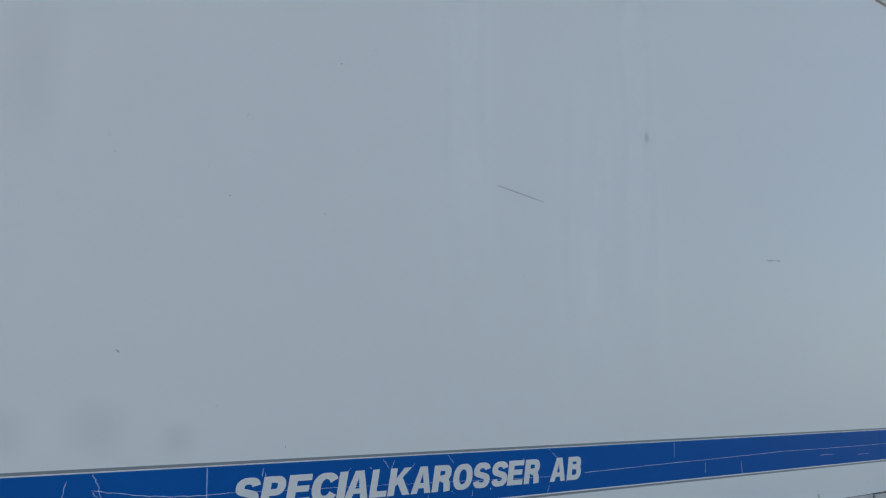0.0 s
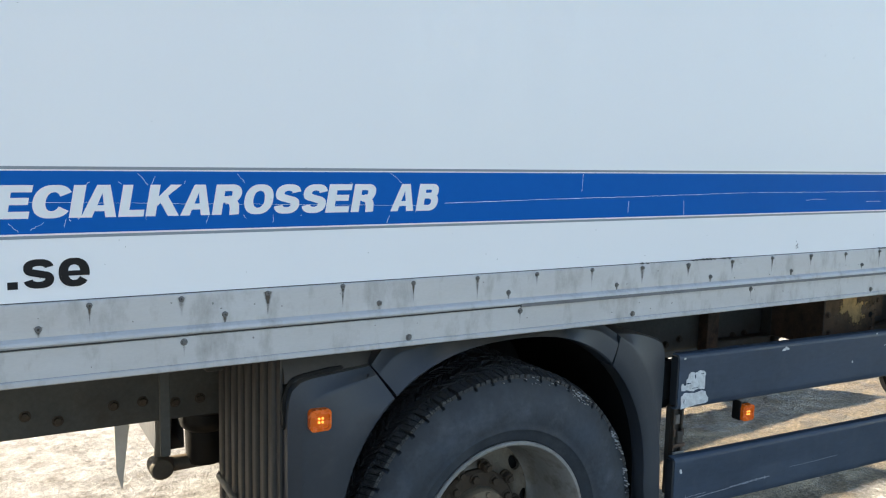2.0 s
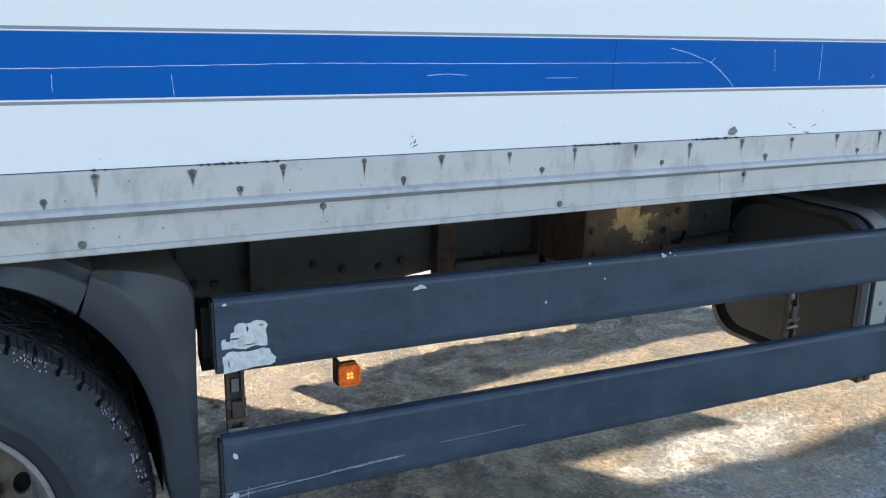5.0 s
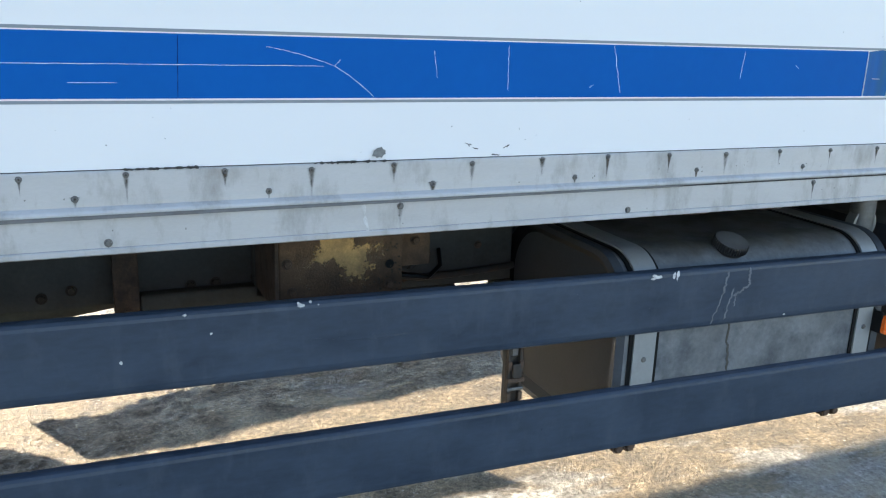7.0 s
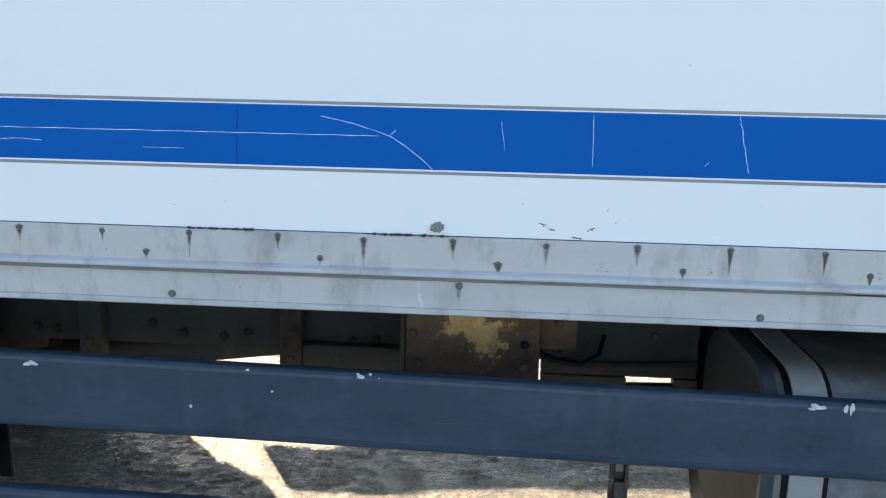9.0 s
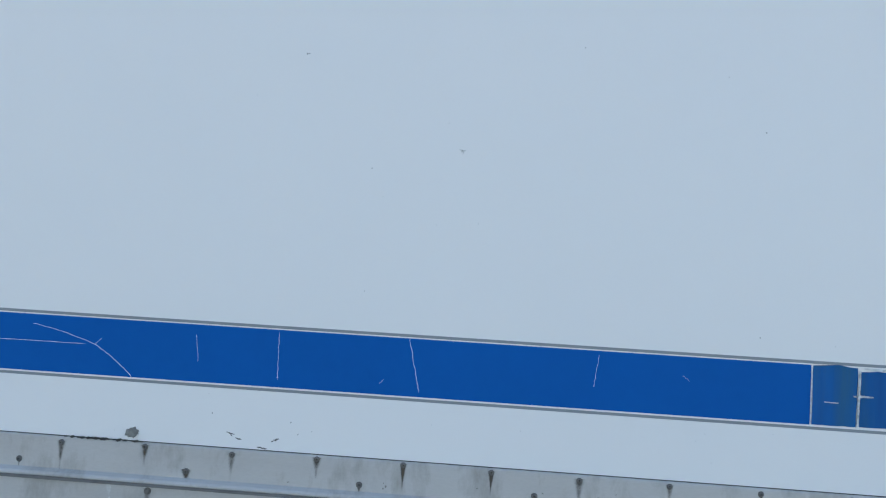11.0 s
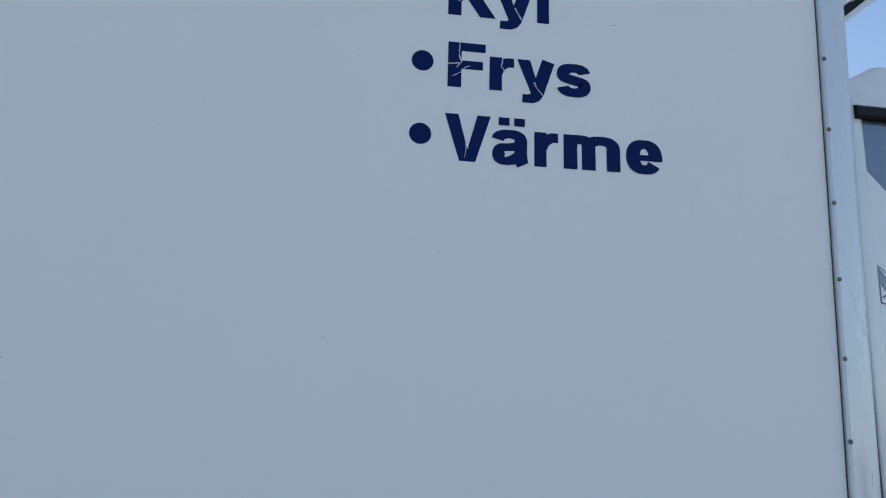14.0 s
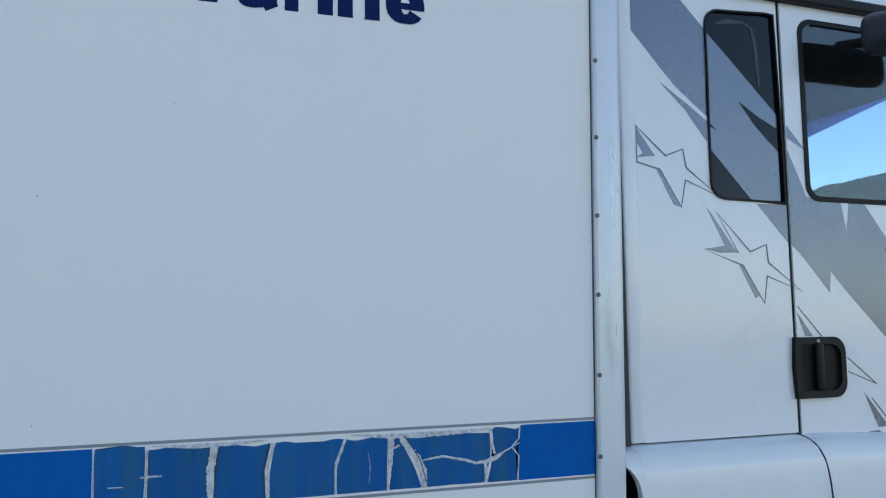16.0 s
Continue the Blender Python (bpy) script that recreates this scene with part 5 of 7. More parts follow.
def rim_mesh(cx, cz, y0):
    """A dished steel wheel: lip, barrel, and a disc with ten hand holes."""
    bm = bmesh.new()
    lathe_y(bm, [(0.283, y0 + 0.05), (0.290, y0 + 0.018), (0.297, y0 + 0.008), (0.300, y0 + 0.002), (0.297, y0 - 0.003), (0.289, y0 - 0.003), (0.284, y0 + 0.003), (0.279, y0 + 0.02), (0.270, y0 + 0.045), (0.262, y0 + 0.09),
                 (0.258, y0 + 0.14), (0.253, y0 + 0.19), (0.247, y0 + 0.215), (0.238, y0 + 0.225)], cx, cz, 72)
    return bm


def disc_mesh(cx, cz, y0):
    bm = bmesh.new()
    lathe_y(bm, [(0.184, y0 + 0.214), (0.172, y0 + 0.206), (0.160, y0 + 0.195), (0.150, y0 + 0.190), (0.110, y0 + 0.190)], cx, cz, 72)
    n, seg = 10, 20
    for s in range(n):
        a0 = 2 * math.pi * (s + 0.02) / n
        da = 2 * math.pi / n
        outer, inner = [], []
        for i in range(seg):
            t = 2 * math.pi * i / seg
            ux, uz = math.cos(t), math.sin(t)
            k = 1 / max(abs(ux), abs(uz))
            fr, fa = ux * k, uz * k
            r = 0.208 + 0.036 * fr
            a = a0 + da / 2 * fa
            yy = y0 + 0.205 + (0.238 - 0.172) * 0 + 0.020 * (r - 0.172) / 0.066
            outer.append(bm.verts.new((cx + r * math.cos(a), yy, cz + r * math.sin(a))))
            r2 = 0.219 + 0.021 * ux
            a2 = a0 + 0.030 * uz / 0.219
            y2 = y0 + 0.205 + 0.020 * (r2 - 0.172) / 0.066
            inner.append((bm.verts.new((cx + r2 * math.cos(a2), y2, cz + r2 * math.sin(a2))), bm.verts.new((cx + r2 * math.cos(a2), y2 + 0.014, cz + r2 * math.sin(a2)))))
        for i in range(seg):
            j = (i + 1) % seg
            bm.faces.new((outer[i], outer[j], inner[j][0], inner[i][0]))
            bm.faces.new((inner[i][0], inner[j][0], inner[j][1], inner[i][1]))
    bmesh.ops.remove_doubles(bm, verts=bm.verts[:], dist=0.0004)
    return bm


WX, WZ = -0.030, 0.512


def wheel(y0, detailed):
    w = tagged(new("wheel"), "dirty truck wheel with winter tyre and steel rim")
    w.parent = truck
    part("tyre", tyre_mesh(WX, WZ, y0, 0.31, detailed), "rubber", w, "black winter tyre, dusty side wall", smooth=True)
    part("tread", tread_mesh(WX, WZ, y0, 0.31), "tread", w, "wet chunky winter tread blocks")
    rim = part("rim", rim_mesh(WX, WZ, y0 + 0.012), "rim", w, "dirty silver steel rim", smooth=True)
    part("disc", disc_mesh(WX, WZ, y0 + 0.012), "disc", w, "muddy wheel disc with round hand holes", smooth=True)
    if not detailed:
        return w
    hy = y0 + 0.20
    part("hub_flange", lathe_y(bmesh.new(), [(0.150, hy + 0.005), (0.150, hy - 0.012), (0.142, hy - 0.020), (0.118, hy - 0.022), (0.098, hy - 0.022)], WX, WZ, 40), "hub_dark", w, "dark oily hub flange", smooth=True)
    part("hub_cap", lathe_y(bmesh.new(), [(0.100, hy - 0.02), (0.100, hy - 0.035), (0.098, hy - 0.050), (0.094, hy - 0.058), (0.072, hy - 0.060), (0.068, hy - 0.056),
                                 (0.010, hy - 0.055), (0.006, hy - 0.060), (0, hy - 0.060)], WX, WZ, 40), "hub", w, "mud-caked hub cap", smooth=True)
    part("brake_drum", lathe_y(bmesh.new(), [(0.24, hy + 0.09), (0.235, hy + 0.055), (0.15, hy + 0.05), (0, hy + 0.05)], WX, WZ, 32), "black", w, "black brake drum behind the rim")
    n0 = h0 = None
    for i in range(10):
        a = 2 * math.pi * (i + 0.15) / 10
        m = pose(WX + 0.160 * math.cos(a), hy + 0.002, WZ + 0.160 * math.sin(a), 0, 20 * i, 0)
        m3 = pose(WX + 0.124 * math.cos(a + 0.3), hy - 0.022, WZ + 0.124 * math.sin(a + 0.3), 0, 31 * i, 0)
        m2 = pose(WX + 0.083 * math.cos(a), hy - 0.057, WZ + 0.083 * math.sin(a), 0, 13 * i, 0)
        if n0 is None:
            bm = lathe_y(bmesh.new(), [(0.021, 0.0), (0.021, -0.008), (0.0165, -0.010)], 0, 0, 16)
            lathe_y(bm, [(0.0175, -0.006), (0.0175, -0.030), (0.014, -0.034), (0.010, -0.034), (0.010, -0.042), (0, -0.042)], 0, 0, 6)
            f0 = part("flange_bolt", bolt_head(0.0125, 0.014), "hub_dark", w, "oily flange bolt")
            f0.matrix_basis = m3
            n0 = part("wheel_nut", bm, "hub_dark", w, "grimy wheel nut")
            n0.matrix_basis = m
            h0 = part("hub_bolt", bolt_head(0.0085, 0.008), "hub", w)
            h0.matrix_basis = m2
        else:
            again(n0, m)
            again(h0, m2)
            again(f0, m3)
    ri = random.Random(15)
    bm = bmesh.new()
    for i in range(90):
        a = radians(ri.choice((ri.gauss(78, 6), ri.gauss(56, 3), ri.gauss(28, 4), ri.gauss(12, 3))))
        r = 0.484 + ri.uniform(-0.010, 0.014)
        s = ri.uniform(0.0005, 0.0014)
        box(bm, (WX + r * math.cos(a) - s, y0 + 0.010, WZ + r * math.sin(a) - s), (WX + r * math.cos(a) + s, y0 + 0.026, WZ + r * math.sin(a) + s))
    part("ice_crumbs", bm, "frost", w, "crumbs of ice on the tyre shoulder", kind="stuff")
    bm = bmesh.new()
    for k, (dx, dz, ww) in enumerate(((0.395, 0.030, 0.012), (0.400, 0.016, 0.02), (0.398, 0.004, 0.016))):
        box(bm, (WX + dx, y0 - 0.004, WZ + dz), (WX + dx + ww, y0 + 0.004, WZ + dz + 0.005))
    part("chalk_mark", bm, "frost", w, "small pale worn mark on the side wall")
    return w


wheel(0.055, True)
wheel(0.40, False)
wheel(W - 0.055 - 0.31 - 0.35, False)
wheel(W - 0.055 - 0.31, False)

# ---------------------------------------------------------------- mudguard
AX, AZ = -0.037, 0.565


def arch_edge(a, grow=0.0):
    """The wheel opening's edge at an angle: a circle squared a little."""
    c, q = math.cos(radians(a)), math.sin(radians(a))
    k = (abs(c / (0.545 if c > 0 else 0.562)) ** 2.35 + abs(q / (0.577 - 0.010 * max(0.0, c))) ** 2.35) ** (-1 / 2.35) + grow
    return AX + k * c, AZ + k * q


def evenly(pts, n):
    """n + 1 points at even steps along a line of points."""
    d = [0.0]
    for p, q in zip(pts, pts[1:]):
        d.append(d[-1] + math.hypot(q[0] - p[0], q[1] - p[1]))
    at = np.linspace(0, d[-1], n + 1)
    return list(zip(np.interp(at, d, [p[0] for p in pts]), np.interp(at, d, [p[1] for p in pts])))


def rounded(pts, times=2):
    """Cuts the corners of a line of points."""
    for _ in range(times):
        out = [pts[0]]
        for p, q in zip(pts, pts[1:]):
            out += [(p[0] * 0.75 + q[0] * 0.25, p[1] * 0.75 + q[1] * 0.25), (p[0] * 0.25 + q[0] * 0.75, p[1] * 0.25 + q[1] * 0.75)]
        pts = out + [pts[-1]]
    return pts


def mudguard_piece(inner, outer, ridge, depth, label, far=False, n=30):
    """A moulded guard piece between the wheel opening's edge and its outer edge, with a ridge line between: lip, front faces, top going inwards."""
    bm = bmesh.new()
    rows = []
    for (xi, zi), (xo, zo), (xr, zr) in zip(evenly(inner, n), evenly(outer, n), evenly(ridge, n)):
        row = []
        flare = min(1.0, max(0.0, (xi + 0.1) / 0.5))
        lip = 0.012 + 0.034 * flare * flare * (3 - 2 * flare)
        for (ax, az), (bx, bz), f, y in (((xi, zi), (xr, zr), 0, depth), ((xi, zi), (xr, zr), 0, lip + 0.020), ((xi, zi), (xr, zr), 0.02, lip + 0.004), ((xi, zi), (xr, zr), 0.10, lip), ((xi, zi), (xr, zr), 0.45, lip * 0.6 + 0.019), ((xi, zi), (xr, zr), 0.93, 0.049),
                                         ((xr, zr), (xo, zo), 0.0, 0.050), ((xr, zr), (xo, zo), 0.12, 0.054), ((xr, zr), (xo, zo), 0.55, 0.066), ((xr, zr), (xo, zo), 0.93, 0.072), ((xr, zr), (xo, zo), 1.0, 0.086), ((xr, zr), (xo, zo), 1.0, depth)):
            row.append(bm.verts.new((ax + (bx - ax) * f, W - y if far else y, az + (bz - az) * f)))
        rows.append(row)
    for r0, r1 in zip(rows, rows[1:]):
        for j in range(len(r0) - 1):
            bm.faces.new((r0[j], r0[j + 1], r1[j + 1], r1[j]))
    bm.faces.new(rows[0])
    bm.faces.new(rows[-1][::-1])
    bmesh.ops.remove_doubles(bm, verts=bm.verts[:], dist=0.0003)
    return part("mudguard", bm, "plastic", truck, label, smooth=True)


END_IN = [arch_edge(a) for a in range(49, -1, -4)] + [(0.517, 0.52), (0.521, 0.478)]
END_OUT = rounded([(0.386, 1.106), (0.470, 1.101), (0.570, 1.075), (0.606, 1.045), (0.600, 0.88), (0.592, 0.66), (0.588, 0.478)])
END_RIDGE = rounded([(0.380, 1.100), (0.430, 1.074), (0.500, 0.985), (0.532, 0.904), (0.562, 0.79), (0.580, 0.656), (0.585, 0.478)])
TOP_IN = [arch_edge(a) for a in range(131, 49, -3)]
TOP_OUT = [(-0.485, 1.100), (-0.455, 1.140), (-0.430, 1.159), (0.20, 1.1595), (0.30, 1.155), (0.345, 1.132), (0.385, 1.106)]
TOP_RIDGE = [(p[0] * 0.3 + q[0] * 0.7, p[1] * 0.3 + q[1] * 0.7) for p, q in zip(evenly(TOP_IN, 20), evenly(TOP_OUT, 20))]
REAR_IN = [arch_edge(a) for a in range(132, 184, 4)] + [(-0.600, 0.45), (-0.596, 0.30)]
REAR_OUT = rounded([(-0.489, 1.098), (-0.60, 1.088), (-0.70, 1.080), (-0.724, 1.03), (-0.722, 0.80), (-0.722, 0.30)])
REAR_RIDGE = [(p[0] * 0.25 + q[0] * 0.75, p[1] * 0.25 + q[1] * 0.75) for p, q in zip(evenly(REAR_IN, 20), evenly(REAR_OUT, 20))]
mudguard_piece(END_IN, END_OUT, END_RIDGE, 0.60, "dark grey plastic mudguard end")
mudguard_piece(TOP_IN, TOP_OUT, TOP_RIDGE, 0.68, "dark grey plastic mudguard arch")
left_guard = mudguard_piece(REAR_IN, REAR_OUT, REAR_RIDGE, 0.66, "dark grey plastic mudguard with dusty ribbed edge")
mudguard_piece(TOP_IN, TOP_OUT, TOP_RIDGE, 0.60, "dark grey plastic mudguard", True)
mudguard_piece(REAR_IN, REAR_OUT, REAR_RIDGE, 0.60, "dark grey plastic mudguard", True)
# the ribbed rear face of the guard, and the dusty ledge over it
for k in range(8):
    y = 0.125 + 0.072 * k
    part("rib", box(bmesh.new(), (-0.744, y, 0.30), (-0.722, y + 0.040, 1.135 - 0.004 * k), 0.007), "plastic_dusty", left_guard, "dusty moulded rib")
part("rib_face", box(bmesh.new(), (-0.732, 0.100, 0.30), (-0.7245, 0.70, 1.145)), "plastic_dusty", left_guard, "dusty ribbed plastic face")
part("ledge", prism_x(bmesh.new(), [(0.088, 1.070), (0.092, 1.098), (0.108, 1.118), (0.120, 1.150), (0.20, 1.160), (0.66, 1.160), (0.66, 1.06)], -0.723, -0.462), "plastic_dusty", left_guard, "dusty sloping ledge over the guard", smooth=True)
for k in range(3):
    part("ledge_step", prism_x(bmesh.new(), [(0.100, 1.086), (0.104, 1.112), (0.118, 1.138), (0.13, 1.12)], -0.705 + 0.05 * k, -0.694 + 0.05 * k), "plastic_dusty", left_guard, "small moulded step")
M["crease"] = material("dark_plastic_crease", (0.013, 0.017, 0.023), 0.6, vary=0.2, scale=20, bump=0.1)
# The crease is only its shade, painted as a dark ribbon.
part("crease", ribbon(bmesh.new(), [(-0.500, 1.080), (-0.54, 1.01), (-0.60, 0.93), (-0.65, 0.86), (-0.69, 0.80)], 0.004, 0.0490, 0.010, random.Random(3)), "crease", left_guard, "moulded crease, its shade painted as a dark line")
part("lip", ribbon(bmesh.new(), rounded([(-0.7255, 0.95), (-0.7265, 1.035), (-0.708, 1.083), (-0.64, 1.092), (-0.56, 1.098)]), 0.009, 0.0835, 0.012, random.Random(2)), "black", left_guard, "dark gap under a moulded lip")
part("lower_lip", tube(bmesh.new(), [(-0.74, 0.66, 0.62), (-0.742, 0.30, 0.60), (-0.738, 0.12, 0.56)], 0.016, 10), "plastic", left_guard, "rounded rubber lip", smooth=True)

bm = bmesh.new()
rows = []
for i in range(49):
    a = -6 + 210 * i / 48
    (x0, z0), (x1, z1) = arch_edge(a, -0.003), arch_edge(a, 0.01)
    rows.append([bm.verts.new(p) for p in ((x0, 0.102, z0), (x0, 0.70, z0), (x1, 0.70, z1))])
for r0, r1 in zip(rows, rows[1:]):
    for j in range(2):
        bm.faces.new((r0[j], r0[j + 1], r1[j + 1], r1[j]))
part("arch_liner", bm, "liner", truck, "black inner arch liner", smooth=True)
# Black plates added behind the wheels to stop sunlight leaking through.
part("inner_plate", box(bmesh.new(), (0.35, W - 0.76, 0.42), (0.95, W - 0.745, 0.9), 0.004), "black", truck, "black plate added to block light")
part("inner_plate", box(bmesh.new(), (0.16, 0.735, 0.30), (0.66, 0.75, 0.70), 0.004), "black", truck, "black plate added to block light")
part("inner_plate", box(bmesh.new(), (0.50, 0.735, 0.704), (0.66, 0.75, 1.162), 0.004), "black", truck)
part("inner_plate", box(bmesh.new(), (-0.35, 0.735, 0.79), (0.499, 0.75, 1.162), 0.004), "black", truck)


# ---------------------------------------------------------------- side marker lamps
def side_marker(x, z, y, s, parent, bracket):
    lamp = part("side_marker", ring_plate(bmesh.new(), rounded_rect(x - s / 2, x + s / 2, z - s / 2, z + s / 2, s * 0.2), rounded_rect(x - s * 0.4, x + s * 0.4, z - s * 0.4, z + s * 0.4, s * 0.15), y, 0.022), "amber", parent, "lit amber side marker lamp")
    part("lens", plate(bmesh.new(), rounded_rect(x - s * 0.41, x + s * 0.41, z - s * 0.41, z + s * 0.41, s * 0.15), y + 0.003, 0.018), "amber", lamp)
    for dx in (-1, 1):
        for dz in (-1, 1):
            part("led", lathe_y(bmesh.new(), [(s * 0.062, 0.004), (s * 0.055, -0.0005), (0, -0.002)], x + dx * s * 0.085, z + dz * s * 0.085, 10), "led", lamp, "glowing light spot").location.y = y
    if bracket:
        part("bracket", box(bmesh.new(), (x - s * 0.55, y + 0.012, z - s * 0.5), (x - s * 0.40, y + 0.05, z + s * 0.75), 0.004), "black", lamp, "black rubber holder")
        part("bracket", box(bmesh.new(), (x - s * 0.45, y + 0.022, z - s * 0.48), (x + s * 0.45, y + 0.04, z + s * 0.5), 0.004), "black", lamp)
    return lamp


side_marker(-0.645, 0.979, 0.028, 0.058, truck, False)
side_marker(0.968, 0.776, 0.022, 0.057, truck, True)
side_marker(4.050, 0.702, 0.022, 0.062, truck, True)


# ---------------------------------------------------------------- side guards
def guard(base_top, base_bot, tilt, x0, x1):
    h = base_top - base_bot
    zc = base_bot
    prof = [(0.046, zc + 0.014), (0.044, zc + 0.024), (0.044, zc + h - 0.016), (0.046, zc + h - 0.008), (0.052, zc + h - 0.002), (0.060, zc + h), (0.080, zc + h), (0.080, zc + h - 0.004), (0.066, zc + h - 0.005),
            (0.054, zc + h - 0.008), (0.049, zc + h - 0.016), (0.049, zc + 0.022), (0.054, zc + 0.008), (0.080, zc + 0.004), (0.080, zc), (0.056, zc + 0.001), (0.049, zc + 0.006)]
    return part("side_guard", prism_x(bmesh.new(), prof, x0, x1, lambda x: (0.0, tilt * x), 12), "guard", truck, "dark blue-grey painted aluminium side guard plank, chipped and scuffed")


upper = guard(1.026, 0.833, -0.0168, 0.640, 4.80)
lower = guard(0.664, 0.468, -0.0180, 0.645, 4.80)
rg = random.Random(9)


def chip(parent, x, z, rx, rz, n=1, mat="chip", spread=0.0):
    bm = bmesh.new()
    for i in range(n):
        cx, cz = x + rg.uniform(-spread, spread), z + rg.uniform(-spread, spread) * 0.6
        plate(bm, blob(cx, cz, rx * rg.uniform(0.6, 1.2), rz * rg.uniform(0.6, 1.2), rg, 16, 0.4), 0.0434 - 0.0003 * i, 0.0012)
    part("chip", bm, mat, parent, "bare pale chip in the paint")


bm = bmesh.new()
for outline in (((0.654, 0.889), (0.653, 0.912), (0.662, 0.914), (0.664, 0.906), (0.674, 0.905), (0.676, 0.926), (0.684, 0.929), (0.687, 0.947), (0.700, 0.951), (0.722, 0.946), (0.730, 0.952), (0.758, 0.949), (0.766, 0.936), (0.760, 0.923), (0.764, 0.904), (0.762, 0.884), (0.735, 0.888), (0.71, 0.882), (0.68, 0.888)),
                ((0.654, 0.826), (0.655, 0.868), (0.668, 0.880), (0.70, 0.878), (0.72, 0.875), (0.75, 0.880), (0.768, 0.876), (0.772, 0.864), (0.784, 0.850), (0.781, 0.838), (0.765, 0.832), (0.74, 0.834), (0.70, 0.829), (0.68, 0.828))):
    pts = []
    for (xa, za), (xb, zb) in zip(outline, outline[1:] + outline[:1]):
        for f in (0.0, 0.33, 0.67):
            pts.append((xa + (xb - xa) * f + rg.uniform(-0.0014, 0.0014), za + (zb - za) * f + rg.uniform(-0.0014, 0.0014)))
    plate(bm, pts, 0.0432, 0.0012)
flake = part("chip", bm, "chip", upper, "large bare patch of flaked paint")
for x, z, rx, rz in ((0.684, 0.912, 0.012, 0.002), (0.716, 0.934, 0.003, 0.008), (0.748, 0.939, 0.007, 0.0016), (0.716, 0.893, 0.015, 0.0014), (0.668, 0.850, 0.0018, 0.009)):
    part("paint_remnant", plate(bmesh.new(), blob(x, z, rx, rz, rg, 9, 0.3), 0.0428, 0.0004), "guard", flake)
part("chip", plate(bmesh.new(), [(1.150, 0.977), (1.156, 0.984), (1.166, 0.987), (1.171, 0.992), (1.178, 0.989), (1.190, 0.982), (1.188, 0.978), (1.172, 0.980), (1.168, 0.977)], 0.0432, 0.0012), "chip", upper, "bare pale chip in the paint")
chip(upper, 0.664, 1.000, 0.008, 0.004)
chip(upper, 1.985, 0.990, 0.005, 0.005, 4, spread=0.009)
chip(upper, 2.006, 0.994, 0.003, 0.003, 2, spread=0.004)
chip(upper, 2.026, 0.984, 0.003, 0.002)
chip(upper, 1.711, 0.994, 0.004, 0.003, 2, spread=0.005)
chip(upper, 1.768, 0.939, 0.004, 0.005)
chip(upper, 1.566, 0.892, 0.003, 0.004)
chip(upper, 3.045, 0.966, 0.008, 0.004, 6, spread=0.014)
chip(upper, 3.117, 0.960, 0.004, 0.009, 4, spread=0.008)
chip(upper, 3.57, 0.79, 0.006, 0.003)
chip(lower, 0.670, 0.60, 0.006, 0.006, 2, spread=0.01)
chip(lower, 0.670, 0.49, 0.008, 0.008, 3, spread=0.012)


M["smear"] = stain_material("faint_smear", (0.17, 0.19, 0.215), 0.5)


for p, q, w in (((0.646, 0.486), (0.72, 0.494), 0.0050), ((0.72, 0.494), (1.132, 0.506), 0.0034), ((0.646, 0.502), (0.80, 0.506), 0.0022), ((0.92, 0.503), (1.10, 0.508), 0.0022), ((0.70, 0.480), (0.703, 0.512), 0.0025), ((1.104, 0.497), (1.104, 0.513), 0.0016), ((1.24, 0.521), (1.52, 0.521), 0.0012)):
    part("scuff", ribbon(bmesh.new(), wander(p, q, 16, 0.0011, rg), w, 0.0434, 0.0008, rg), "scuffed", lower, "pale rubbed scuff mark")
for p, q, w in (((1.94, 0.892), (2.16, 0.889), 0.006), ((2.10, 0.888), (2.42, 0.874), 0.009), ((2.02, 0.882), (2.36, 0.872), 0.004)):
    part("smear", ribbon(bmesh.new(), wander(p, q, 14, 0.0015, rg), w, 0.0436, 0.0006, rg), "smear", upper, "faint rubbed smear", kind="stuff")
for x0, z0, x1, z1, w in ((3.318, 0.955, 3.305, 0.885, 0.007), (3.305, 0.885, 3.268, 0.79, 0.004), (3.400, 0.962, 3.408, 0.905, 0.008), (3.408, 0.905, 3.345, 0.875, 0.007), (3.345, 0.90, 3.318, 0.80, 0.005), (3.36, 0.885, 3.352, 0.84, 0.004)):
    bm = ribbon(bmesh.new(), wander((x0, z0), (x1, z1), 14, 0.004, rg), w, 0.0434, 0.0008, rg)
    part("dried_run", bm, "dried_run", upper, "pale dried run")
for i in range(46):
    par, z0 = (upper, 0.833) if i % 2 else (lower, 0.468)
    x = rg.uniform(0.75, 4.6)
    z = z0 + rg.uniform(0.05, 0.17) - 0.0175 * x
    bm = ribbon(bmesh.new(), wander((x, z), (x + rg.uniform(-0.03, 0.03), z - rg.uniform(0.01, 0.045)), 6, 0.003, rg), rg.choice((0.0012, 0.002, 0.005)), 0.0437, 0.0006, rg)
    part("smear", bm, "smear", par, "faint rubbed smear", kind="stuff")
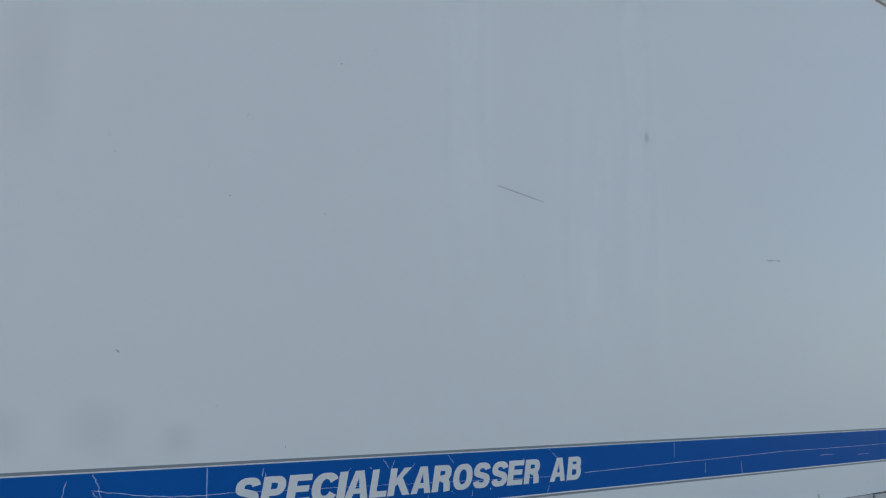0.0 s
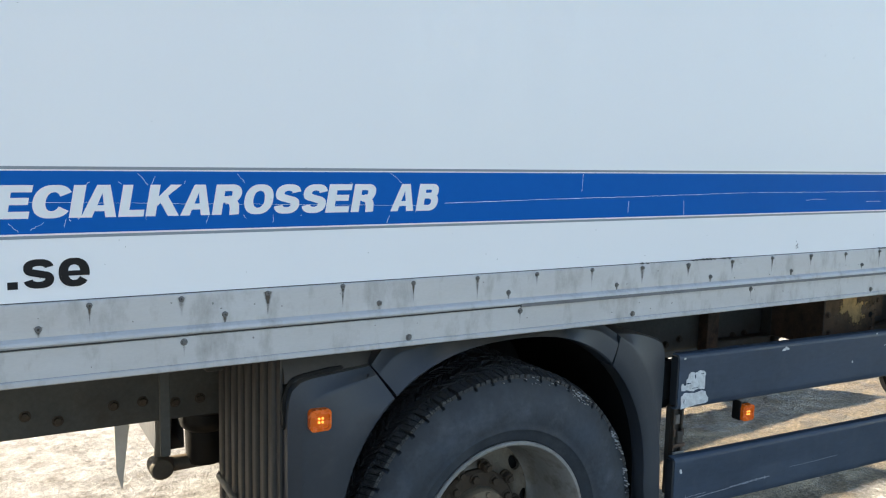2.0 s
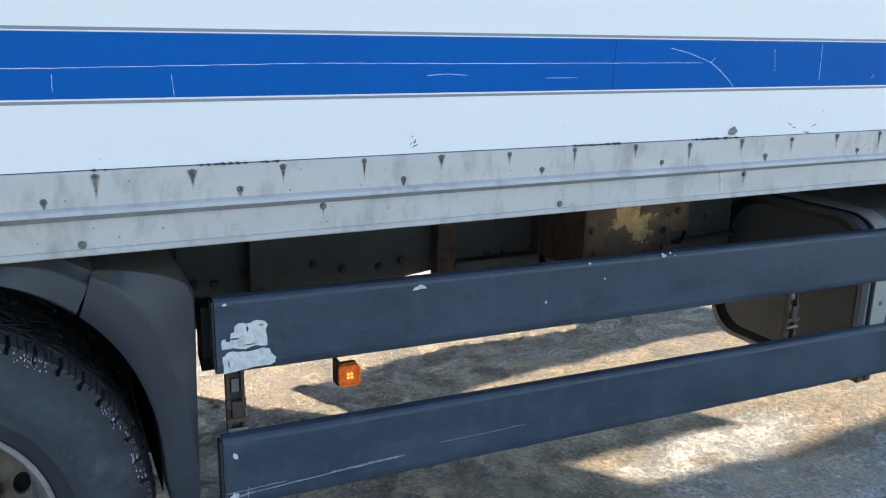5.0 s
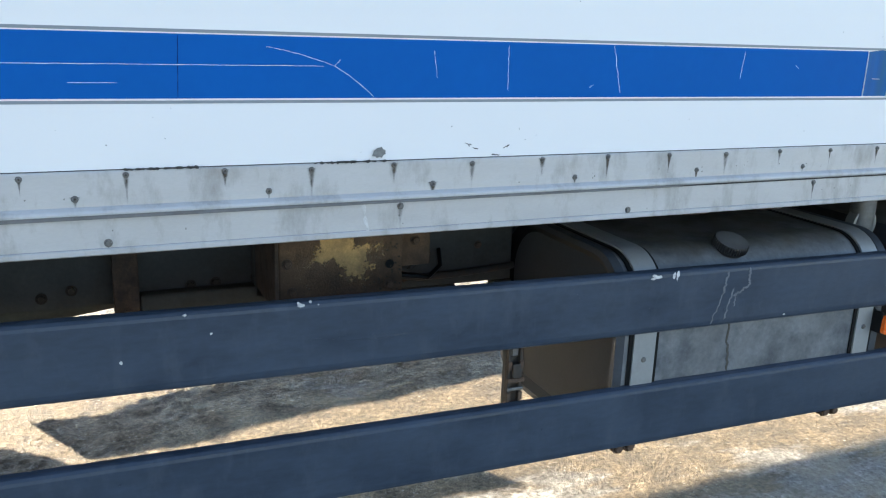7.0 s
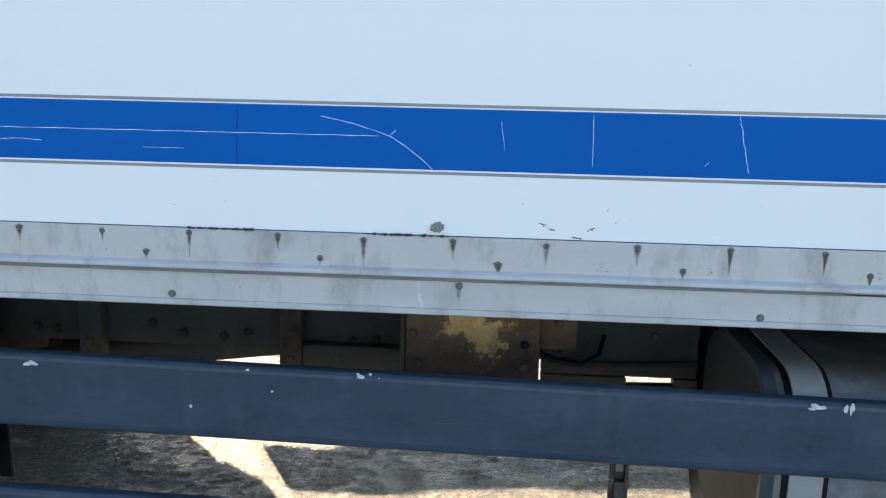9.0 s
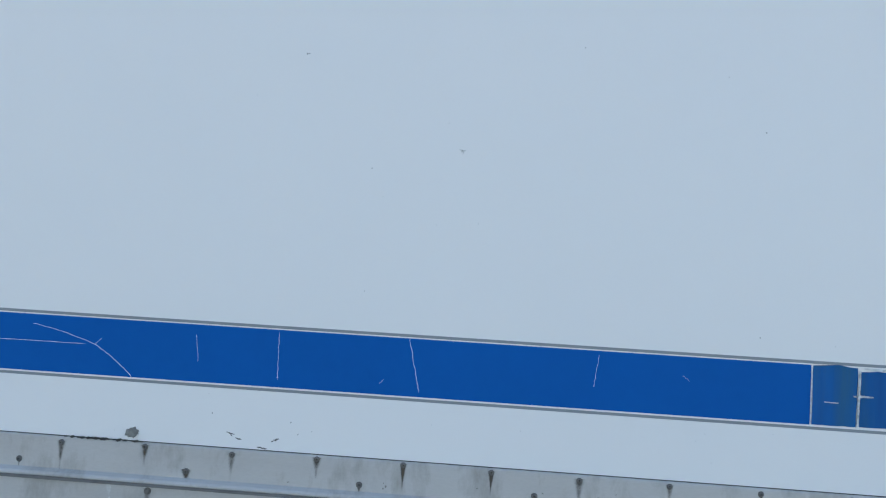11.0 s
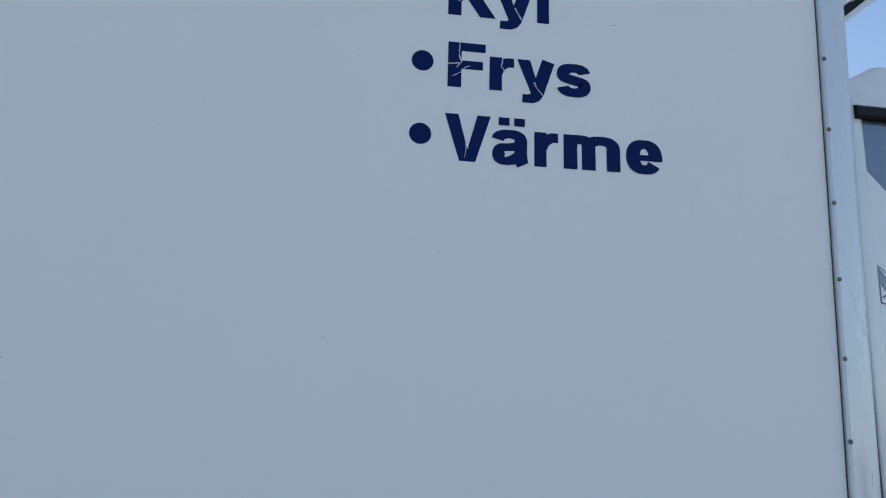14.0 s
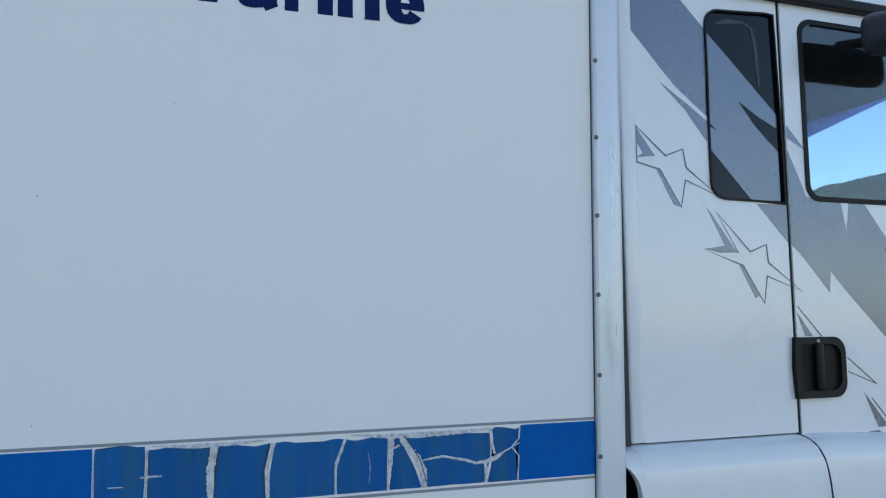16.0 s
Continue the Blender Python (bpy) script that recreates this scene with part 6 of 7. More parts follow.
# brackets that carry the guards
for x in (0.666, 2.588):
    bm = box(bmesh.new(), (x, 0.096, 0.44), (x + 0.046, 0.102, 0.94), 0.002)
    box(bm, (x, 0.082, 0.44), (x + 0.009, 0.096, 0.94), 0.002)
    box(bm, (x + 0.037, 0.082, 0.44), (x + 0.046, 0.096, 0.94), 0.002)
    br = part("guard_bracket", bm, "post_steel", truck, "grimy steel guard post with clamps")
    part("flange", box(bmesh.new(), (x + 0.004, 0.1025, 0.50), (x + 0.012, 0.125, 0.93), 0.002), "chassis", br)
    part("clamp", box(bmesh.new(), (x - 0.004, 0.074, 0.676), (x + 0.052, 0.0815, 0.690), 0.003), "rust", br, "rusty band clamp")
    part("clamp", box(bmesh.new(), (x - 0.002, 0.074, 0.652), (x + 0.050, 0.0815, 0.662), 0.003), "rivet", br, "steel band clamp")
    part("clamp_latch", box(bmesh.new(), (x + 0.010, 0.070, 0.692), (x + 0.036, 0.0815, 0.735), 0.003), "post_steel", br)
    part("plate", box(bmesh.new(), (x + 0.013, 0.086, 0.755), (x + 0.033, 0.0955, 0.79), 0.002), "rivet", br, "small bare steel plate")
    for z in (0.62, 0.715, 0.81):
        for dx in (0.0045, 0.0415):
            k = part("clip", box(bmesh.new(), (x + dx - 0.006, 0.077, z), (x + dx + 0.006, 0.084, z + 0.026), 0.002), "rust", br)
    k = part("bolt", bolt_head(0.009, 0.01), "rust", br)
    k.matrix_basis = pose(x + 0.027, 0.096, 0.60)
part("end_cap", prism_x(bmesh.new(), [(0.088, 0.855), (0.088, 0.985), (0.16, 0.985), (0.16, 0.84), (0.12, 0.81)], 0.616, 0.662), "black", truck, "black rubber end buffer")
for g, z0, z1 in ((upper, 0.838, 1.008), (lower, 0.470, 0.646)):
    part("end_edge", box(bmesh.new(), (0.634 if z0 > 0.7 else 0.636, 0.046, z0), (0.6388 if z0 > 0.7 else 0.6438, 0.078, z1), 0.0015), "crease", g, "dark cut end of the plank")
for x in (3.015, 3.885):
    z = 0.466 - 0.018 * x
    br = part("guard_bracket", box(bmesh.new(), (x - 0.045, 0.074, z - 0.022), (x + 0.04, 0.13, z + 0.012), 0.004), "rust", truck, "rusty guard bracket")
    for dx in (-0.03, 0.012):
        k = part("bolt", bolt_head(0.013, 0.016), "rust", br)
        k.matrix_basis = pose(x + dx, 0.074, z - 0.008)

# guard plank on the far side, with a gap between its lengths
# Unseen plank; its bent outline is shaped to cast the ground shadow.
far_lower = [(0.735, 0.392), (1.0, 0.388), (1.25, 0.335), (1.55, 0.30), (2.6, 0.288), (2.78, 0.215), (3.6, 0.215), (3.6, 0.462), (2.77, 0.482), (2.17, 0.505), (1.66, 0.527), (1.37, 0.55), (1.0, 0.578), (0.675, 0.585)]
part("far_side_guard", plate(bmesh.new(), far_lower, W - 0.05, 0.025), "guard", truck, "dark far side guard plank, shaped for its ground shadow")
# Unseen plate added on the far side; its outline shapes the sunlit patch.
part("far_mudguard_apron", plate(bmesh.new(), [(0.30, 0.48), (0.50, 0.50), (0.585, 0.56), (0.60, 0.80), (0.70, 0.97), (0.725, 1.06), (0.69, 1.12), (0.655, 1.163), (0.665, 1.205), (0.70, 1.235), (0.30, 1.235)], W - 0.05, 0.012), "plastic", truck, "unseen far side plate shaping the ground shadow")
part("far_side_guard", box(bmesh.new(), (0.56, W - 0.05, 0.815), (1.62, W - 0.025, 1.0), 0.008), "guard", truck, "dark side guard plank")
part("far_side_guard", box(bmesh.new(), (-3.9, W - 0.05, 0.455), (-1.6, W - 0.025, 0.655), 0.008), "guard", truck, "dark side guard plank")

# ---------------------------------------------------------------- fuel tank
TX0, TX1, TY0, TY1, TZ0, TZ1 = 2.945, 4.06, 0.082, 0.80, 0.38, 1.005


def tank_section(grow=0.0):
    pts = []
    y0, y1, z0, z1 = TY0 - grow, TY1 + grow, TZ0 - grow, TZ1 + grow
    for cy, cz, r, a in ((y0 + 0.14, z1 - 0.14, 0.14, 90), (y0 + 0.13, z0 + 0.13, 0.13, 180), (y1 - 0.13, z0 + 0.13, 0.13, 270), (y1 - 0.17, z1 - 0.17, 0.17, 0)):
        for i in range(9):
            t = radians(a + 90 * i / 8)
            pts.append((cy + r * math.cos(t), cz + r * math.sin(t)))
    return pts


tank = part("fuel_tank", prism_x(bmesh.new(), tank_section(), TX0 + 0.03, TX1 - 0.03), "tank", truck, "dusty aluminium fuel tank with steel straps", smooth=True)
for x0, x1 in ((TX0, TX0 + 0.032), (TX1 - 0.032, TX1)):
    bm = bmesh.new()
    o, n = tank_section(0.006), tank_section(-0.012)
    for a, b, xx0, xx1 in ((o, n, x0, x1),):
        v = [[bm.verts.new((xx, y, z)) for y, z in s] for xx in (xx0, xx1) for s in (a, b)]
        k = len(a)
        for i in range(k):
            j = (i + 1) % k
            bm.faces.new((v[0][i], v[0][j], v[1][j], v[1][i]))
            bm.faces.new((v[2][i], v[2][j], v[3][j], v[3][i]))
            bm.faces.new((v[0][i], v[0][j], v[2][j], v[2][i]))
            bm.faces.new((v[1][i], v[1][j], v[3][j], v[3][i]))
    part("end_rim", bm, "tank_band", tank, "dark folded end seam", smooth=True)
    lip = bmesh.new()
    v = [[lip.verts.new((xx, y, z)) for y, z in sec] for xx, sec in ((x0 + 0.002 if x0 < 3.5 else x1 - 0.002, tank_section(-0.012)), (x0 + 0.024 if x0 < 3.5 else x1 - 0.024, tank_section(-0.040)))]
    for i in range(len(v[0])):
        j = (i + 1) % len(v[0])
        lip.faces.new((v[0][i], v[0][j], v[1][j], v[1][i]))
    # Black puts the shade of this lip into its colour.
    part("end_dish", lip, "black", tank, "sloping lip of the dished tank end, blackened for shade", smooth=True)
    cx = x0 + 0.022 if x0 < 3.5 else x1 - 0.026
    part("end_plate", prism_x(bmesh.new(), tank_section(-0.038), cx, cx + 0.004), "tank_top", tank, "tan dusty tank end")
for x0, w in ((3.010, 0.080), (3.945, 0.070)):
    for dx, ww, g, mat in ((0.0, w, 0.010, "strap"), (-0.014, w + 0.028, 0.005, "black")):
        bm = bmesh.new()
        sec, sec2 = tank_section(g), tank_section(0.001)
        v = [[bm.verts.new((xx, y, z)) for y, z in s] for xx in (x0 + dx, x0 + dx + ww) for s in (sec, sec2)]
        for i in range(len(sec)):
            j = (i + 1) % len(sec)
            bm.faces.new((v[0][i], v[0][j], v[2][j], v[2][i]))
            bm.faces.new((v[0][i], v[0][j], v[1][j], v[1][i]))
            bm.faces.new((v[2][i], v[2][j], v[3][j], v[3][i]))
        part("strap" if mat == "strap" else "strap_liner", bm, mat, tank, "grey steel tank strap" if mat == "strap" else "black rubber strap liner", smooth=True)
    for z in (0.69, 0.50):
        k = part("rivet", lathe_y(bmesh.new(), [(0.009, 0.002), (0.009, -0.002), (0.006, -0.005), (0, -0.005)], 0, 0, 12), "rivet", tank)
        k.matrix_basis = pose(x0 + w / 2, TY0 - 0.010, z)
M["rubber_cap"] = material("black_cap_plastic", (0.014, 0.015, 0.017), 0.45, vary=0.2, scale=20, bump=0.1)
settled(M["rubber_cap"], (0.17, 0.17, 0.17), 0.70, 1.0, 0.75)
# filler cap on the rounded shoulder
bm = bmesh.new()
prof = [(0.056, 0.0), (0.056, 0.012), (0.066, 0.014), (0.068, 0.018), (0.068, 0.040), (0.063, 0.046), (0.045, 0.050), (0.0, 0.053)]
lathe_y(bm, [(r, -y) for r, y in prof], 0, 0, 80)
for v in bm.verts:
    if 0.0655 < math.hypot(v.co.x, v.co.z) and int(round(math.atan2(v.co.z, v.co.x) / (2 * math.pi) * 80)) % 2:
        v.co.x *= 0.93
        v.co.z *= 0.93
cap = part("filler_cap", bm, "rubber_cap", tank, "dark knurled fuel filler cap", smooth=True)
cap.matrix_basis = pose(3.412, 0.162, 0.986, -70, 0, 0) @ Matrix.Scale(0.84, 4)
rt = random.Random(6)
bm = bmesh.new()
ribbon(bm, wander((3.375, 0.78), (3.395, 0.60), 12, 0.006, rt), 0.008, TY0 - 0.0012, 0.001, rt)
part("drip_mark", bm, "chassis", tank, "dark dried drip", kind="stuff")
part("air_line", tube(bmesh.new(), [(4.00, 0.08, 0.78), (4.02, 0.075, 0.755), (4.03, 0.06, 0.735)], 0.004, 6), "black", truck, "thin black lamp cable", smooth=True)
# pipework between the tank and the cab
part("pipe", tube(bmesh.new(), [(4.22, 0.35, 1.15), (4.22, 0.35, 0.6)], 0.045, 14), "tank", truck, "grey metal pipe", smooth=True)
part("pipe_clamp", lathe_y(bmesh.new(), [(0.06, 0.33), (0.06, 0.37), (0.048, 0.37), (0.048, 0.33)], 4.22, 0.98, 16, True), "strap", truck, "steel pipe clamp")
part("battery_box", box(bmesh.new(), (4.32, 0.14, 0.45), (4.85, 0.8, 0.98), 0.02), "plastic", truck, "black plastic battery box", smooth=True)
for x in (3.25, 3.56):
    part("floor_bracket", box(bmesh.new(), (x, 0.2, 1.10), (x + 0.10, 0.3, 1.162), 0.005), "rust", truck, "rusty floor bracket")

# ---------------------------------------------------------------- cab
CY = 0.080
cab = new("cab")
cab.parent = truck
cab["label"] = "white sleeper cab with silver-grey star graphics"


def outer_loop(x0, x1, z0, z1, inner):
    """Points on a rectangle, one for each point of the opening's outline, in the same order."""
    cx, cz = sum(p[0] for p in inner) / len(inner), sum(p[1] for p in inner) / len(inner)
    out = []
    for x, z in inner:
        dx, dz = x - cx, z - cz
        k = min((((x1 if dx > 0 else x0) - cx) / dx) if abs(dx) > 1e-9 else 1e9, (((z1 if dz > 0 else z0) - cz) / dz) if abs(dz) > 1e-9 else 1e9)
        out.append([cx + dx * k, cz + dz * k])
    for tx, tz in ((x0, z0), (x0, z1), (x1, z0), (x1, z1)):
        i = min(range(len(out)), key=lambda q: (out[q][0] - tx) ** 2 + (out[q][1] - tz) ** 2)
        out[i] = [tx, tz]
    return out


def quarter_arc(cx, cz, a):
    """Six points of a corner of 50 mm radius, from angle a on."""
    return [(cx + 0.05 * math.cos(math.radians(a + 18 * k)), cz + 0.05 * math.sin(math.radians(a + 18 * k))) for k in range(6)]


QW = quarter_arc(5.400, 2.278, 180) + [(5.54, 2.226), (5.625, 2.222), (5.625, 2.33), (5.622, 2.5), (5.618, 2.65), (5.614, 2.815), (5.58, 2.817), (5.50, 2.811)] + quarter_arc(5.402, 2.755, 90) + [(5.352, 2.6), (5.350, 2.45)]
side = part("cab_side", ring_plate(bmesh.new(), outer_loop(5.0945, 5.628, 1.545, 2.875, QW), QW, CY, 0.03), "cab", cab, "white cab rear side panel")
seal_in = [(5.4875 + (x - 5.4875) * 0.960, 2.52 + (z - 2.52) * 0.980) for x, z in QW]
part("quarter_window", plate(bmesh.new(), QW, CY + 0.004, 0.004), "glass_dark", cab, "dark tinted cab quarter window")
part("window_seal", ring_plate(bmesh.new(), QW, seal_in, CY - 0.0064, 0.0094), "black", cab, "black rubber window seal")
part("blind_frame", ribbon(bmesh.new(), [(5.395, 2.762), (5.44, 2.775), (5.50, 2.778), (5.532, 2.762), (5.542, 2.72), (5.548, 2.64), (5.550, 2.575)], 0.012, CY + 0.0025, 0.001, random.Random(2)), "blind", cab, "pale frame behind the glass")
DW = rounded_rect(5.708, 6.42, 2.238, 2.818, 0.05)
door = part("door", ring_plate(bmesh.new(), outer_loop(5.642, 6.52, 1.50, 2.875, DW), DW, CY, 0.035), "cab", cab, "white cab door")
dwin_in = rounded_rect(5.724, 6.40, 2.254, 2.802, 0.04)
part("window_seal", ring_plate(bmesh.new(), DW, dwin_in, CY - 0.004, 0.012), "black", door, "black rubber window seal")
g = part("door_glass", plate(bmesh.new(), dwin_in, CY + 0.003, 0.004), "glass", door, "clear door glass")
g.visible_shadow = False
part("door_gap", box(bmesh.new(), (5.6285, CY + 0.006, 1.50), (5.6415, CY + 0.03, 2.875)), "black", cab, "dark door seam")
# door handle: black recess with a bar
M["handle"] = material("charcoal_handle_plastic", (0.007, 0.008, 0.009), 0.5, spec=0.2, vary=0.2, scale=14, fine=160, bump=0.15, depth=0.001)
hx0, hx1, hz0, hz1 = 5.622, 5.812, 1.643, 1.824
shape = [(hx0, hz0), (hx0 - 0.006, (hz0 + hz1) / 2), (hx0, hz1)] + [(hx1 - 0.045 + 0.045 * math.sin(a * math.pi / 10), hz1 - 0.045 + 0.045 * math.cos(a * math.pi / 10)) for a in range(6)] + [(hx1 - 0.045 + 0.045 * math.cos(a * math.pi / 10), hz0 + 0.045 - 0.045 * math.sin(a * math.pi / 10)) for a in range(6)]
hcx, hcz = 5.720, (hz0 + hz1) / 2
h = part("door_handle", plate(bmesh.new(), shape, CY - 0.005, 0.009), "black", door, "black plastic door handle")
part("frame", ring_plate(bmesh.new(), shape, [(hcx + (x - hcx) * 0.80, hcz + (z - hcz) * 0.76) for x, z in shape], CY - 0.016, 0.011), "handle", h, "raised charcoal rim")
part("grip", box(bmesh.new(), (5.694, CY - 0.026, 1.664), (5.722, CY - 0.008, 1.808), 0.009, 3), "handle", h, "vertical grip bar", smooth=True)
part("lock", lathe_y(bmesh.new(), [(0.006, CY - 0.012), (0.006, CY - 0.0185), (0.003, CY - 0.0185), (0, CY - 0.016)], 5.706, 1.812, 12), "strap", h, "small lock barrel")

# graphics
BAND_A = [(5.098, 2.856), (5.204, 2.868), (5.276, 2.815), (5.3505, 2.742), (5.3505, 2.474), (5.30, 2.510), (5.235, 2.560), (5.098, 2.706)]
BAND_GLASS = [(5.362, 2.733), (5.44, 2.662), (5.612, 2.500), (5.612, 2.235), (5.502, 2.232), (5.362, 2.376)]
BAND_FOOT = [(5.516, 2.2215), (5.628, 2.2215), (5.628, 2.108)]
BAND_B = [(5.643, 2.395), (5.709, 2.250), (5.843, 2.246), (5.862, 2.146), (5.878, 2.244), (5.94, 2.240), (6.10, 2.04), (6.30, 1.84), (6.50, 1.66), (6.50, 1.53), (6.25, 1.58), (6.0, 1.817), (5.851, 1.958), (5.787, 2.024), (5.780, 1.958), (5.679, 2.068), (5.643, 2.10)]
for pts, y in ((BAND_A, CY - 0.0008), (BAND_GLASS, CY + 0.0032), (BAND_FOOT, CY - 0.0008)):
    part("graphic_band", plate(bmesh.new(), pts, y, 0.0007), "foil", side, "silver-grey diagonal graphic band")
part("graphic_band", plate(bmesh.new(), BAND_B, CY - 0.0008, 0.0007), "foil", door, "silver-grey diagonal graphic band")
for pts, y, mat, par in (([(5.188, 2.563), (5.27, 2.512), (5.347, 2.460), (5.347, 2.396), (5.273, 2.488)], CY - 0.0012, "foil", side), ([(5.362, 2.455), (5.384, 2.436), (5.362, 2.446)], CY + 0.0024, "glass_dark", side),
                         ([(5.469, 2.531), (5.54, 2.489), (5.612, 2.456), (5.612, 2.385), (5.535, 2.452)], CY + 0.0024, "glass_dark", side), ([(5.645, 2.470), (5.712, 2.397), (5.645, 2.430)], CY - 0.0008, "foil", door)):
    part("graphic_dart", plate(bmesh.new(), pts, y, 0.0007), mat, par, "sharp grey graphic dart")


def star(pts, parent, w=0.005, shades=()):
    n = len(pts)
    inner, outer = [], []
    for i in range(n):
        (xa, za), (x, z), (xb, zb) = pts[i - 1], pts[i], pts[(i + 1) % n]
        la, lb = math.hypot(x - xa, z - za), math.hypot(xb - x, zb - z)
        nx, nz = -(z - za) / la - (zb - z) / lb, (x - xa) / la + (xb - x) / lb
        l = max(math.hypot(nx, nz), 0.5)
        inner.append((x + nx / l * w / 2, z + nz / l * w / 2))
        outer.append((x - nx / l * w / 2, z - nz / l * w / 2))
    bm = ring_plate(bmesh.new(), outer, inner, CY - 0.0014, 0.001)
    s = part("star_graphic", bm, "foil_dark", parent, "outlined grey star graphic")
    for q in shades:
        part("star_shade", plate(bmesh.new(), q, CY - 0.0009, 0.0006), "foil", parent, "grey star shading")
    return s


star([(5.102, 2.427), (5.199, 2.347), (5.259, 2.370), (5.268, 2.316), (5.381, 2.237), (5.264, 2.280), (5.246, 2.200), (5.178, 2.306), (5.102, 2.323)], side,
     shades=([(5.102, 2.424), (5.163, 2.344), (5.122, 2.350), (5.102, 2.380)], [(5.122, 2.350), (5.163, 2.344), (5.102, 2.337)], [(5.165, 2.309), (5.178, 2.306), (5.246, 2.200), (5.220, 2.207)]))
star([(5.368, 2.190), (5.484, 2.077), (5.544, 2.100), (5.549, 2.046), (5.672, 1.961), (5.542, 2.006), (5.527, 1.925), (5.455, 2.036), (5.320, 2.080), (5.440, 2.074)], side,
     shades=([(5.333, 2.204), (5.360, 2.172), (5.427, 2.085), (5.393, 2.093)], [(5.320, 2.082), (5.393, 2.093), (5.427, 2.085), (5.440, 2.074), (5.373, 2.072)], [(5.440, 2.040), (5.455, 2.036), (5.510, 1.950), (5.496, 1.940)]))
rs = random.Random(14)
for pts in ([(5.649, 1.917), (5.737, 1.826)], [(5.834, 1.760), (5.945, 1.677), (5.833, 1.718)], [(5.922, 1.635), (5.99, 1.56)], [(5.867, 1.527), (5.99, 1.490)]):
    for p, q in zip(pts, pts[1:]):
        part("star_line", ribbon(bmesh.new(), wander(p, q, 1, 0.0, rs), 0.009, CY - 0.0012, 0.001, rs), "foil_dark", door, "thin grey star outline")
for pts in ([(5.645, 1.900), (5.702, 1.827), (5.673, 1.827)], [(5.892, 1.653), (5.985, 1.545), (5.942, 1.545)], [(5.867, 1.530), (5.942, 1.536), (5.99, 1.510), (5.91, 1.518)]):
    part("star_shade", plate(bmesh.new(), pts, CY - 0.0009, 0.0006), "foil", door, "grey star shading")

# rear edge of the cab, gap filler, roof gutter, roof and air deflector
part("rear_edge", box(bmesh.new(), (5.046, CY - 0.010, 1.545), (5.094, CY + 0.05, 2.90), 0.010, 4), "cab", cab, "rounded white rear edge of the cab", smooth=True)
part("rear_wall", box(bmesh.new(), (5.10, CY + 0.032, 1.0), (5.14, W - CY - 0.032, 3.0), 0.01), "cab", cab)
# Dark filler added where the open gap behind the post is shaded.
M["gap_dark"] = material("dark_gap_filler", (0.05, 0.048, 0.045), 0.85, vary=0.25, scale=8, fine=80, bump=0.3, dirt=(0.09, 0.085, 0.08), dirt_amount=0.6, dirt_scale=5, dirt_stretch=(1, 1, 0.5))
part("gap_seal", box(bmesh.new(), (4.991, 0.071, 1.53), (5.0455, 0.14, 2.93), 0.004), "gap_dark", truck, "dark filler for the shaded gap between box and cab")
part("gutter", prism_x(bmesh.new(), [(CY - 0.022, 2.858), (CY - 0.026, 2.866), (CY - 0.026, 2.890), (CY - 0.018, 2.898), (CY - 0.0005, 2.898), (CY - 0.0005, 2.858)], 5.068, 6.75), "black", cab, "black roof gutter trim")
bm = bmesh.new()
sec = [(5.060, CY, 2.895), (5.060, CY + 0.005, 2.985), (5.214, CY + 0.06, 3.076), (6.85, CY + 0.09, 3.10), (6.95, CY + 0.05, 2.895)]
va = [bm.verts.new(p) for p in sec]
vb = [bm.verts.new((x, W - y, z)) for x, y, z in sec]
for i in range(5):
    j = (i + 1) % 5
    bm.faces.new((va[i], va[j], vb[j], vb[i]))
bm.faces.new(va)
bm.faces.new(vb[::-1])
bmesh.ops.bevel(bm, geom=bm.edges[:], offset=0.012, segments=2, affect='EDGES')
part("roof", bm, "cab", cab, "white cab roof with sloping edge", smooth=True)
# lower part: bulging wing over the front wheel, with its dark rear opening
wing = [(CY + 0.02, 1.542), (CY - 0.010, 1.540), (CY - 0.045, 1.530), (CY - 0.066, 1.510), (CY - 0.074, 1.47), (CY - 0.076, 1.30), (CY - 0.07, 1.0), (CY + 0.05, 1.0), (CY + 0.05, 1.5)]
bm = prism_x(bmesh.new(), wing, 5.036, 6.9, lambda x: (0.0, -0.05 * max(0.0, x - 5.72)), 40)
bmesh.ops.delete(bm, geom=[f for f in bm.faces if all(v.co.x < 5.0361 for v in f.verts)], context='FACES_ONLY')
cols = []
for x, low in ((4.988, 1.497), (5.000, 1.488), (5.010, 1.476), (5.019, 1.462), (5.026, 1.446), (5.0305, 1.425), (5.033, 1.39), (5.036, 1.32)):
    row = [p for p in wing[:6] if p[1] > low + 0.002]
    (ya, za), (yb, zb) = row[-1], wing[len(row)]
    row.append((ya + (yb - ya) * (za - low) / max(za - zb, 1e-4), low))
    row = evenly(row, 12) + [(row[-1][0] + 0.022, low + 0.003)]
    cols.append([bm.verts.new((x, y, z)) for y, z in row])
for p, q in zip(cols, cols[1:]):
    for i in range(len(p) - 1):
        bm.faces.new((p[i], p[i + 1], q[i + 1], q[i]))
front_wing = part("wing", bm, "cab", cab, "white front wing panel", smooth=True)
bm = tube(bmesh.new(), [(5.622, CY + 0.0, 1.5415), (5.624, CY - 0.020, 1.5375), (5.627, CY - 0.042, 1.5305), (5.632, CY - 0.058, 1.519), (5.638, CY - 0.067, 1.505), (5.650, CY - 0.0722, 1.480), (5.659, CY - 0.0742, 1.448), (5.665, CY - 0.0752, 1.41), (5.669, CY - 0.0756, 1.37), (5.672, CY - 0.0758, 1.30)], 0.0026, 6)
part("wing_seam", bm, "black", front_wing, "fine dark seam between wing and door step", smooth=True)
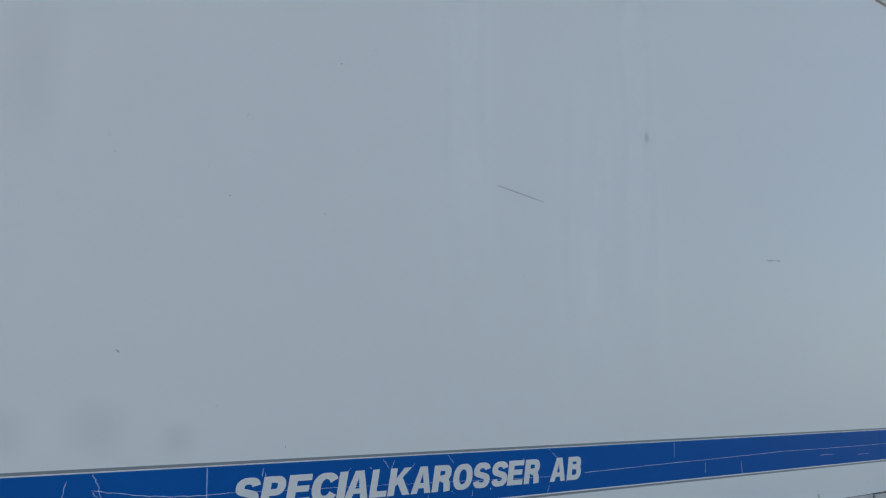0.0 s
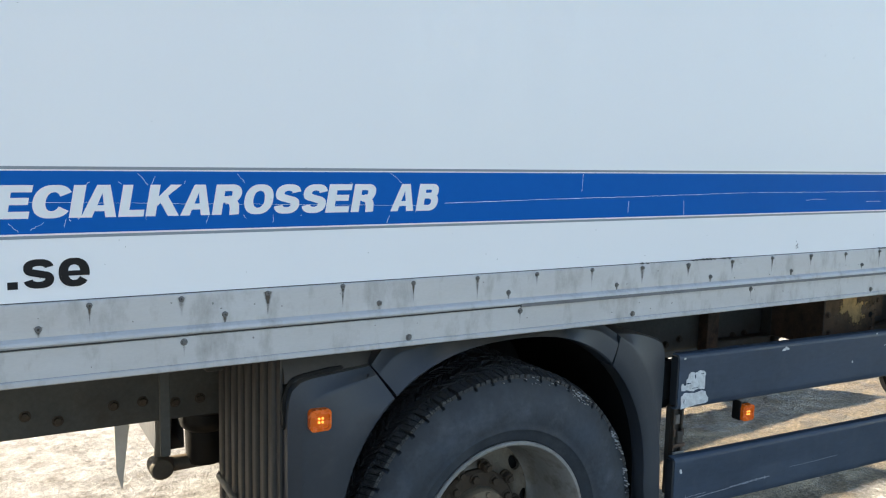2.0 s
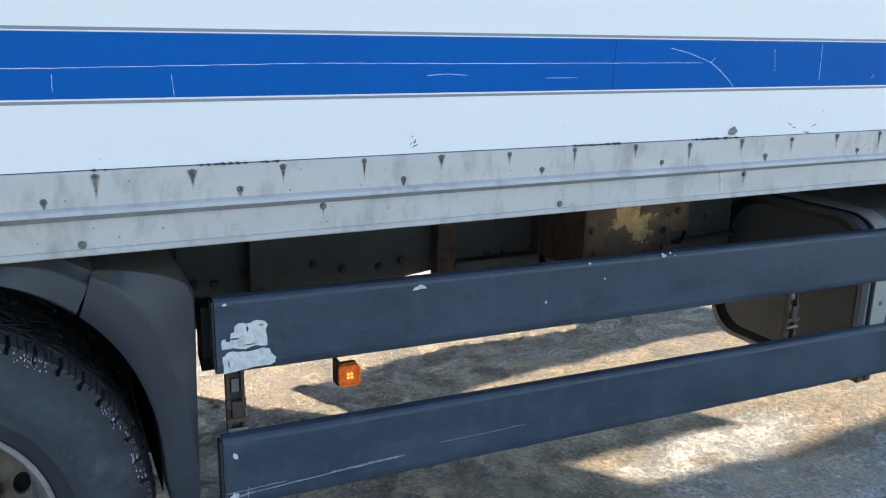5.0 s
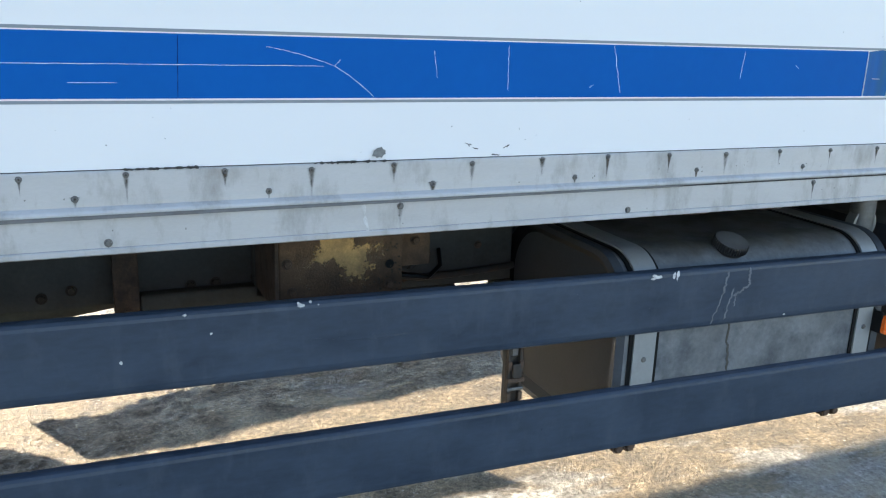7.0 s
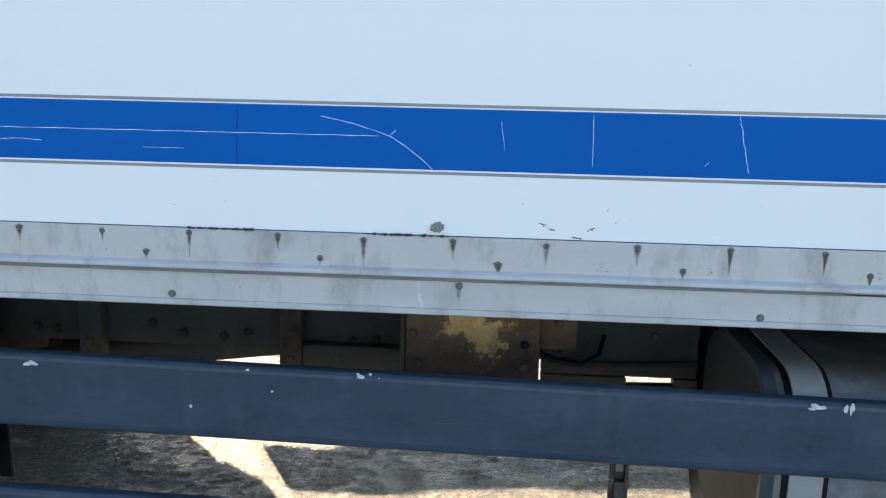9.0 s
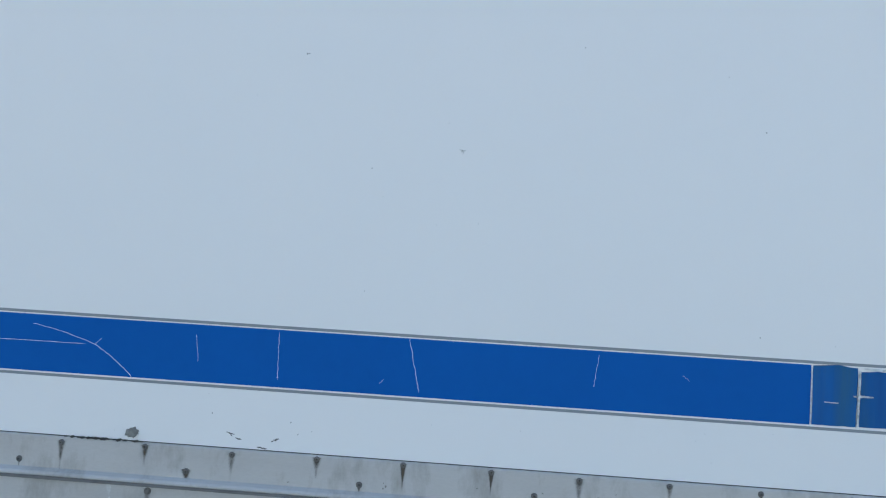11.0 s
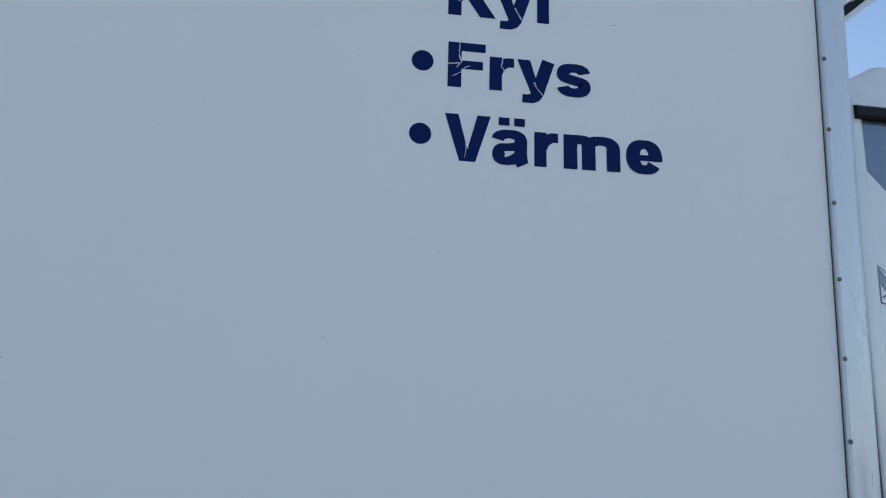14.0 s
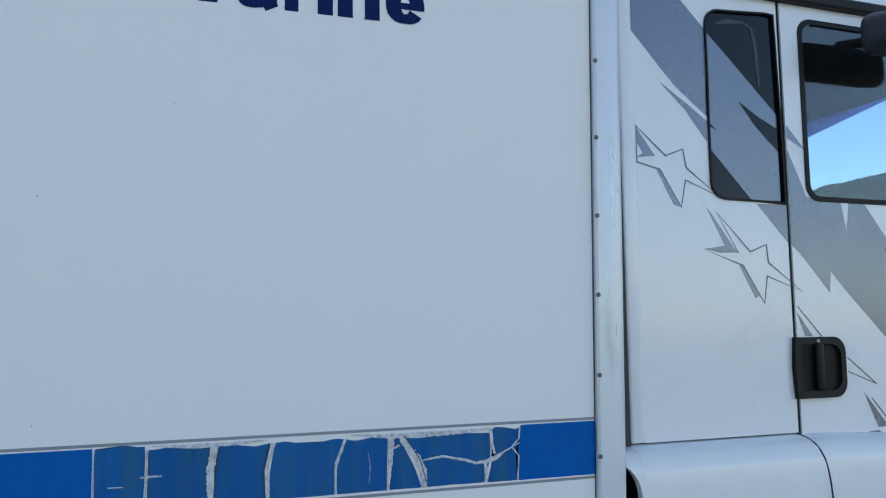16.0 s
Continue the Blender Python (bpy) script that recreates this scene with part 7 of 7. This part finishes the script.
# Added black plug in the hollow wing; paints its opening dark as shade.
part("arch_liner", box(bmesh.new(), (5.037, 0.018, 1.0), (5.06, 0.125, 1.488), 0.004), "liner", cab, "black plug for the shaded wing opening")
part("wing_end", box(bmesh.new(), (4.996, CY + 0.0, 1.0), (5.0355, CY + 0.3, 1.505), 0.006), "black", cab, "black plug for the shaded wing opening edge", smooth=True)
M["dash"] = material("grey_dashboard_plastic", (0.10, 0.12, 0.14), 0.5, vary=0.12, scale=8, bump=0.15)
# cab shell: floor, front, far side, screen
part("floor_pan", box(bmesh.new(), (5.14, CY + 0.05, 1.0), (6.95, W - CY - 0.05, 1.10)), "interior", cab)
part("dashboard", box(bmesh.new(), (6.45, CY + 0.06, 1.15), (6.95, W - CY - 0.06, 2.42), 0.05), "dash", cab, "grey dashboard", smooth=True)
part("front_panel", box(bmesh.new(), (6.955, CY, 1.0), (7.0, W - CY, 2.20), 0.01), "cab", cab)
part("far_side", box(bmesh.new(), (5.14, W - CY - 0.03, 1.1), (6.95, W - CY, 2.88)), "cab", cab)
part("lining", box(bmesh.new(), (5.145, CY + 0.037, 2.882), (6.968, W - CY - 0.04, 2.893)), "interior", cab, "dark roof lining")
part("pillar", box(bmesh.new(), (6.53, CY, 1.5), (6.95, CY + 0.04, 2.88), 0.008), "cab", cab, "white windscreen pillar")
bm = bmesh.new()
low = [(CY + 0.05, 2.888), (0.5, 2.886), (0.80, 2.879), (1.07, 2.842), (1.33, 2.805), (1.6, 2.784), (W - CY - 0.05, 2.775)]
vs = [[bm.verts.new((x, y, z)) for y, z in low + [(y, 2.892) for y, _ in low[::-1]]] for x in (6.962, 6.966)]
n = len(vs[0])
bm.faces.new(vs[0])
bm.faces.new(vs[1][::-1])
for i in range(n):
    bm.faces.new((vs[0][i], vs[0][(i + 1) % n], vs[1][(i + 1) % n], vs[1][i]))
part("sun_strip", bm, "sunstrip", cab, "violet windscreen sun strip")
sg = part("windscreen", box(bmesh.new(), (6.970, CY + 0.04, 2.20), (6.976, W - CY - 0.04, 2.893)), "glass", cab, "clear windscreen")
sg.visible_shadow = False
part("far_lining", box(bmesh.new(), (5.145, W - CY - 0.05, 2.30), (6.5, W - CY - 0.032, 2.88)), "interior", cab, "dark lining of the far door")
bm = bmesh.new()
rw = random.Random(41)
for k in range(90):
    y = 0.15 + 0.025 * k
    box(bm, (6.978, y - 0.016, 2.42), (7.02 + rw.uniform(0, 0.02), y + 0.016, 2.545 + rw.uniform(-0.006, 0.006)), 0.004)
part("snow_ridge", bm, "frost", cab, "ridge of snow lying along the windscreen foot", kind="stuff")
for k, (y, w, h) in enumerate(((1.36, 0.04, 0.05), (1.29, 0.02, 0.06), (1.24, 0.02, 0.06), (1.17, 0.05, 0.03), (1.06, 0.07, 0.07))):
    part("strip_mark", box(bmesh.new(), (6.957, y, 2.822 + (1.36 - y) * 0.14), (6.961, y + w, 2.822 + (1.36 - y) * 0.14 + min(h, 0.045)), 0.001), "sunstrip_mark", cab, "plain dark mark on the sun strip")
# exterior mirror on its arm
bm = box(bmesh.new(), (5.835, -0.17, 2.668), (6.22, -0.02, 2.812), 0.045, 5)
for v in bm.verts:
    f = min(1.0, max(0.0, (-0.03 - v.co.y) / 0.14))
    v.co.z = 2.752 + (v.co.z - 2.752) * (1 - 0.50 * f)
    v.co.x = 6.05 + (v.co.x - 6.05) * (1 - 0.10 * f)
part("mirror_housing", bm, "plastic", cab, "dark grey exterior mirror housing", smooth=True)
part("mirror_arm", tube(bmesh.new(), [(6.05, -0.08, 2.82), (6.3, 0.0, 2.86), (6.6, 0.09, 2.86)], 0.018, 8), "plastic", cab, smooth=True)

# cooling unit over the cab, on the box's front wall
bm = bmesh.new()
sec = [(4.976, 3.096), (5.15, 3.233), (5.332, 3.377), (5.46, 3.50), (5.48, 3.85), (4.976, 3.85)]
va = [bm.verts.new((x, 0.20, z)) for x, z in sec]
vb = [bm.verts.new((x, W - 0.20, z)) for x, z in sec]
for i in range(6):
    j = (i + 1) % 6
    bm.faces.new((va[i], va[j], vb[j], vb[i]))
bm.faces.new(va)
bm.faces.new(vb[::-1])
bmesh.ops.bevel(bm, geom=bm.edges[:], offset=0.03, segments=3, affect='EDGES')
unit = part("cooling_unit", bm, "cab", truck, "white rounded cooling unit on the box front", smooth=True)
# Flat black plates here paint the shade of a recess and a slot.
part("slot", plate(bmesh.new(), [(5.06, 3.215), (5.16, 3.262), (5.25, 3.338), (5.24, 3.345), (5.15, 3.300), (5.06, 3.240)], 0.1965, 0.006), "black", unit, "black plate for the shaded recess under the folded edge")
part("fold", tube(bmesh.new(), [(4.99, 0.198, 3.175), (5.15, 0.196, 3.300), (5.34, 0.196, 3.452), (5.44, 0.198, 3.54)], 0.008, 8), "cab", unit, "folded white edge", smooth=True)
part("slot", plate(bmesh.new(), [(5.20, 3.415), (5.26, 3.445), (5.25, 3.452), (5.20, 3.425)], 0.1975, 0.006), "black", unit, "black plate for a shaded drain slot")
# front wheel hint behind the wing
part("front_mudguard", box(bmesh.new(), (5.15, 0.08, 0.75), (6.6, 0.5, 0.99), 0.03), "plastic", truck, "dark front wheel arch liner")
